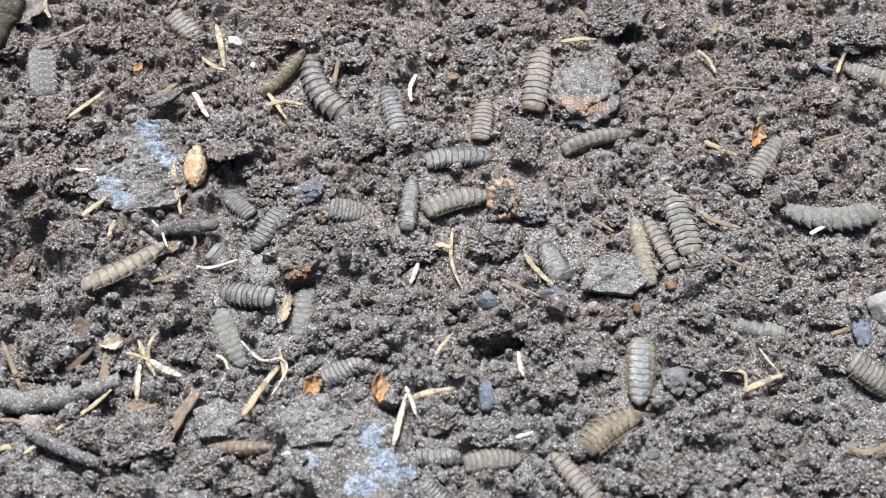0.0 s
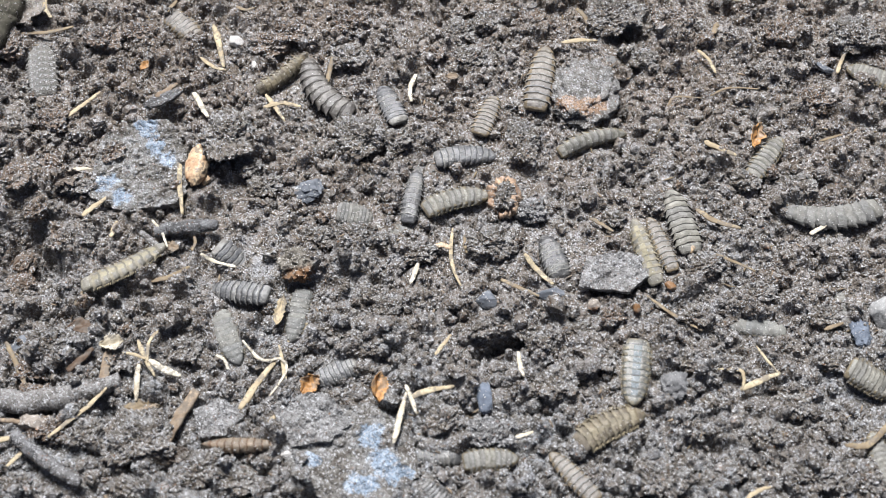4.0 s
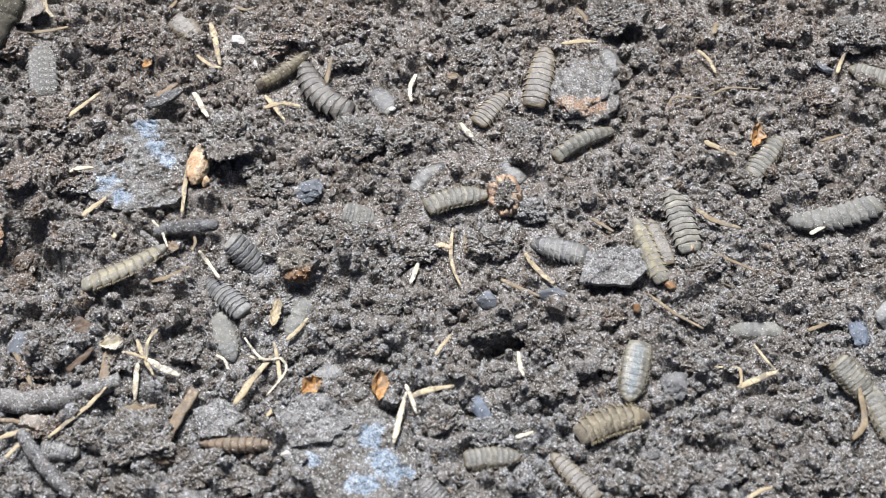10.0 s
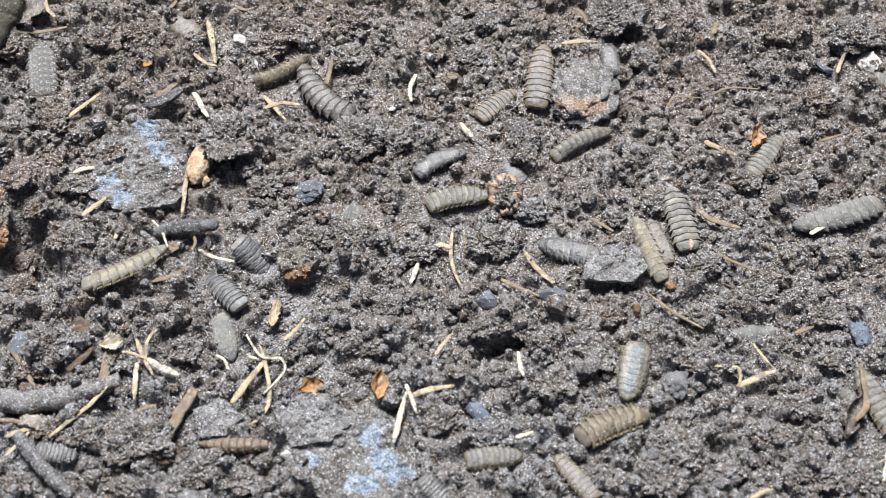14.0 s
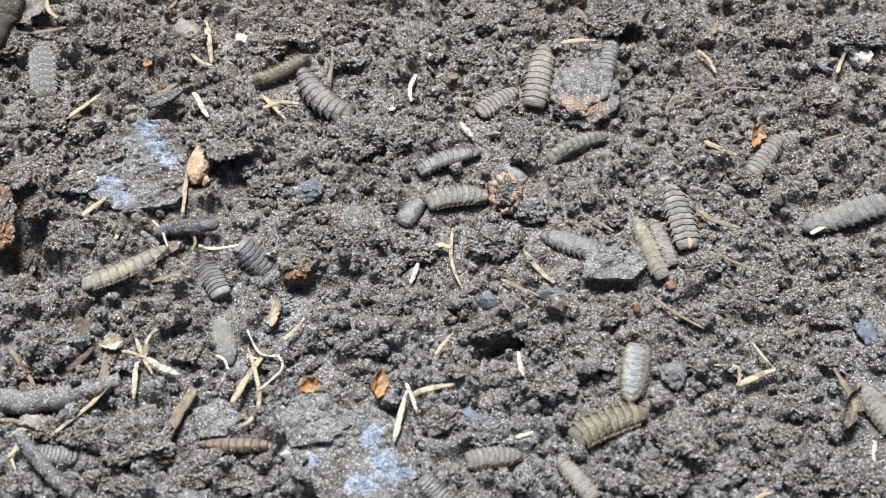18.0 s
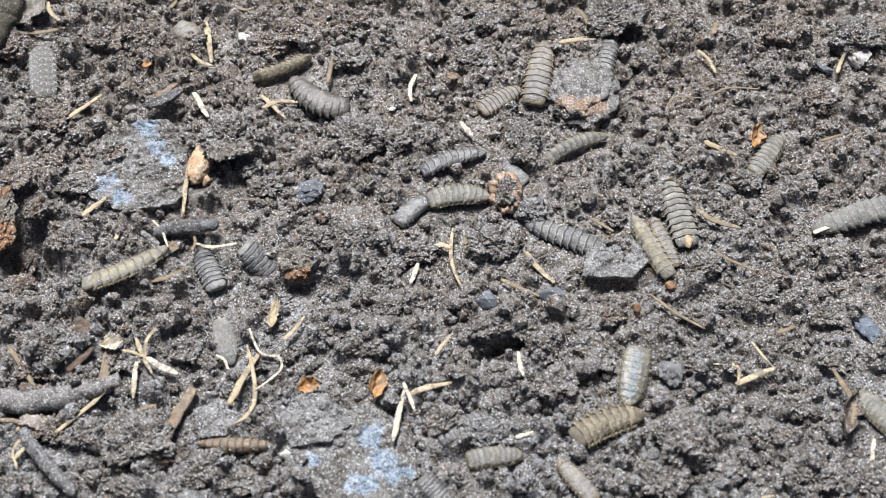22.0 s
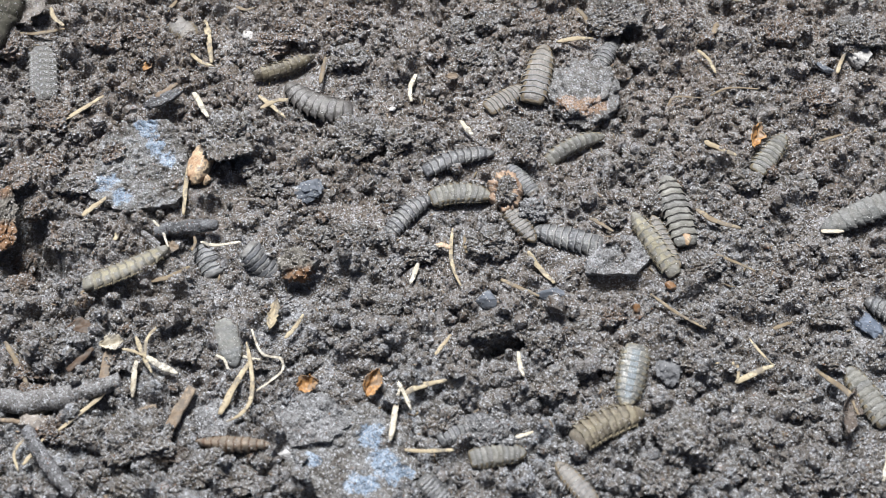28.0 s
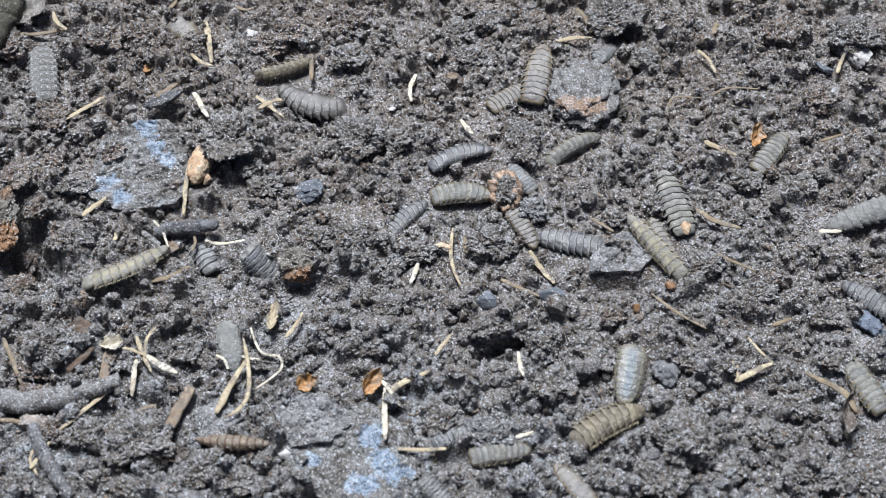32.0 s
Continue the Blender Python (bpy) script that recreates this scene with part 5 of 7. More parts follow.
larva("dark coiled fly larva end in a hollow", "brown", 6.16, 0, [
    (0, -62.66, 60.39, -50.74, 13.72, 0.8275, 1.3),
    (6, -62.63, 60.19, -47.99, 10.98, 0.8275, 1.3),
    (12, -62.36, 60.35, -49.1, 8.462, 0.6896, 1.9),
    (19, -62.09, 60.34, -49.14, 7.526, 0.5517, 2.3),
    (23, -62, 59.47, -47.48, 7.223, 0.5517, 2.3),
    (28, -63.22, 60.72, -49.02, 7.518, 0.5517, 2.3),
    (32, -63.22, 60.72, -49.02, 7.518, 0.5517, 2.3)], thick=0.85)
larva("flat dusty grey fly larva covered with soil", "dusty", 7.48, 0, [
    (0, -95.65, 50.27, 100.9, 16.89, 0, 0),
    (19, -95.47, 49.93, 100, 16.86, 0, 0),
    (32, -95.14, 49.09, 99.56, 17.88, 0, 0)], thick=0.4, lift=-0.7)
larva("dark fly larva rising beside a speckled stone", "dark", 4.82, 0, [
    (0, 40.2, 51.48, 108.6, 6.596, 0, 5),
    (3, 40.19, 51.17, 108.9, 6.535, 0, 3),
    (6, 40.06, 51.18, 113.3, 7.351, 0, 1),
    (12, 39.92, 51.18, 107.1, 7.109, 0, 1),
    (17, 39.8, 52.56, 78.99, 11.26, 0, 0.2),
    (23, 39.41, 52.97, 75.98, 12.36, 0, 0),
    (28, 39.64, 54.24, 64.37, 11.2, 0, 0.4),
    (32, 40.12, 55.19, 50.57, 9.608, 0, 0.8)], thick=0.8)
larva("dark ringed fly larva pushing along under crumbs", "dark", 5.74, 0, [
    (0, 24.05, -2.571, 117.3, 9.116, 0, 0.6),
    (3, 24.07, -1.92, 114.1, 9.02, 0, 0.3),
    (6, 24.38, -0.8463, 107.9, 8.82, 0, 0),
    (8, 24, -0.577, 160.1, 9.171, 0, 0),
    (10, 25.5, -0.3012, 167, 11.43, 0, 0),
    (12, 26.86, -0.4362, 165.2, 11.48, 0, 0),
    (14, 27.48, -0.5837, 166.9, 11.9, 0, 0),
    (17, 28.52, 0.4152, 167.4, 11.39, 0, 0),
    (19, 27.45, 2.234, 157.3, 14.39, 0, 0.2),
    (23, 26.61, 3.225, 159.9, 17.08, 0, 0),
    (28, 27.59, 2.486, 165.6, 15.58, 0, 0),
    (32, 27.56, 1.626, 169.8, 15.37, 0, 0)], thick=0.75, lift=-0.6)
larva("slate fly larva end among dusty crumbs", "slate", 4.07, 0, [
    (0, 15.83, 19.62, 136.1, 6.116, 0, 6),
    (5, 15.83, 19.62, 136.1, 6.116, 0, 3),
    (6, 15.52, 19.91, 135.4, 6.016, 0, 0.8),
    (19, 16.03, 19.76, 135.2, 6.024, 0, 0.8),
    (23, 16.39, 19.04, 134.7, 6.423, 0, 0.4),
    (28, 17.63, 17.55, 127.8, 8.882, 0, 0),
    (32, 17.64, 17.99, 126.5, 8.327, 0, 0)], thick=0.75)
larva("narrow brown ringed fly larva creeping out under a seed shell", "brown", 4.3, 0, [
    (0, 14.6, 11.0, -58, 10.5, 0, 9),
    (25, 14.6, 11.0, -58, 10.5, 0, 7),
    (27.3, 16.2, 7.4, -57, 10.5, 0, 1.2),
    (28, 17.2, 5.6, -56, 10.5, 0, 0),
    (30, 17.5, 5.2, -58, 10.8, 0, 0),
    (32, 17.6, 4.4, -62, 11.0, 0.4, 0)], thick=0.75, lift=0.3)
larva("dark fly larva under the edge of a stained slab", "dark", 4.28, 0, [
    (0, -2.173, -48.15, -176.3, 12.21, 0, 0.5),
    (3, -2.06, -48.01, -176.7, 10.6, 0, 0.8),
    (6, -2.524, -47.67, -178.1, 10.13, 0, 1.3),
    (9, -2.524, -47.67, -178.1, 10.13, 0, 3),
    (12, -2.524, -47.67, -178.1, 10.13, 0, 7.5),
    (32, -2.524, -47.67, -178.1, 10.13, 0, 7.5)], thick=0.75)
larva("dark fly larva emerging from a burrow late", "dark", 4.33, 0, [
    (0, 4.206, -42.08, 32.24, 11.04, 0, 9),
    (18, 4.206, -42.08, 32.24, 11.04, 0, 9),
    (21, 4.206, -42.08, 32.24, 11.04, 0, 1.6),
    (23, 4.202, -42.08, 31.3, 10.38, 0, 0.2),
    (28, 4.319, -42.32, 29.44, 10.98, 0, 0),
    (32, 3.036, -43.32, 29.84, 10.72, 0, 0.3)], thick=0.75)
larva("dark ridged fly larva at the near edge", "dark", 5.0, 0, [
    (0, -1.316, -56.6, -44.8, 8.3, 0, 1.6),
    (9, -1.316, -56.6, -44.8, 8.3, 0, 1.4),
    (14, -1.3, -56.2, -44.8, 8.3, 0, 0.4),
    (32, -1.145, -56.37, -44.73, 8.288, 0, 0.2)], thick=0.8)
larva("dark round fly larva end showing briefly", "dark", 5.08, 0, [
    (0, -7.561, 61.07, 42.29, 6.013, 0, 7),
    (4, -7.561, 61.07, 42.29, 6.013, 0, 5),
    (5.5, -7.631, 61.41, 37.13, 6.778, 0, 0.4),
    (7, -7.631, 61.41, 37.13, 6.778, 0, 0.6),
    (9, -7.561, 61.07, 42.29, 6.013, 0, 7),
    (32, -7.561, 61.07, 42.29, 6.013, 0, 7)], thick=0.8)
larva("pale tan spindle-shaped fly pupa with a toothed fringe", "tan", 4.9, 0, [
    (0, -69.7, -4.26, 33.19, 19.22, -1.6, 0),
    (19, -69.3, -4.555, 29.84, 18.95, -1.6, 0),
    (32, -69.05, -4.438, 29.2, 18.84, -1.6, 0)], thick=0.8, lift=2.0, roll=-15, name="fly_pupa")
larva("reddish-brown ringed spindle-shaped pupa", "russet", 3.49, 0, [
    (0, -41.61, -46.19, 179.9, 13.04, 0.3518, 0),
    (6, -41.99, -45.51, 179.6, 15.17, 0.3518, 0),
    (19, -42.57, -45.62, 178.9, 15.4, 0.3518, 0),
    (32, -43.32, -44.99, 176.3, 15.01, 0.3518, 0)], thick=0.9, lift=0.5, name="fly_pupa")
stone("pale_pebble", "smooth pale grey pebble beside a larva", "stone", "dull", 48.54, -31.84, (6.16, 6.72, 4.03), seed=2, rows=[(0, 0.04, 0.51, 0, 0), (6, -0.30, -0.77, 10, 0), (14, -0.04, -0.51, 10, 0), (19, -0.31, 2.05, 0, 0), (32, -1.46, 2.56, 0, 0.5)], facets=10, lumpy=0.18, sink=0.45)
larva("dark ringed fly larva working in the rubble", "dark", 4.90, 0, [
    (0, -79.01, -47.44, -13.68, 7.767, 0, 8),
    (5, -79.01, -47.44, -13.68, 7.767, 0, 6),
    (8, -78.59, -47.08, -8.571, 7.549, 0, 0.6),
    (12, -78, -47.19, -6.573, 7.712, 0, 0),
    (14, -78.84, -47.8, -7.741, 8.206, 0, 0),
    (17, -78.83, -47.92, -6.091, 8.144, 0, 0.6),
    (21, -78.83, -47.92, -6.091, 8.144, 0, 3),
    (25, -78.83, -47.92, -6.091, 8.144, 0, 8),
    (32, -78.83, -47.92, -6.091, 8.144, 0, 8)], thick=0.75)
larva("grey ringed fly larva crossing the near corner", "grey", 4.86, 0, [
    (0, 92.57, -53.47, 76.4, 12.02, 0, 0),
    (1, 89.14, -51.73, 90.71, 10.58, 0, 0),
    (2, 88.39, -51.27, 94.55, 10.61, 0, 0),
    (3, 88.66, -49.38, 102.7, 10.41, 0, 0),
    (6, 91.03, -48.17, 97.89, 10.8, 0, 0),
    (9, 96.16, -48.21, 105.2, 11.16, 0, 0),
    (12, 102.4, -48.3, 109.7, 11.51, 0, 0),
    (32, 102.4, -48.3, 109.7, 11.51, 0, 0)], thick=0.75)

# flat stained pieces and stones
slab("stained_slab", "flat dusty grey slab with bluish-white stains", "slab", "slab", -68.72, 20.21, (25.98, 25.55), seed=3, thick=1.6, lift=0.1, turn=104, tilt=(0, -5), corners=9, crumbs=1.0)
slab("stained_slab", "broad dusty grey slab with pale blue stains", "slab", "broadslab", -18.34, -48.01, (34.66, 24.58), seed=4, thick=1.6, lift=-0.2, turn=-12, tilt=(4, 0), corners=7, crumbs=0.8)
slab("grey_slab", "flat dusty grey slab of bark", "slab", "greyslab", -27.76, -41.21, (17.57, 12.46), seed=5, thick=1.2, lift=0.5, turn=-8, corners=6, crumbs=0.9)
slab("grey_slab", "flat dark grey slab tilted over a dark gap", "slab", "greyslab", 36.71, -5.21, (20.16, 10.95), seed=6, thick=0.9, lift=1.2, turn=6, tilt=(-5, -3), corners=5, crumbs=0.9,
     rows=[(0, 1.4, -2.2, -3, 0), (6, 0.8, -1.2, -3, 0), (9, 0.9, -0.3, 0, 0.2), (14, 1.6, 0.8, 0, 0.4), (20, 1.5, 1.8, 2, 0.7), (25, 1.8, 2.4, 2, 0.9), (32, 3.0, 3.6, 4, 1.1)])
stone("blue_grey_flake", "flat bluish-grey stone flake", "stone", "blue", -30.14, 14.69, (6.90, 6.17, 2.81), seed=7, facets=13, lumpy=0.25, sink=0.3)
slab("blue_grey_slab", "bluish-grey slate piece with dark cracks", "slab", "greyslab", -47.86, -40.44, (12.29, 9.17), seed=8, thick=1.6, lift=0.2, corners=5, crumbs=0.6, turn=15)
stone("dusty_stone", "rounded grey stone with an orange-tan worn end", "stone", "crusted", 32.8, 41.0, (14.6, 16.6, 6.0), seed=9, facets=0, lumpy=0.24, sink=0.5, level=5, grit=1.6)
clod("brown_clod", "brown cubic clod with an orange-brown face", "umber", -31.48, -4.38, (8.00, 7.35, 4.50), seed=10)
stone("dark_blue_stone", "blue-grey stone in the soil", "stone", "blue", 9.54, -12.96, (5.61, 5.12, 3.17), seed=11)
stone("blue_grey_pebble", "long bluish-grey pebble on the soil", "stone", "blue", 23.05, -11.48, (7.87, 3.10, 2.21), seed=12)
clod("dusty_lump", "dusty pale grey lump of soil", "greyslab", 19.73, 8.96, (6.30, 5.03, 3.28), seed=13)
stone("blue_shard", "dark blue-grey shard on the soil", "stone", "deepblue", 89.30, -22.0, (4.8, 9.0, 2.41), seed=14, rows=[(0, 0.00, 0.00, 0, 0), (12, -0.72, -0.01, 0, 0), (19, 1.29, 0.54, 20, 0), (32, 2.11, 2.69, 40, 0)], facets=22, lumpy=0.45, sink=0.45, grit=0.4)
stone("blue_pebble", "small blue pebble on the soil", "stone", "blue", 93.88, 55.23, (3.80, 3.13, 2.17), seed=15)
stone("blue_shard", "thin blue-grey shard on the soil", "stone", "blue", 89.63, 48.43, (6.77, 1.99, 1.62), seed=16, turn=-35)
stone("blue_pebble", "dark blue-grey pebble shifting in the soil", "stone", "deepblue", 8.96, -35.24, (4.00, 6.43, 3.06), seed=17, rows=[(0, 0.00, 0.00, 0, 0), (6, -0.49, -1.26, 0, 0), (8, -0.74, -2.51, 10, 0), (12, -1.46, -3.78, 30, 0), (17, -2.17, -4.54, 40, 0), (19, -3.13, -6.32, 60, 0.6), (23, -4.31, -8.83, 80, 2), (32, -4.79, -11.24, 90, 4)])
clod("dark_blue_clod", "dark bluish clod of damp soil", "greyslab", 9.76, -43.90, (9.32, 6.12, 3.03), seed=18)
stone("white_stone", "small white stone on the soil", "stone", "white", -50.15, 56.17, (4.07, 3.70, 2.71), seed=19, rows=[(0, 0.00, 0.00, 0, 0), (17, 1.57, 0.70, 0, 0), (32, 4.20, 2.05, 0, 0)])
stone("white_grit", "tiny white bit of grit", "stone", "white", -45.01, 49.04, (1.35, 1.84, 1.21), seed=20, rows=[(0, 0.00, 0.00, 0, 0), (32, 2.04, 1.67, 0, 0)], level=3)
stone("white_grit", "tiny white bit of grit", "stone", "white", -11.83, 36.00, (1.57, 1.38, 1.18), seed=21, level=3)
scrap("straw", "short white chip turned up by a larva", "straw", "white", 1.26, [(4.04, 31.33), (5.19, 29.48), (6.73, 27.40)], seed=22, ragged=0.3, rows=[(0, 0.00, 0.00, 0, 4), (6, 0.00, 0.00, 0, 2.5), (8, 0.00, 0.00, 0, 0), (32, 0.01, 0.92, 0, 0)])
stone("white_grit", "small white bit of shell", "stone", "white", -31.35, -47.64, (3.96, 3.18, 2.10), seed=23, rows=[(0, 0.00, 0.00, 0, 0), (32, -0.47, 0.01, 0, 0)], level=3)
stone("white_grit", "tiny white bit of grit", "stone", "white", -38.74, -21.01, (0.96, 1.01, 0.84), seed=24, level=3)
stone("white_grit", "tiny white bit of grit", "stone", "white", 38.28, -19.22, (1.15, 1.20, 0.92), seed=25, level=3)
stone("white_stone", "pale knobbly stone pushed up from the soil", "stone", "speckled", 98.68, 50.47, (5.36, 6.75, 4.29), seed=26, rows=[(0, 2.94, -2.19, 0, 7), (9, 2.94, -2.19, 0, 7), (12, 2.98, -1.88, 0, 3.5), (14, 2.49, -1.56, 0, 1), (17, 1.27, -0.62, 0, 0), (19, 0.00, 0.00, 0, 0), (32, 0.27, -0.00, 0, 0)], lumpy=0.2)
stone("pale_stone", "pale grey angular stone", "stone", "grey", 94.01, -17.10, (7.40, 7.77, 4.93), seed=27, rows=[(0, 0.40, 2.46, 0, 0), (6, 0.83, 0.56, 10, 0), (10, 1.73, 0.04, 20, 0), (19, 7.18, -1.18, 40, 0), (32, 9.62, -1.15, 40, 0)])
stone("orange_pebble", "small orange pebble on the soil", "stone", "ochre", 71.22, 0.00, (1.55, 1.90, 1.16), seed=28, level=3)
stone("orange_pebble", "small round orange grain", "stone", "ochre", 32.69, -14.71, (2.90, 2.79, 2.17), seed=29, rows=[(0, -0.24, 0.01, 0, 0), (8, 0.52, 0.78, 0, 0), (10, 8.37, -0.69, 0, 1), (17, 9.07, -0.98, 0, 0), (32, 9.01, -2.04, 0, 0)], level=3)
stone("seed", "orange-tan seed grain at a larva's tail", "seed", "ochre", 53.33, 1.42, (2.43, 3.82, 2.18), seed=30, rows=[(0, 1.04, -2.08, 0, 0), (6, 1.06, -1.80, 0, 0), (19, 0.54, -0.76, 10, 0), (28, 0.00, 0.00, 15, 0), (32, -0.01, 2.51, 20, 0)], mats=[PLANTS["seed"]], sink=0.0, level=3)
stone("orange_pebble", "small orange grain on the soil", "stone", "ochre", 49.2, -10.3, (2.5, 2.3, 2.0), seed=31, level=3, mats=[PLANTS["rustyseed"]], sink=0.1)
stone("seed", "rusty brown seed in a hollow", "seed", "ochre", 41.6, -15.2, (2.6, 2.4, 2.0), seed=32, level=3, mats=[PLANTS["rustyseed"]], sink=0.2)
stone("rust_pebble", "reddish speck of brick", "stone", "umber", -20.96, -16.36, (1.46, 1.53, 1.09), seed=32, level=3)
clod("soil_lump", "crumbly clod of damp grey earth", "clod", -49.11, 27.61, (11.81, 11.58, 5.51), seed=33)
clod("soil_lump", "crumbly clod of damp grey earth", "clod", 7.28, 51.00, (7.80, 6.21, 2.96), seed=34)
clod("soil_lump", "crumbly clod of damp grey earth", "clod", 41.23, 63.05, (12.72, 10.16, 4.84), seed=35)
clod("soil_lump", "crumbly clod of damp grey earth", "clod", 3.84, 59.57, (7.16, 7.23, 3.44), seed=36)
clod("soil_lump", "crumbly clod of damp grey earth", "clod", 10.68, 61.80, (6.49, 5.68, 2.70), seed=37)
clod("soil_lump", "crumbly clod of damp grey earth", "clod", -19.23, 28.07, (10.46, 10.43, 4.97), seed=38)
clod("soil_lump", "crumbly clod of damp grey earth", "clod", 18.42, 26.64, (7.29, 11.49, 3.65), seed=39)
clod("soil_lump", "crumbly clod of damp grey earth", "clod", 97.61, 56.35, (11.39, 9.40, 4.47), seed=40)
clod("soil_lump", "crumbly clod of damp grey earth", "clod", 73.83, -52.59, (9.36, 6.71, 3.20), seed=41)
clod("soil_lump", "crumbly clod of damp grey earth", "clod", 43.53, -53.44, (10.26, 7.06, 3.36), seed=42)
clod("soil_lump", "crumbly clod of damp grey earth", "clod", -83.05, -24.10, (9.79, 7.45, 3.55), seed=43)
clod("soil_lump", "crumbly clod of damp grey earth", "clod", -75.09, -30.82, (4.95, 3.96, 1.89), seed=44)
clod("soil_lump", "crumbly clod of damp grey earth", "clod", 10.12, 0.97, (9.71, 7.32, 3.49), seed=45)
clod("soil_lump", "crumbly clod of damp grey earth", "clod", -62.09, -44.89, (13.78, 11.10, 5.28), seed=46)
clod("soil_lump", "crumbly clod of damp grey earth", "clod", -49.79, -50.83, (8.93, 7.09, 3.38), seed=47)
clod("soil_lump", "crumbly clod of damp grey earth", "clod", -10.90, 27.25, (6.22, 4.90, 2.33), seed=48)
clod("soil_lump", "crumbly clod of damp grey earth", "clod", -22.06, 50.69, (8.07, 6.22, 2.96), seed=49)
clod("soil_lump", "crumbly clod of damp brown earth", "brownclod", -37.22, 57.95, (8.33, 7.29, 3.47), seed=50)
clod("soil_lump", "crumbly clod of damp brown earth", "brownclod", -41.20, 55.11, (8.27, 6.37, 3.03), seed=51)
clod("soil_lump", "crumbly clod of damp brown earth", "brownclod", -90.91, 32.93, (7.77, 5.44, 2.59), seed=52)
clod("soil_lump", "crumbly clod of damp brown earth", "brownclod", -103.44, 54.33, (8.10, 7.94, 3.78), seed=53)
clod("soil_lump", "crumbly clod of damp grey earth", "clod", -80.92, 3.07, (7.16, 5.10, 2.43), seed=54)
clod("soil_lump", "crumbly clod of damp grey earth", "clod", -44.40, 20.70, (5.92, 4.87, 2.32), seed=55)
clod("soil_lump", "crumbly clod of damp grey earth", "clod", 84.21, -53.30, (8.84, 7.92, 3.77), seed=56)
clod("soil_lump", "crumbly clod of damp grey earth", "clod", 59.26, -51.46, (4.81, 3.97, 1.89), seed=57)
clod("soil_lump", "crumbly clod of damp grey earth", "clod", 47.92, 50.22, (6.09, 5.56, 2.65), seed=58)
clod("soil_lump", "crumbly clod of damp grey earth", "clod", 0.70, -40.15, (7.00, 6.61, 3.15), seed=59)
clod("soil_lump", "crumbly clod of damp grey earth", "clod", -11.48, -14.46, (5.61, 5.12, 2.44), seed=60)
clod("soil_lump", "crumbly clod of damp grey earth", "clod", 52.03, -27.38, (5.50, 4.27, 2.03), seed=61)
clod("soil_lump", "crumbly clod of damp grey earth", "clod", -63.15, 28.79, (5.75, 4.67, 2.22), seed=62)
clod("soil_lump", "crumbly clod of damp grey earth", "clod", 29.96, -19.67, (8.24, 5.24, 2.50), seed=63)
clod("soil_lump", "crumbly clod of damp grey earth", "clod", 14.28, 51.03, (4.57, 4.24, 2.02), seed=64)
clod("soil_lump", "crumbly clod of damp grey earth", "clod", 37.93, 6.83, (5.00, 3.94, 1.88), seed=65)
clod("soil_lump", "crumbly clod of damp grey earth", "clod", 47.60, 10.29, (4.55, 4.78, 2.28), seed=66)
clod("soil_lump", "crumbly clod of damp brown earth", "brownclod", 86.76, 38.70, (8.08, 5.65, 2.69), seed=67)
clod("soil_lump", "crumbly clod of damp grey earth", "clod", -40.31, 16.40, (6.50, 4.64, 2.21), seed=68)
clod("soil_lump", "crumbly clod of damp brown earth", "brownclod", -85.55, -34.76, (7.14, 3.75, 1.79), seed=69)
clod("soil_lump", "crumbly clod of damp grey earth", "clod", -5.49, -1.32, (7.47, 4.70, 2.24), seed=70)
clod("soil_lump", "crumbly clod of damp grey earth", "clod", -15.23, -11.07, (5.39, 3.86, 1.84), seed=71)
clod("soil_lump", "crumbly clod of damp brown earth", "brownclod", -75.69, 24.21, (6.41, 5.38, 2.56), seed=72)
clod("soil_lump", "crumbly clod of damp grey earth", "clod", -83.64, 15.81, (7.49, 4.46, 2.12), seed=73)
clod("soil_lump", "crumbly clod of damp grey earth", "clod", 68.53, 16.90, (6.80, 4.76, 2.27), seed=74)
clod("soil_lump", "crumbly clod of damp grey earth", "clod", 57.42, -5.18, (7.28, 5.10, 2.43), seed=75)
clod("soil_lump", "crumbly clod of damp grey earth", "clod", 79.92, 15.53, (7.84, 4.94, 2.35), seed=76)
clod("soil_lump", "crumbly clod of damp grey earth", "clod", 82.79, -27.75, (7.19, 5.03, 2.40), seed=77)
clod("soil_lump", "crumbly clod of damp grey earth", "clod", 55.35, -16.85, (7.37, 4.64, 2.21), seed=78)
clod("soil_lump", "crumbly clod of damp grey earth", "clod", -22.33, -19.03, (6.06, 4.33, 2.06), seed=79)
clod("soil_lump", "crumbly clod of damp grey earth", "clod", -86.02, -54.56, (4.98, 4.65, 2.21), seed=80)
clod("soil_lump", "crumbly clod of damp grey earth", "clod", -63.37, -54.85, (5.92, 4.78, 2.28), seed=81)
clod("soil_lump", "crumbly clod of damp grey earth", "clod", 66.89, -43.78, (6.76, 5.44, 2.59), seed=82)
clod("soil_lump", "crumbly clod of damp brown earth", "brownclod", 37.18, -16.72, (5.92, 4.22, 2.01), seed=83)
clod("soil_lump", "crumbly clod of damp grey earth", "clod", 23.23, -32.36, (8.33, 6.25, 2.97), seed=84)
clod("soil_lump", "crumbly clod of damp grey earth", "clod", -28.11, 2.87, (6.27, 4.48, 2.13), seed=85)
clod("soil_lump", "crumbly clod of damp brown earth", "brownclod", -80.81, 57.09, (8.16, 6.28, 2.99), seed=86)
clod("soil_lump", "crumbly clod of damp brown earth", "brownclod", -72.88, 58.92, (7.31, 5.40, 2.57), seed=87)
clod("soil_lump", "crumbly clod of damp brown earth", "brownclod", -22.37, 61.24, (9.44, 6.51, 3.10), seed=88)
clod("soil_lump", "crumbly clod of damp brown earth", "brownclod", -3.24, 52.17, (6.74, 4.81, 2.29), seed=89)
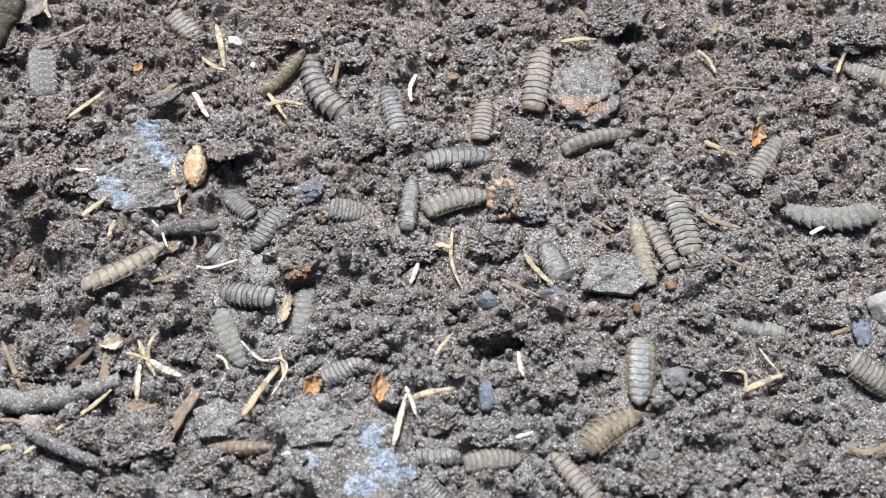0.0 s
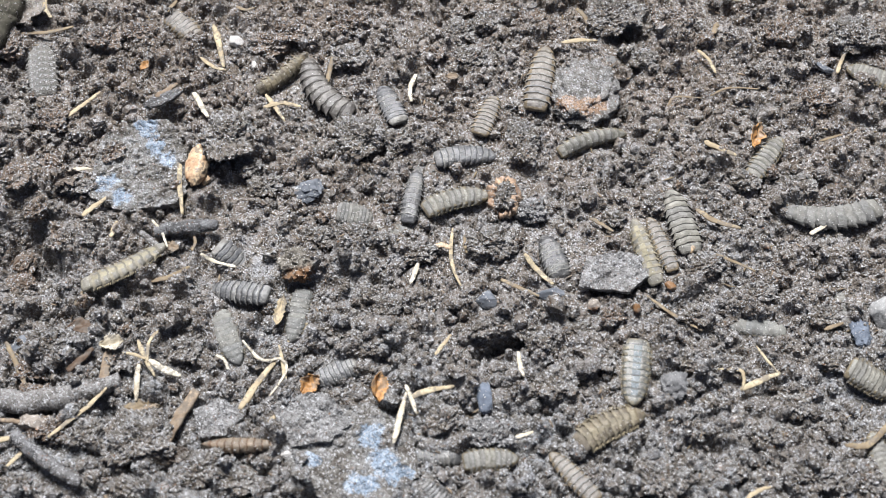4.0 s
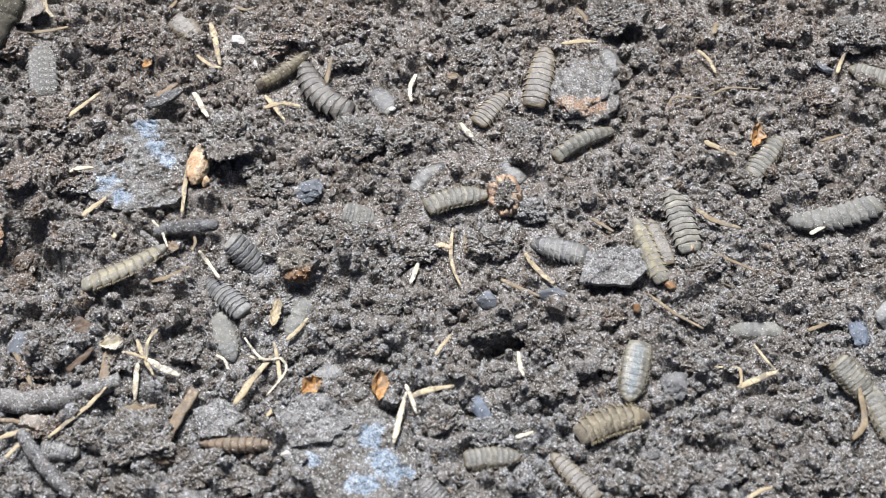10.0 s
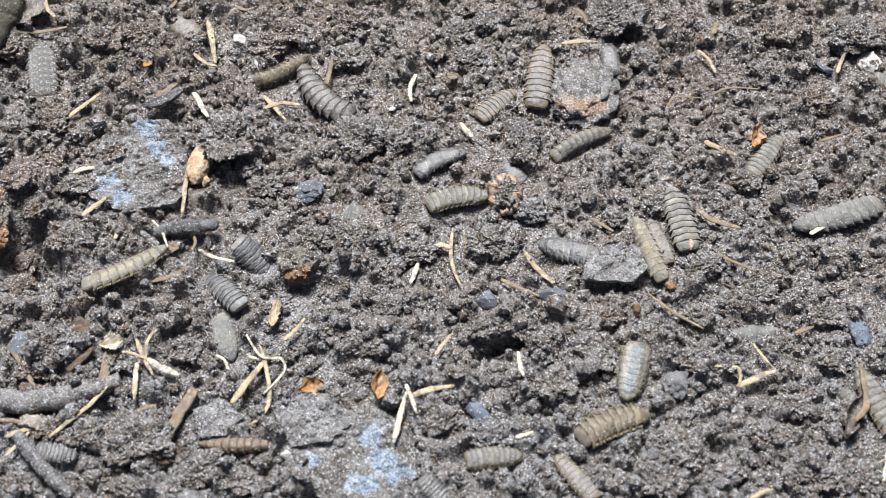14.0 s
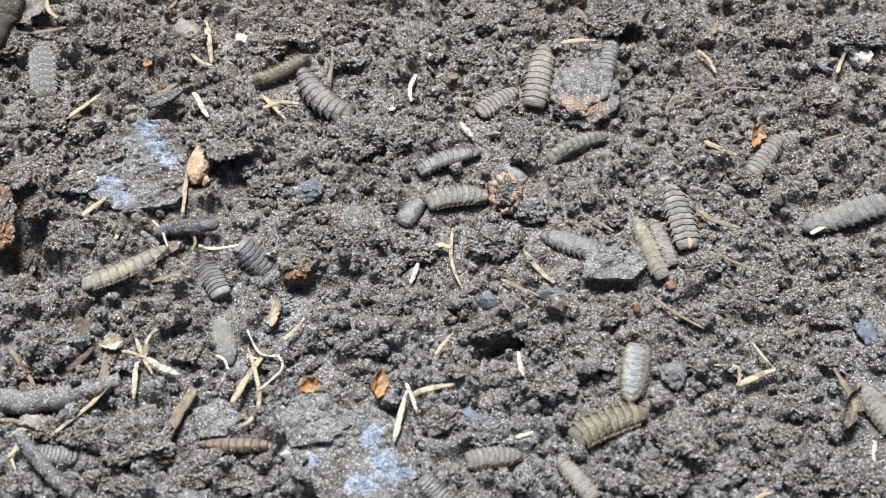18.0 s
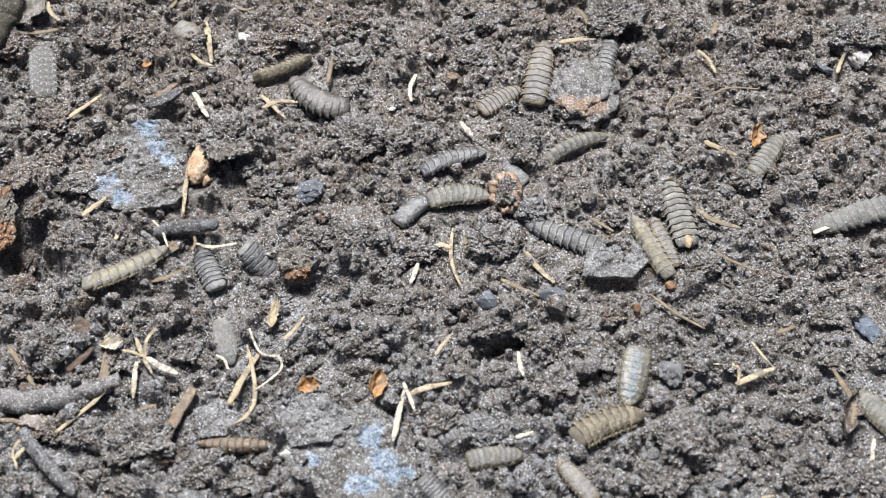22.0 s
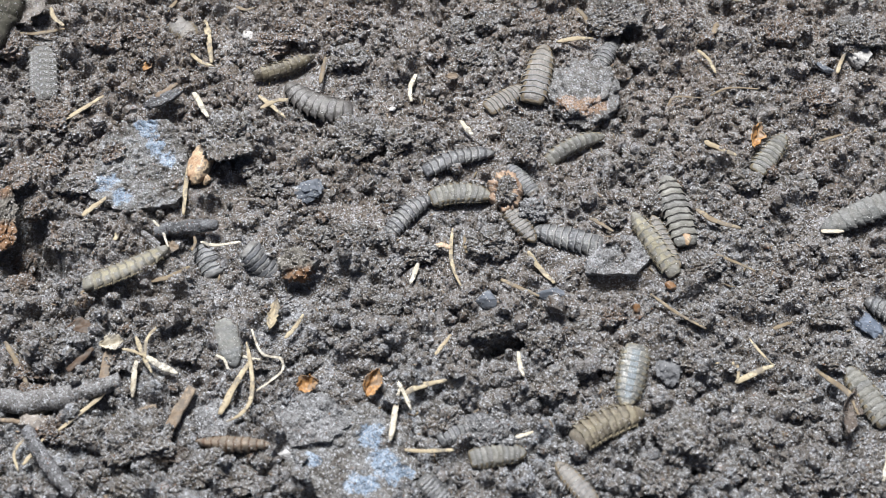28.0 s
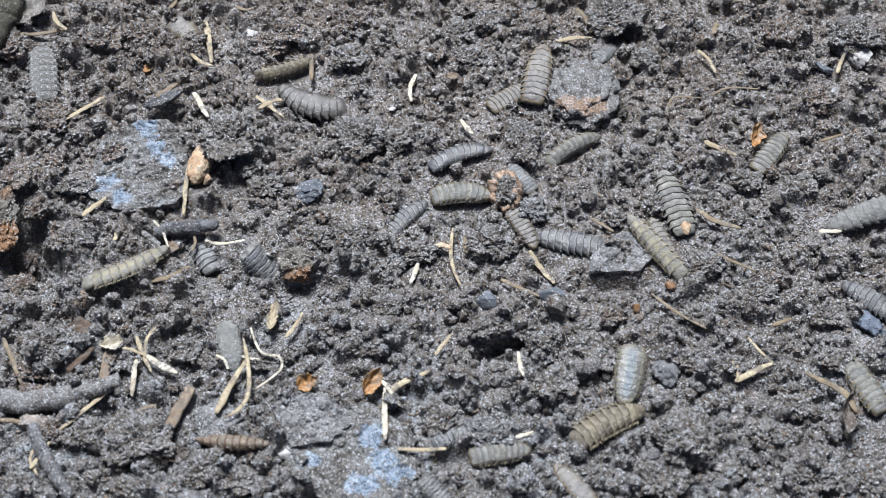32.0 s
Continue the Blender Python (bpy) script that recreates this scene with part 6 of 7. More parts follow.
clod("soil_lump", "crumbly clod of damp brown earth", "brownclod", 21.32, 61.59, (8.17, 5.72, 2.72), seed=90)
clod("soil_lump", "crumbly clod of damp brown earth", "brownclod", 55.38, 61.20, (9.30, 6.97, 3.32), seed=91)
clod("soil_lump", "crumbly clod of damp brown earth", "brownclod", 80.97, 58.00, (9.30, 6.42, 3.06), seed=92)
clod("soil_lump", "large crumbly clod pushed up by a burrowing larva", "clod", 49.75, -45.90, (11.80, 11.15, 7.08), seed=93, rows=[(0, -0.75, -3.60, 0, 8), (10, -0.66, -2.42, 0, 7), (14, -0.57, -1.22, 0, 3), (17, -0.04, -0.48, 0, 1), (19, 0.00, 0.00, 0, 0), (32, 0.04, 0.49, 6, 0)])
for k, (cx, cy, long, deep) in enumerate(((-96.0, 17.8, 7.5, 6.0), (-91.5, 10.9, 6.0, 5.0), (-95.0, -0.4, 7.0, 5.2), (-88.8, 21.2, 5.6, 4.8), (-84.6, 2.6, 5.2, 4.4), (-93.6, -7.2, 6.2, 4.8))):
    clod("soil_lump", "crumbly clod of rusty-brown rotten earth", "brownclod", cx, cy, (long, deep, 0.45 * deep), turn=40 * k, seed=300 + k)
stone("pale_stone", "pale tan rounded stone under twigs in the rubble", "stone", "ochre", -84.6, -41.6, (5.4, 4.2, 3.4), seed=320, facets=4, lumpy=0.2, sink=0.3)

# dry plant scraps, twigs and seeds
tuft("straw_sprig", "forked pale straw sprig", "straw", "pale", [
    ("stalk", "pale", 1.49, [(-54.80, 60.86), (-53.03, 54.17), (-51.69, 47.82)]),
    ("stalk", "pale", 0.95, [(-57.35, 50.96), (-54.41, 48.21), (-51.07, 46.80)])], seed=96, rows=[(0, 0.00, 0.00, 0, 0), (6, -0.54, 0.00, 2, 0), (12, -1.71, 1.04, 0, 0), (19, -3.09, 1.39, -2, 0), (32, -3.09, 1.39, -2, 0)])
scrap("straw", "bleached white straw chip", "straw", "white", 1.31, [(-58.27, 40.57), (-56.51, 37.29), (-54.37, 33.11)], seed=97)
scrap("straw", "tan straw sliver on the soil", "straw", "pale", 1.04, [(-87.58, 32.67), (-83.42, 36.62), (-79.16, 40.73)], seed=98, rows=[(0, 0.00, 0.00, 0, 0), (6, -1.01, -0.33, 2, 0), (32, -0.14, -0.96, -6, 0)])
tuft("straw_sprig", "crossed pale straw sprig", "straw", "pale", [
    ("stalk", "pale", 1.04, [(-41.07, 40.63), (-38.75, 37.17), (-36.18, 33.17)]),
    ("stalk", "pale", 1.17, [(-41.30, 36.55), (-37.51, 38.24), (-32.78, 37.67)])], seed=101, rows=[(0, 0.00, 0.00, 0, 0), (6, -0.48, -0.69, 0, 0), (12, -0.48, -0.69, 4, 0), (19, -0.76, -0.39, 8, 0), (28, -1.30, -0.11, 14, 0), (32, -1.81, -0.16, 16, 0)])
scrap("straw", "curved bleached straw on the soil", "straw", "white", 1.05, [(-6.40, 45.67), (-7.68, 41.52), (-7.36, 37.45)], seed=102)
scrap("leaf_sliver", "pale curled leaf sliver", "leaf", "pale", 1.25, [(27.82, 54.77), (32.18, 55.61), (36.82, 55.84)], seed=103, taper=0.9, rows=[(0, 0.00, 0.00, 0, 0), (12, 0.24, -0.66, -2, 0), (19, -0.29, -0.34, 0, 0), (32, -1.07, 0.31, 2, 0)])
scrap("stem", "bent brown stem on the soil", "stem", "tan", 1.10, [(32.30, 64.53), (34.12, 62.29), (35.55, 57.76)], seed=104)
scrap("straw", "pale curved straw on the soil", "straw", "pale", 0.94, [(60.39, 51.77), (62.60, 49.50), (64.08, 45.27)], seed=105)
scrap("fibre", "thin tan plant fibre", "fibre", "tan", 0.51, [(52.00, 36.26), (54.29, 38.73), (59.92, 38.01)], seed=106)
scrap("fibre", "thin tan plant fibre", "fibre", "tan", 0.54, [(62.09, 38.67), (66.87, 41.13), (73.86, 41.19)], seed=107)
scrap("straw", "pale dusty straw on the soil", "straw", "pale", 1.41, [(59.38, 25.23), (62.71, 24.06), (66.56, 22.45)], seed=108)
flake("leaf_scrap", "upright orange-brown leaf scrap", "leaf", "amber", 71.19, 27.34, (7.07, 3.53), turn=70, seed=109, lift=2.2, curl=0.8, tilt=(35, 0))
scrap("leaf_sliver", "small brown leaf sliver", "leaf", "tan", 1.38, [(64.64, 56.84), (65.39, 58.90), (66.04, 59.97)], seed=110)
scrap("straw", "pale sliver of straw", "straw", "pale", 0.82, [(47.93, 51.68), (48.56, 49.31), (48.92, 46.99)], seed=111)
tuft("grass_stem", "curved tan grass stem with a knot", "grass", "pale", [
    ("stalk", "pale", 0.87, [(2.14, 4.71), (1.74, -1.02), (2.23, -5.48), (3.93, -9.64)]),
    ("leaf", "seed", 1.25, [(-1.75, 0.11), (0.00, 0.40), (1.75, -0.46)])], seed=114)
scrap("fibre", "thin curled pale fibre", "fibre", "tan", 0.75, [(6.02, 4.22), (4.75, 1.65), (5.22, -1.76)], seed=115)
scrap("straw", "short white straw chip", "straw", "white", 1.09, [(-5.45, -4.24), (-6.17, -6.73), (-7.01, -9.07)], seed=116)
scrap("straw", "pale flattened straw on the soil", "straw", "pale", 1.24, [(17.86, -2.28), (20.31, -5.35), (23.83, -9.52)], seed=117, rows=[(0, 0.00, 0.00, 0, 0), (19, 0.29, 0.73, 0, 0), (32, 0.81, 1.05, -6, 0)])
scrap("straw", "thin tan straw on the soil", "straw", "tan", 0.98, [(12.54, -8.33), (16.65, -10.58), (20.76, -12.45)], seed=118)
scrap("straw", "pale brown straw lying by a seed", "straw", "pale", 1.13, [(-61.73, 22.36), (-60.62, 16.13), (-58.74, 8.73)], seed=119, rows=[(0, 0.00, 0.00, 0, 0), (3, 0.26, -0.00, 0, 0), (5.5, 2.01, 0.56, -16, 0), (32, 2.31, -0.01, -14, 0)])
stone("seed", "orange-tan dented seed husk", "seed", "ochre", -56.29, 20.72, (4.7, 9.6, 4.0), seed=120, rows=[(0, 0.00, 0.00, 0, 0), (6, 0.48, 0.55, -8, 0), (32, 0.98, 0.82, -12, 0)], mats=[PLANTS["seed"]], lumpy=0.09, sink=0.15, facets=3)
stone("seed", "small orange seed fragment", "seed", "ochre", -54.6, 17.3, (2.6, 3.4, 2.2), seed=121, rows=[(0, -0.91, 1.98, 0, 1.5), (5, 0.48, 0.57, 0, 0.5), (8, 0.51, -0.00, 0, 0), (32, 0.73, 0.57, 0, 0)], mats=[PLANTS["seed"]], sink=0.1)
tuft("straw_cluster", "star of tangled pale straws", "straw", "pale", [
    ("stalk", "pale", 1.06, [(-64.91, -22.73), (-63.15, -26.50), (-60.61, -30.79)]),
    ("stalk", "white", 1.53, [(-62.13, -27.23), (-58.87, -29.23), (-55.11, -30.85)]),
    ("stalk", "pale", 0.71, [(-60.55, -20.40), (-62.46, -23.45), (-62.32, -27.75)]),
    ("stalk", "white", 1.18, [(-64.15, -28.31), (-64.07, -32.43), (-63.96, -36.37)]),
    ("stalk", "pale", 0.71, [(-67.68, -25.88), (-65.05, -26.30), (-62.84, -27.25)])], seed=124, lift=1.2, rows=[(0, 0.24, 0.01, 0, 0), (12, -0.26, 0.25, 0, 0), (32, -0.56, 1.00, -2, 0)])
scrap("straw", "long two-toned straw on the soil", "straw", "pale", 1.0, [(-80.5, -45.2), (-76.0, -40.8), (-73.1, -37.3), (-70.0, -34.0)], seed=125, lift=2.4, rows=[(0, 0.5, 0.3, -6, 0.6), (6, 0, 0, 0, 0), (25, 1.2, 1.2, 0, 0), (32, 2.0, 2.0, 0, 0)])
scrap("straw", "tan straw sliver standing in the soil", "straw", "tan", 1.08, [(-93.23, -23.00), (-90.62, -27.69), (-87.66, -33.54)], seed=126, rows=[(0, -0.48, 0.00, 0, 0), (12, 1.72, -0.28, 6, 0), (19, 1.75, -0.52, 10, 0), (32, -0.33, 0.75, 0, 0)])
scrap("straw", "flat pale straw blade among thin roots", "straw", "pale", 1.45, [(-42.6, -37.7), (-39.6, -32.5), (-35.8, -26.7)], seed=129, lift=1.9, rows=[(0, 1.20, -2.15, 1, 0), (7, 0.00, 0.00, 0, 0), (13, -0.90, 0.30, -2, 0), (20, -1.90, 0.75, 6, 0), (30, -4.65, -1.90, 8, 0), (32, -4.95, -1.40, 8, 0)])
scrap("straw", "long bent straw with a thin curled end", "straw", "pale", 0.95, [(-41.9, -23.2), (-40.3, -30.2), (-40.1, -35.9), (-42.0, -39.3), (-44.7, -40.9)], seed=330, lift=2.3, taper=0.7, rows=[(0, 7.2, -1.5, 0, 0.4), (10, 6.0, 0.0, 0, 0.2), (17, 2.2, -1.6, 6, 0), (23, 0.8, -0.8, 2, 0), (30, 0.0, 0.0, 0, 0), (32, -0.4, 0.5, 0, 0)])
scrap("root", "thin white curling root fibre", "root", "white", 0.55, [(-40.6, -20.7), (-38.5, -25.7), (-36.2, -26.9), (-34.2, -27.2), (-33.6, -29.7), (-35.9, -32.3), (-38.8, -34.7)], seed=331, lift=2.6, taper=0.3, count=30, rows=[(0, 0.5, -0.8, 22, 0), (13, 0.3, -0.5, 12, 0), (20, -0.4, 0.3, 3, 0), (30, 0.0, 0.0, 0, 0), (32, -0.3, 0.4, 0, 0)])
scrap("root", "short hooked white root fibre", "root", "white", 0.6, [(-47.8, -26.6), (-46.0, -27.6), (-45.0, -29.8)], seed=332, lift=2.0, taper=0.3)
scrap("straw", "short pale straw bit", "straw", "white", 0.63, [(-40.22, -26.19), (-37.58, -26.85), (-35.46, -26.50)], seed=130, rows=[(0, 0.00, 0.00, 0, 0), (32, -2.36, -0.10, 0, 0)])
tuft("straw_sprig", "three-armed bleached straw sprig", "straw", "pale", [
    ("stalk", "white", 1.17, [(-10.01, -46.49), (-8.90, -41.0), (-7.60, -35.2)]),
    ("arm", "pale", 1.29, [(-6.80, -36.49), (-3.29, -34.94), (2.35, -33.91)]),
    ("arm", "white", 0.94, [(-7.78, -33.61), (-6.80, -35.96), (-5.35, -40.37)])], seed=133, lift=2.4, rows=[(0, 0.01, -0.52, 0, 0), (6, 0.00, 0.00, 0, 0), (12, 0.00, 0.00, 0, 0), (19, 0.1, 0.4, 0, 0), (23, -0.6, 0.5, 2, 0), (25, -0.9, 0.6, 2, 0), (28, -1.3, 0.8, 4, 0), (30, -1.9, 0.9, 6, 0), (32, -4.0, 1.5, 14, 0)])
flake("husk_flake", "curled orange husk with a pale rim", "husk", "amber", -13.66, -34.10, (6.6, 3.7), turn=85, seed=134, lift=1.8, curl=1.0, tilt=(30, 0), rows=[(0, 0.00, 0.00, 0, 0), (19, -0.03, 1.04, -8, 0), (28, -1.46, 1.35, -20, 0), (32, -1.47, 1.61, -26, 0)])
flake("husk_flake", "broken amber husk on the soil", "husk", "amber", -27.50, -32.76, (5.3, 3.6), turn=50, seed=135, lift=1.4, curl=0.9, tilt=(20, 0), rows=[(0, 0.00, 0.00, 0, 0), (6, -0.73, 0.28, 0, 0), (12, 0.00, 0.00, -20, 0), (19, -0.48, 0.01, -35, 0), (32, -1.46, 0.55, -20, 0)])
flake("husk_flake", "pale tan husk chip", "husk", "pale", -35.49, -16.16, (7.34, 2.20), turn=80, seed=136, lift=1.2, curl=0.5, rows=[(0, 1.65, 1.30, 0, 0.5), (3, 0.71, 0.52, 0, 0), (12, -0.49, 0.01, 0, 0), (32, -0.94, -0.78, 0, 0)])
scrap("straw", "short pale straw bit", "straw", "pale", 0.96, [(-33.99, -22.39), (-31.90, -20.61), (-29.60, -17.56)], seed=137, rows=[(0, 0.71, 0.51, 0, 2), (9, 0.71, 0.51, 0, 1), (12, 0.00, 0.00, 0, 0), (32, -0.04, 1.02, 10, 0)])
tuft("straw_sprig", "bent tan straw with thin pale side shoots", "straw", "pale", [
    ("stalk", "pale", 1.39, [(61.78, -33.95), (65.75, -32.17), (70.14, -30.67)]),
    ("shoot", "pale", 0.70, [(57.39, -29.57), (61.85, -29.87), (62.64, -31.82), (61.98, -34.22)]),
    ("shoot", "pale", 0.58, [(65.92, -24.56), (67.66, -27.78), (69.68, -30.65)])], seed=140, lift=1.2, rows=[(0, 0.66, -0.50, 0, 0), (6, 0.00, 0.00, 0, 0), (19, -0.62, 0.79, 0, 0), (32, -0.98, 1.83, 4, 0)])
scrap("stem", "curved tan stem near the edge", "stem", "tan", 1.31, [(82.02, -46.86), (86.82, -44.76), (90.80, -37.32)], seed=141, lift=2.0, rows=[(0, 0.68, -3.61, -40, 0), (3, 0.86, -2.39, -30, 0), (6, 0.00, 0.00, 0, 0), (8, 0.54, 0.49, 0, 0), (10, -1.32, 2.84, 30, 0), (12, -1.06, 7.16, 34, 0), (14, -0.40, 6.69, 30, 0), (17, -3.34, 5.91, 50, 0), (23, -3.58, 5.90, 55, 0), (28, -4.39, 7.10, 80, 0), (32, -5.79, 7.33, 90, 0)])
flake("leaf_scrap", "crumpled dull brown leaf scrap", "leaf", "dustyleaf", 83.21, -40.12, (10.05, 3.59), turn=65, seed=142, lift=1.8, curl=1.6, tilt=(20, 0), rows=[(0, 5.81, -1.06, 0, 6), (10, 2.39, 0.07, 0, 4), (14, 0.72, 0.02, 0, 1.5), (17, 0.14, 1.21, 0, 0), (23, -0.24, -0.01, 6, 0), (32, -0.48, -0.01, 10, 0)])
scrap("stick", "thin tan stick on the soil", "stick", "tan", 0.72, [(44.08, -12.37), (49.11, -16.63), (55.40, -20.39)], seed=143, taper=0.4, rows=[(0, 0.00, 0.00, 0, 3), (4, 0.00, 0.00, 0, 1), (5.5, 0.00, 0.00, 0, 0), (32, 0.74, 0.02, 0, 0)])
scrap("stick", "thin stick with a pale end", "stick", "tan", 0.75, [(59.38, -3.24), (63.42, -5.08), (67.72, -7.07)], seed=144, taper=0.5)
scrap("twig", "dark dusty twig stub", "twig", "darktwig", 3.31, [(-64.00, 3.55), (-57.59, 4.83), (-50.04, 5.37)], seed=145, flat=0.9, taper=0.35, lift=2.2, ragged=0.12, count=40)
scrap("twig", "grey twig lying on rubble", "twig", "slatetwig", 2.9, [(-86.6, -43.9), (-80.7, -50.8), (-74.0, -56.7)], seed=146, flat=0.9, taper=0.3, lift=1.9, ragged=0.09, count=40, rows=[(0, 2.50, 3.70, 22, 0), (1, 1.50, 2.40, 18, 0), (3, -0.15, 1.10, 13, 0), (7, 0.10, 0.80, 6, 0), (10, -0.15, -0.10, -2, 0), (13, -0.45, -0.40, 1, 0), (20, 0.00, 0.00, 0, 0), (25, 0.70, 0.50, -2, 0), (30, 0.40, 0.30, -8, 0), (32, 0.85, 0.50, -11, 0)])
scrap("root", "thick dusty grey root running out of the soil", "root", "greytwig", 5.0, [(-99.26, -35.47), (-89.90, -36.46), (-78.12, -35.64), (-67.61, -31.42)], seed=147, flat=0.85, lift=0.9, ragged=0.12, count=60)
scrap("stick", "brown splintered stick on the soil", "stick", "bark", 2.4, [(-57.01, -45.63), (-54.49, -40.22), (-51.19, -34.34)], seed=148, flat=0.42, taper=0.15, lift=1.4, ragged=0.03, count=36, rows=[(0, 0.00, 0.00, 0, 0), (32, -0.77, 0.75, 4, 0)])
scrap("bark_strip", "brown strip of bark", "bark", "bark", 2.09, [(-71.18, -32.61), (-70.93, -28.75), (-70.64, -24.89)], seed=149, flat=0.4, taper=0.4)
scrap("bark_strip", "reddish-brown bark sliver on the soil", "bark", "rust", 1.63, [(-78.81, -29.89), (-76.82, -28.20), (-73.87, -24.87)], seed=150, flat=0.4, taper=0.5)
scrap("bark_strip", "dark grey shard of bark", "bark", "darktwig", 2.64, [(-69.36, 36.33), (-65.31, 38.15), (-61.03, 40.59)], seed=151, flat=0.35, taper=0.6, lift=1.9)
scrap("bark_strip", "brown sliver of bark", "bark", "bark", 1.59, [(-66.93, 38.72), (-64.71, 40.30), (-62.29, 42.59)], seed=152, flat=0.4, taper=0.6, lift=1.8)
scrap("straw", "pale flake of straw", "straw", "pale", 1.22, [(-80.52, 7.71), (-78.47, 9.72), (-75.48, 12.34)], seed=153)
scrap("straw", "pale leaf sliver on the soil", "straw", "white", 1.10, [(-85.48, 17.93), (-83.09, 19.17), (-79.70, 19.79)], seed=154, taper=0.9, rows=[(0, 0.00, 0.00, 0, 0), (12, 0.91, 0.92, 0, 0.4), (17, 1.63, 1.24, 0, 2), (32, 1.63, 1.24, 0, 2.4)])
scrap("straw", "yellowish straw bit on the soil", "straw", "pale", 1.08, [(-73.97, 2.75), (-73.69, 4.74), (-73.16, 6.74)], seed=155, rows=[(0, 0.00, 0.00, 0, 0), (19, 1.56, -0.77, 0, 0), (32, 1.35, -1.06, 0, 0)])
scrap("fibre", "thin tan fibres on the soil", "fibre", "tan", 1.0, [(-101.5, 57.6), (-95.3, 57.8), (-89.5, 59.3)], lift=1.8, seed=156, rows=[(0, 4.22, -1.27, 20, 0), (6, 0.00, 0.00, 0, 0), (32, -1.25, -0.70, 0, 0)])
scrap("petal", "thin curved white sliver", "straw", "pale", 1.1, [(-95.8, 66.8), (-95.6, 63.4), (-93.8, 60.1)], lift=4.2, seed=157, rows=[(0, 0.00, 0.00, 0, 0), (12, 0.27, 0.01, 10, 0), (32, 3.37, -4.25, 20, 0)])
scrap("straw", "pale bleached straw beside a larva", "straw", "white", 0.86, [(-53.76, -1.17), (-51.65, -3.25), (-48.49, -8.62)], seed=158, lift=3.2, rows=[(0, 1.26, -0.00, 60, 0.6), (3, 2.62, 0.82, 50, 0), (5.5, 0.00, 0.00, 0, 0), (8, -0.48, 0.38, 8, 0), (10, 0.00, 0.00, 0, 0), (17, 1.87, 3.02, 50, 0), (21, 1.33, 3.57, 50, 0), (32, 3.32, 4.07, 50, 0)])
scrap("hair_stalk", "curved white stalk on a pupa", "stalk", "white", 0.62, [(-64.54, 6.07), (-62.31, 3.35), (-60.58, -0.57)], seed=159, lift=3.2, rows=[(0, 0.00, 0.00, 0, 0), (32, 0.25, 0.01, 0, 0)])
scrap("stem", "small grey stem by a pupa", "stem", "greytwig", 1.35, [(-67.16, 3.55), (-65.05, 1.99), (-62.93, 0.39)], seed=160, lift=2.4, rows=[(0, 0.00, 0.00, 0, 0), (32, 0.49, 0.03, 0, 0)])
scrap("stick", "thin brown splinter on the soil", "stick", "tan", 1.00, [(-63.75, -8.08), (-59.83, -7.13), (-55.85, -4.02)], seed=161)
scrap("straw", "tan straw stub below a pupa", "straw", "tan", 1.44, [(-79.34, -14.21), (-77.93, -11.77), (-76.52, -9.31)], seed=162)
flake("leaf_scrap", "dusty grey curled leaf beside a stained slab", "leaf", "dustyleaf", -85.0, 16.6, (6.8, 3.4), turn=28, seed=310, lift=1.6, curl=0.9, tilt=(18, 0), rows=[(0, 0, 0, 0, 0), (9, 0.4, 0, 0, 0), (12, 0.6, -0.4, 5, 2.5), (15, 0.6, -0.4, 5, 6), (32, 0.6, -0.4, 5, 6)])
flake("leaf_scrap", "dark brown leaf scrap", "leaf", "rust", -76.55, -19.65, (7.71, 3.37), turn=5, seed=163, lift=1.0, curl=0.3)
flake("leaf_scrap", "tan straw leaf near rubble", "leaf", "tan", -62.72, -37.30, (8.09, 2.45), turn=2, seed=164, lift=1.2, curl=0.4, rows=[(0, 0.00, 0.00, 0, 0), (9, -0.46, -0.43, 0, 0), (14, -2.32, -1.10, -5, 2), (32, -2.32, -1.10, -5, 3)])
scrap("straw", "pale straw on the slab's edge", "straw", "pale", 0.91, [(-8.27, -47.63), (-3.90, -47.92), (1.61, -47.36)], seed=165, lift=1.4, rows=[(0, 2.31, -3.55, 0, 6), (20, 2.31, -2.71, -20, 5), (23, 2.30, -1.57, -25, 1), (25, 1.15, -0.85, -20, 0), (28, 0.46, 0.01, 0, 0), (32, -0.92, 0.24, 0, 0)])
scrap("straw", "white straw chip beside a burrow", "straw", "white", 0.94, [(15.91, -25.37), (16.27, -29.23), (17.04, -31.26)], seed=166)
scrap("straw", "pale straw chip on the soil", "straw", "white", 0.81, [(14.84, -44.52), (16.48, -44.04), (18.59, -43.34)], seed=167)
scrap("straw", "tan straw sliver on the soil", "straw", "pale", 0.84, [(-1.67, -26.10), (0.00, -23.75), (1.69, -21.38)], seed=168)
scrap("straw", "short tan stub by a larva", "straw", "tan", 1.08, [(-27.51, 43.09), (-26.97, 46.79), (-26.54, 50.14)], seed=169, lift=1.4, rows=[(0, 1.88, -0.06, 0, 0), (6, 0.00, 0.00, 0, 0), (14, 0.28, -0.32, 0, 0), (17, 0.54, -0.02, 0, 0), (28, -1.34, 0.03, 0, 0), (32, -4.06, 0.95, 10, 0)])
scrap("straw", "white straw under a bent larva", "straw", "white", 1.02, [(80.81, 2.42), (83.00, 3.65), (85.24, 5.15)], seed=170, lift=1.8, rows=[(0, 0.00, 0.00, 0, 0), (14, 0.00, 0.00, 0, 0), (23, 1.29, 0.05, -10, 0), (28, 3.02, -0.44, -30, 0), (32, 2.50, -0.46, -30, 0)])
scrap("straw", "pale straw over the edge", "straw", "pale", 0.94, [(92.84, 45.91), (93.95, 48.41), (95.37, 51.48)], seed=171, lift=1.2)
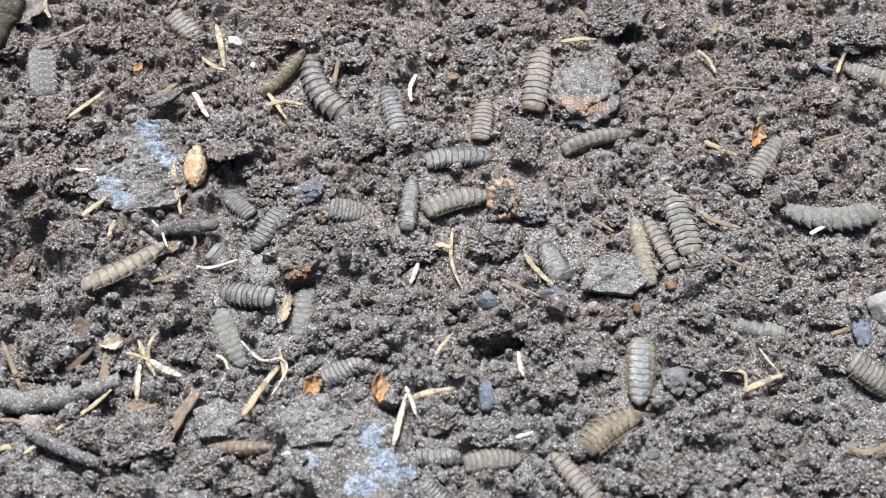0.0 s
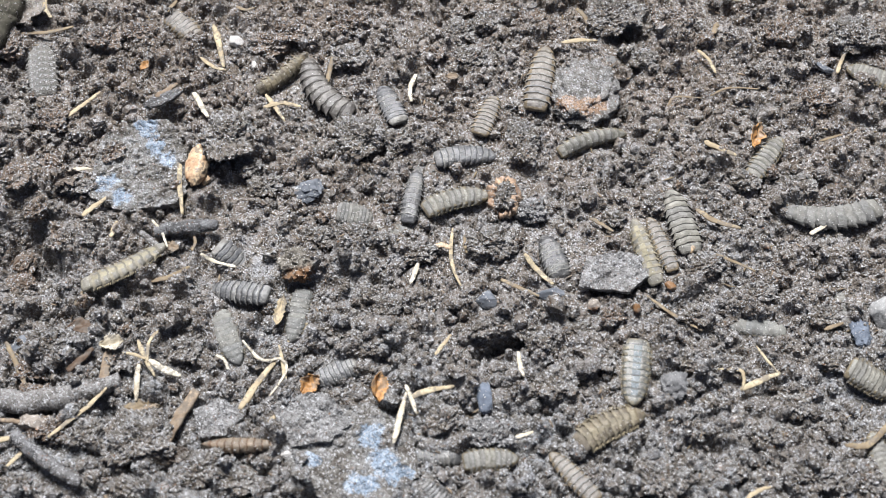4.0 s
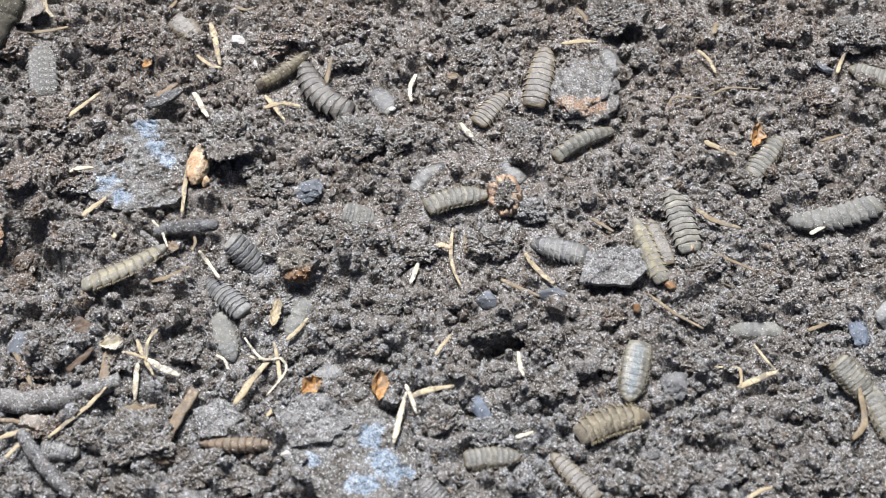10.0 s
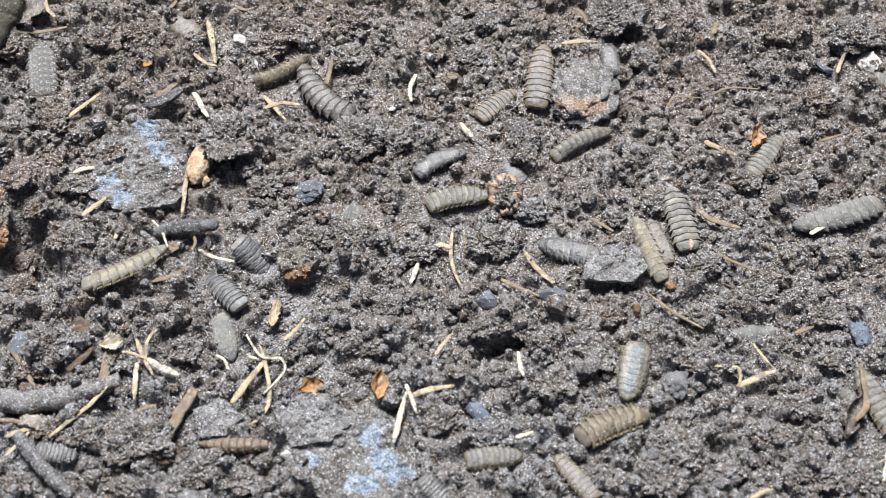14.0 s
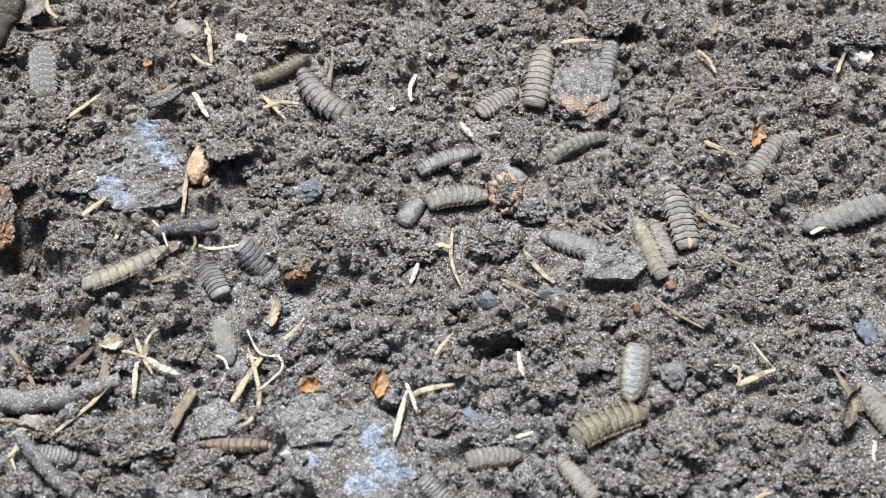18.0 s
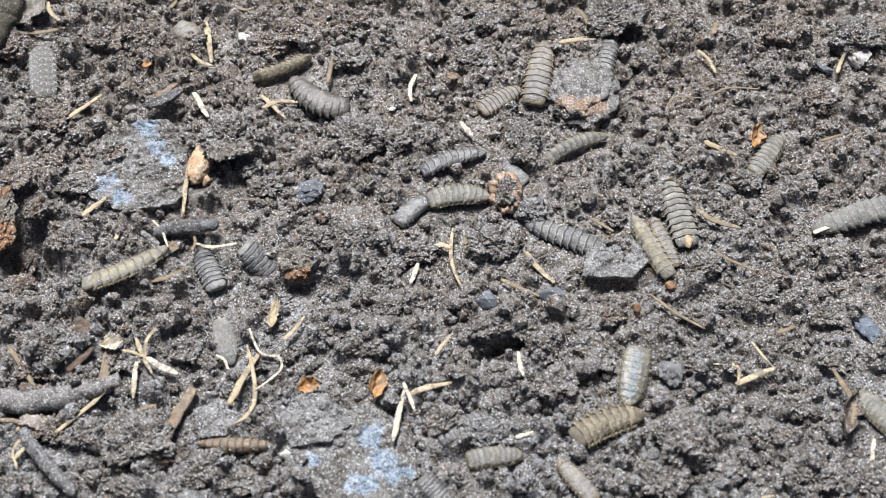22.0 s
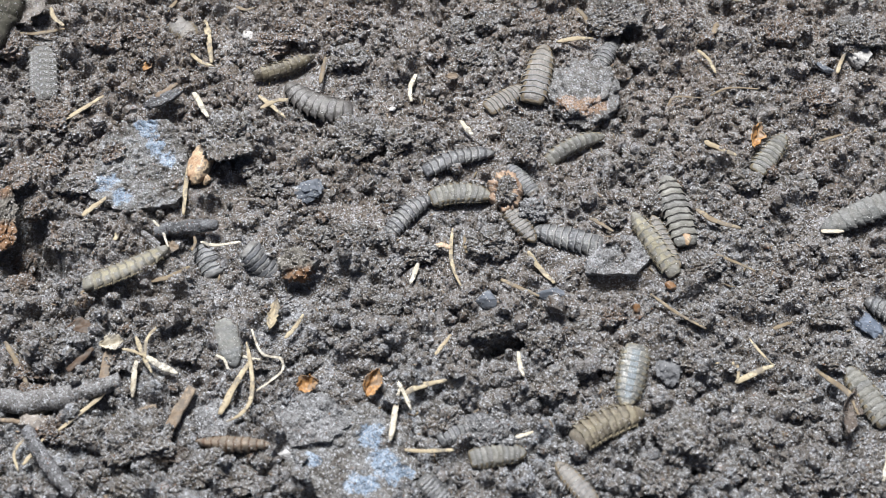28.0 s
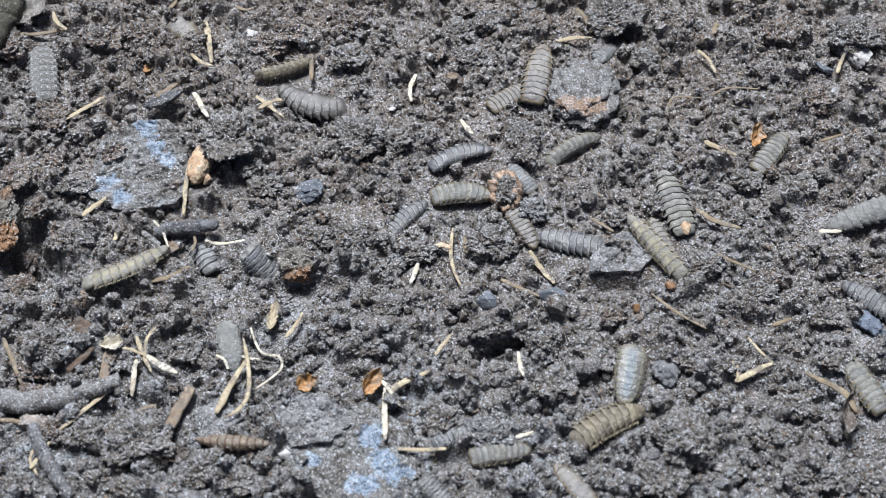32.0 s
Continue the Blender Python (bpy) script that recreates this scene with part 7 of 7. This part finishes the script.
flake("husk_flake", "amber husk scrap on the soil", "husk", "amber", -70.58, 49.40, (3.01, 2.19), turn=60, seed=172, lift=1.2, curl=0.6, rows=[(0, -1.85, -0.82, 0, 0), (6, 0.00, 0.00, 0, 0), (19, 0.31, 0.61, 0, 0), (25, 0.03, 0.41, 0, 0.6), (32, 0.03, 0.41, 0, 2)])
flake("husk_flake", "small brown chip of husk", "husk", "bark", 2.14, 45.43, (3.3, 1.8), turn=0, seed=173, lift=0.8, curl=0.3)
flake("husk_flake", "brownish chip of husk", "husk", "bark", -59.88, 0.34, (3.4, 2.4), turn=-30, seed=174, lift=1.6, curl=0.6)
scrap("straw", "thin brown curved straw", "straw", "tan", 0.76, [(-55.48, -0.60), (-54.86, 1.29), (-55.28, 3.27)], seed=175, lift=1.6)
scrap("straw", "pale straw across rubble", "straw", "pale", 1.12, [(-91.95, -44.25), (-88.66, -43.23), (-86.02, -42.46)], seed=176, rows=[(0, 0.37, -2.46, 0, 2), (5, 0.19, -1.24, 0, 0), (17, 3.38, 0.53, 6, 0), (32, 4.38, 5.87, 12, 0)])
scrap("straw", "tan straw at the near corner", "straw", "pale", 0.90, [(-88.98, -48.62), (-86.65, -45.91), (-84.95, -43.44)], seed=177, rows=[(0, 4.12, 0.05, -10, 0), (5, 0.36, -2.43, 0, 0), (12, 0.00, 0.00, 0, 0), (32, 4.91, -2.37, 10, 0)])
scrap("straw", "pale straw in loose soil", "straw", "pale", 0.89, [(60.72, -57.57), (63.15, -55.95), (65.95, -55.06)], seed=178, rows=[(0, -0.26, -2.35, 0, 0), (5, 0.00, 0.00, 0, 0), (32, 0.73, -3.53, 0, 2)])
scrap("straw", "thin bleached straw at the edge", "straw", "white", 0.82, [(89.10, -46.42), (87.96, -51.19), (85.91, -55.91)], seed=179, lift=1.4, rows=[(0, 4.64, 0.04, 0, 0), (12, 2.33, 0.04, 0, 0), (17, 0.00, 0.00, 0, 0), (19, -1.39, 1.86, 0, 0), (25, 0.10, 0.71, 0, 0), (32, 4.64, 0.04, 0, 0)])
shell_ring("crumbly orange-tan crust of a seed shell", 13.7, 11.9, (6.5, 9.4), seed=180, rows=[(0, -0.27, -0.59, 0, 0), (6, 0.00, 0.00, 0, 0), (32, 0.28, 1.47, 4, 0)])
clod("soil_plug", "crumbly soil filling a seed shell", "clod", 13.40, 11.1, (4.8, 7.0, 5.2), seed=181, rows=[(0, 0.00, 0.00, 0, 0), (6, 0.27, 0.59, 0, 0), (32, 0.55, 2.06, 4, 0)])
clod("soil_lump", "long crumbly clod of damp grey earth", "clod", -19.3, 2.4, (10.5, 5.0, 4.0), turn=-4, seed=340)
flake("dry_leaf", "dusty grey-brown dry leaf at the corner", "leaf", "paleleaf", -100.0, 63.6, (12.90, 7.60), turn=52, seed=182, lift=2.4, curl=0.7)
scrap("wood_chunk", "dark mossy chunk of wood at the corner", "wood", "mossy", 14.94, [(-116.31, 48.04), (-110.26, 59.80), (-103.65, 79.08)], seed=183, flat=0.5, taper=0.25, lift=3.0, ragged=0.22, count=44)
clod("brown_lump", "large rusty-brown lump of rotten wood and soil", "umber", -99.16, 7.76, (8.68, 15.54, 5.92), seed=184, rows=[(0, -7.08, -1.09, 0, 3), (3, -6.33, -1.09, 0, 2.5), (6, -5.33, -1.07, 2, 2), (10, -3.41, -0.94, 4, 1), (14, -2.28, -0.74, 5, 0.5), (17, -1.01, -0.38, 6, 0), (25, -0.59, -0.48, 6, 0), (32, -0.19, -0.77, 8, 0)])
flake("leaf_scrap", "brown leaf fragments in a hollow", "leaf", "rust", -95.11, -0.05, (5.48, 3.65), turn=20, seed=185, lift=1.0, curl=0.5)
scrap("straw", "pale twig by the far edge", "straw", "tan", 0.97, [(-67.10, 64.80), (-65.94, 66.92), (-64.96, 68.30)], seed=186)
scrap("straw", "thin pale straw on the soil", "straw", "pale", 0.74, [(-38.19, 61.94), (-35.28, 58.94), (-33.56, 57.20)], seed=187, lift=0.9)
scrap("straw", "curved tan straw on the soil", "straw", "tan", 0.83, [(-50.36, 66.16), (-47.81, 65.10), (-45.91, 65.70)], seed=188)
scrap("fibre", "thin tan rootlet on the soil", "fibre", "tan", 0.66, [(86.36, 26.92), (89.08, 27.85), (91.85, 28.88)], seed=189)
scrap("stick", "tan stick end on the soil", "stick", "tan", 1.25, [(56.44, 8.80), (59.82, 5.57), (65.59, 3.51)], seed=190, taper=0.5)
scrap("straw", "tan straw sliver on the soil", "straw", "tan", 0.87, [(32.70, 6.76), (34.89, 5.35), (37.78, 3.31)], seed=191)
scrap("straw", "tan chip on the soil", "straw", "tan", 0.85, [(80.03, -20.64), (82.07, -19.84), (84.34, -19.05)], seed=192, rows=[(0, 2.21, -1.36, 0, 0), (6, 0.00, 0.00, 0, 0), (17, -7.41, -1.35, 0, 0), (32, -10.01, 0.83, 0, 0)])
flake("shell_curl", "pale curled scrap of shell", "husk", "white", -69.96, -23.98, (5.14, 3.51), turn=10, seed=193, lift=1.4, curl=1.4)
stone("blue_pebble", "blue-grey pebble among crumbs", "stone", "blue", -90.34, -23.86, (4.54, 6.62, 3.03), seed=194, rows=[(0, 0.00, 0.00, 0, 4), (4, 0.00, 0.00, 0, 2), (5.5, 0.00, 0.00, 0, 0), (14, 0.25, -0.02, 0, 0), (18, -0.85, 0.59, 0, 2), (22, -1.35, 0.62, 0, 5), (32, -1.35, 0.62, 0, 5)])
stone("tan_pebble", "small tan pebble in loose crumbs", "stone", "ochre", -50.86, -54.21, (4.56, 4.07, 2.74), seed=195, rows=[(0, 0.00, 0.00, 0, 4), (4, 0.00, 0.00, 0, 1), (5.5, 0.00, 0.00, 0, 0), (12, -3.43, -0.00, 20, 0), (18, -6.79, -0.72, 30, 1), (24, -7.90, -0.97, 40, 4), (32, -7.90, -0.97, 40, 4)])
clod("soil_lump", "crumbly clod overhanging a burrow mouth", "clod", 7.73, -20.40, (4.82, 3.80, 3.62), seed=196)
clod("soil_lump", "crumbly clod overhanging a burrow mouth", "clod", 12.58, -19.43, (5.31, 4.06, 3.62), seed=197)
clod("soil_lump", "crumbly clod overhanging a burrow mouth", "clod", 17.17, -19.90, (4.81, 4.29, 3.60), seed=198)
clod("soil_lump", "crumbly clod overhanging a burrow mouth", "clod", 20.55, -23.61, (4.75, 4.49, 3.57), seed=199)
scrap("stick", "dusty brown broken stick in rubble", "stick", "bark", 2.21, [(-67.70, -41.02), (-63.84, -39.44), (-59.53, -37.52)], seed=200, flat=0.8, taper=0.4, lift=1.2, ragged=0.25, count=34)
scrap("stick", "thin grey-brown twig in rubble", "stick", "bark", 1.03, [(-92.71, -40.82), (-87.80, -41.26), (-81.45, -41.74)], seed=201, flat=0.8, taper=0.4, lift=1.2)
scrap("bark_strip", "small brown strip of bark", "bark", "bark", 1.61, [(-58.16, -48.67), (-55.87, -48.65), (-53.40, -47.91)], seed=202, flat=0.4, taper=0.4, rows=[(0, 0.05, -0.49, 0, 1), (12, 0.05, -0.49, 0, 0), (32, 0.00, 0.00, 0, 0)])
flake("leaf_scrap", "curled brown leaf scrap in rubble", "leaf", "dustyleaf", -53.80, -48.23, (4.61, 3.46), turn=30, seed=203, lift=1.2, curl=1.0)
scrap("straw", "bent pale straw in the near rubble", "straw", "pale", 0.60, [(-85.60, -44.16), (-87.57, -47.84), (-86.08, -51.68)], seed=204, lift=1.6, rows=[(0, -1.90, -2.46, 0, 5), (16, -0.95, -1.23, 0, 4), (19, 0.00, 0.00, 0, 0), (28, 0.53, -0.48, 0, 0), (32, 3.59, -1.16, 10, 1)])
clod("soil_lump", "crumbly clod of damp brown earth", "brownclod", -80.29, -42.62, (8.78, 5.34, 2.54), seed=205)
clod("soil_lump", "crumbly clod of damp grey earth", "clod", -73.79, -43.56, (6.91, 6.05, 2.88), seed=206)
clod("soil_lump", "crumbly clod of damp grey earth", "clod", -42.02, -52.72, (7.94, 5.96, 2.84), seed=207)
clod("soil_lump", "crumbly clod of damp grey earth", "clod", -69.87, -27.09, (5.82, 4.89, 2.33), seed=208)
clod("soil_lump", "crumbly clod of damp brown earth", "brownclod", -86.33, -29.05, (6.08, 4.60, 2.19), seed=209)
clod("soil_lump", "crumbly clod of damp grey earth", "clod", -37.67, -26.78, (7.08, 4.46, 2.12), seed=210)
clod("soil_lump", "crumbly clod of damp grey earth", "clod", -54.63, -24.31, (7.26, 5.59, 2.66), seed=211)
clod("soil_lump", "crumbly clod of damp grey earth", "clod", -17.36, -23.00, (7.25, 5.07, 2.42), seed=212)
clod("soil_lump", "crumbly clod of damp grey earth", "clod", 72.10, -37.84, (6.89, 4.83, 2.30), seed=213)
clod("soil_lump", "crumbly clod of damp grey earth", "clod", 60.27, -28.65, (5.91, 4.47, 2.13), seed=214)
clod("soil_lump", "crumbly clod of damp grey earth", "clod", 33.02, -27.10, (6.66, 4.99, 2.38), seed=215)
clod("soil_lump", "crumbly clod of damp grey earth", "clod", 81.93, -17.03, (7.21, 4.54, 2.16), seed=216)
clod("soil_lump", "crumbly clod of damp grey earth", "clod", 67.95, -11.68, (7.27, 4.58, 2.18), seed=217)

# ---- the ground sheet, pressed flat under what lies on it ----
PRESSED = np.zeros((160, 260))
for cx, cy, reach in CLEAR + FOOT:
    i0, j0, span = int(cx + 130), int(cy + 75), int(reach + 3)
    jj, ii = np.mgrid[max(j0 - span, 0):min(j0 + span + 2, 160), max(i0 - span, 0):min(i0 + span + 2, 260)]
    if jj.size:
        push = np.clip((reach + 1.6 - np.hypot(ii - 130 - cx, jj - 75 - cy)) / 1.6, 0, 1)
        PRESSED[jj, ii] = np.maximum(PRESSED[jj, ii], push)


def pressed(x, y):
    """How far the soil is pressed down at these places, from 0 to 1."""
    u, v = np.clip(x + 130, 0, 258.9), np.clip(y + 75, 0, 158.9)
    i, j = u.astype(int), v.astype(int)
    f, g = u - i, v - j
    return (PRESSED[j, i] * (1 - f) + PRESSED[j, i + 1] * f) * (1 - g) + (PRESSED[j + 1, i] * (1 - f) + PRESSED[j + 1, i + 1] * f) * g


def surface(x, y):
    """Where the soil's surface lies, crumbs and all."""
    x, y = np.asarray(x, float), np.asarray(y, float)
    push = pressed(x, y)
    return relief(x, y) + crumbled(x, y) * (1 - 0.78 * push) - 0.35 * push


XS, YS = spread(-113.0, 113.0, 0.36, 30000.0), spread(-63.0, 77.0, 0.36, 30000.0)
GX, GY = np.meshgrid(XS, YS)
ground = tagged(new("ground", grid_mesh("ground", XS, YS, open_ground(GX, GY), [SOIL])),
                "damp crumbly dark grey-brown compost soil with sparkling sand grains", "soil", kind="structure")

# ---- loose crumbs and grit, clear of what lies on the soil ----
scatter("soil_crumbs", 9600, 0.42, 1.3, 1.35, CRUMB, "loose damp grey-brown soil crumbs lying on the soil", 11, 2.0)
scatter("soil_lumps", 950, 1.1, 2.3, 3.2, CRUMB, "larger knobbly crumbs of damp soil lying about", 14, 1.6)
scatter("soil_clumps", 420, 1.3, 2.6, 2.6, CRUMB, "rounded clumps of loose soil in the near rubble", 17, 1.5, -14)
strew("soil_grit", 72000, 0.14, 0.42, CRUMB, "fine grey sand and soil grit between the crumbs", 31)
litter("plant_litter", 420, PLANTS["bark"], "tiny brown slivers of rotted plants strewn over soil", 5, 2.4)
litter("straw_litter", 150, PLANTS["tan"], "tiny tan straw slivers strewn over the soil", 6, 2.8)

# ---- larger crumbs that can be told apart, as pieces of the ground ----
LUMPS = []
for k in range(9):
    co, tri = lump(90 + k, 3, 0.34, 0.24)
    both = joined((co * 1.5, tri), crusted(np.random.default_rng(k), co * 1.5, tri, 2.6, 0.18, 0.42))
    earth = "clod" if k % 3 else "brownclod"
    LUMPS.append(raw_mesh("soil_clod", both[0] * MM, both[1], [STONES[earth], GRIT[earth]], False, len(tri)))
pick = random.Random(3)
for k in range(290):
    for attempt in range(12):
        x, y = pick.uniform(-104, 104), pick.uniform(-58, 70)
        if all(math.hypot(x - a, y - b) > c for a, b, c in CLEAR):
            break
    r = 0.9 + 1.5 * pick.random() ** 2.2
    m = pose(x * MM, y * MM, (ground_at(x, y) + 0.15 * r) * MM, pick.uniform(0, 360), pick.uniform(0, 360), pick.uniform(0, 360))
    part("soil_clod", LUMPS[k % 9], ground, m @ Matrix.Diagonal((r / 1.5, r / 1.5 * pick.uniform(0.75, 1), r / 1.5 * 0.8, 1)))


# larger pellets, each a piece of the ground
pellet_meshes = []
for k in range(10):
    co, tri = aggregate(51 + k, 3.0)
    pellet_meshes.append(raw_mesh("soil_pellet", co * MM, tri, [SOIL, CRUMB], False, 20))
pick = random.Random(77)
for k in range(280):
    x, y, r = pick.uniform(-100, 100), pick.uniform(-56, 66), 0.9 + 1.2 * pick.random() ** 2.2
    if any((x - a) ** 2 + (y - b) ** 2 < c * c for a, b, c in CLEAR):
        continue
    z = float(surface(x, y))
    tilt = Euler([pick.uniform(0, 6.28) for _ in range(3)]).to_matrix().to_4x4()
    shape = Matrix.Diagonal((r * pick.uniform(0.8, 1.15), r * pick.uniform(0.8, 1.15), r * pick.uniform(0.75, 1.0), 1))
    part("soil_pellet", pellet_meshes[k % 10], ground, Matrix.Translation((x * MM, y * MM, (z + 0.3 * r) * MM)) @ tilt @ shape)


def motions():
    for thing, rows in MOVES:
        walk(thing, rows)


motions()
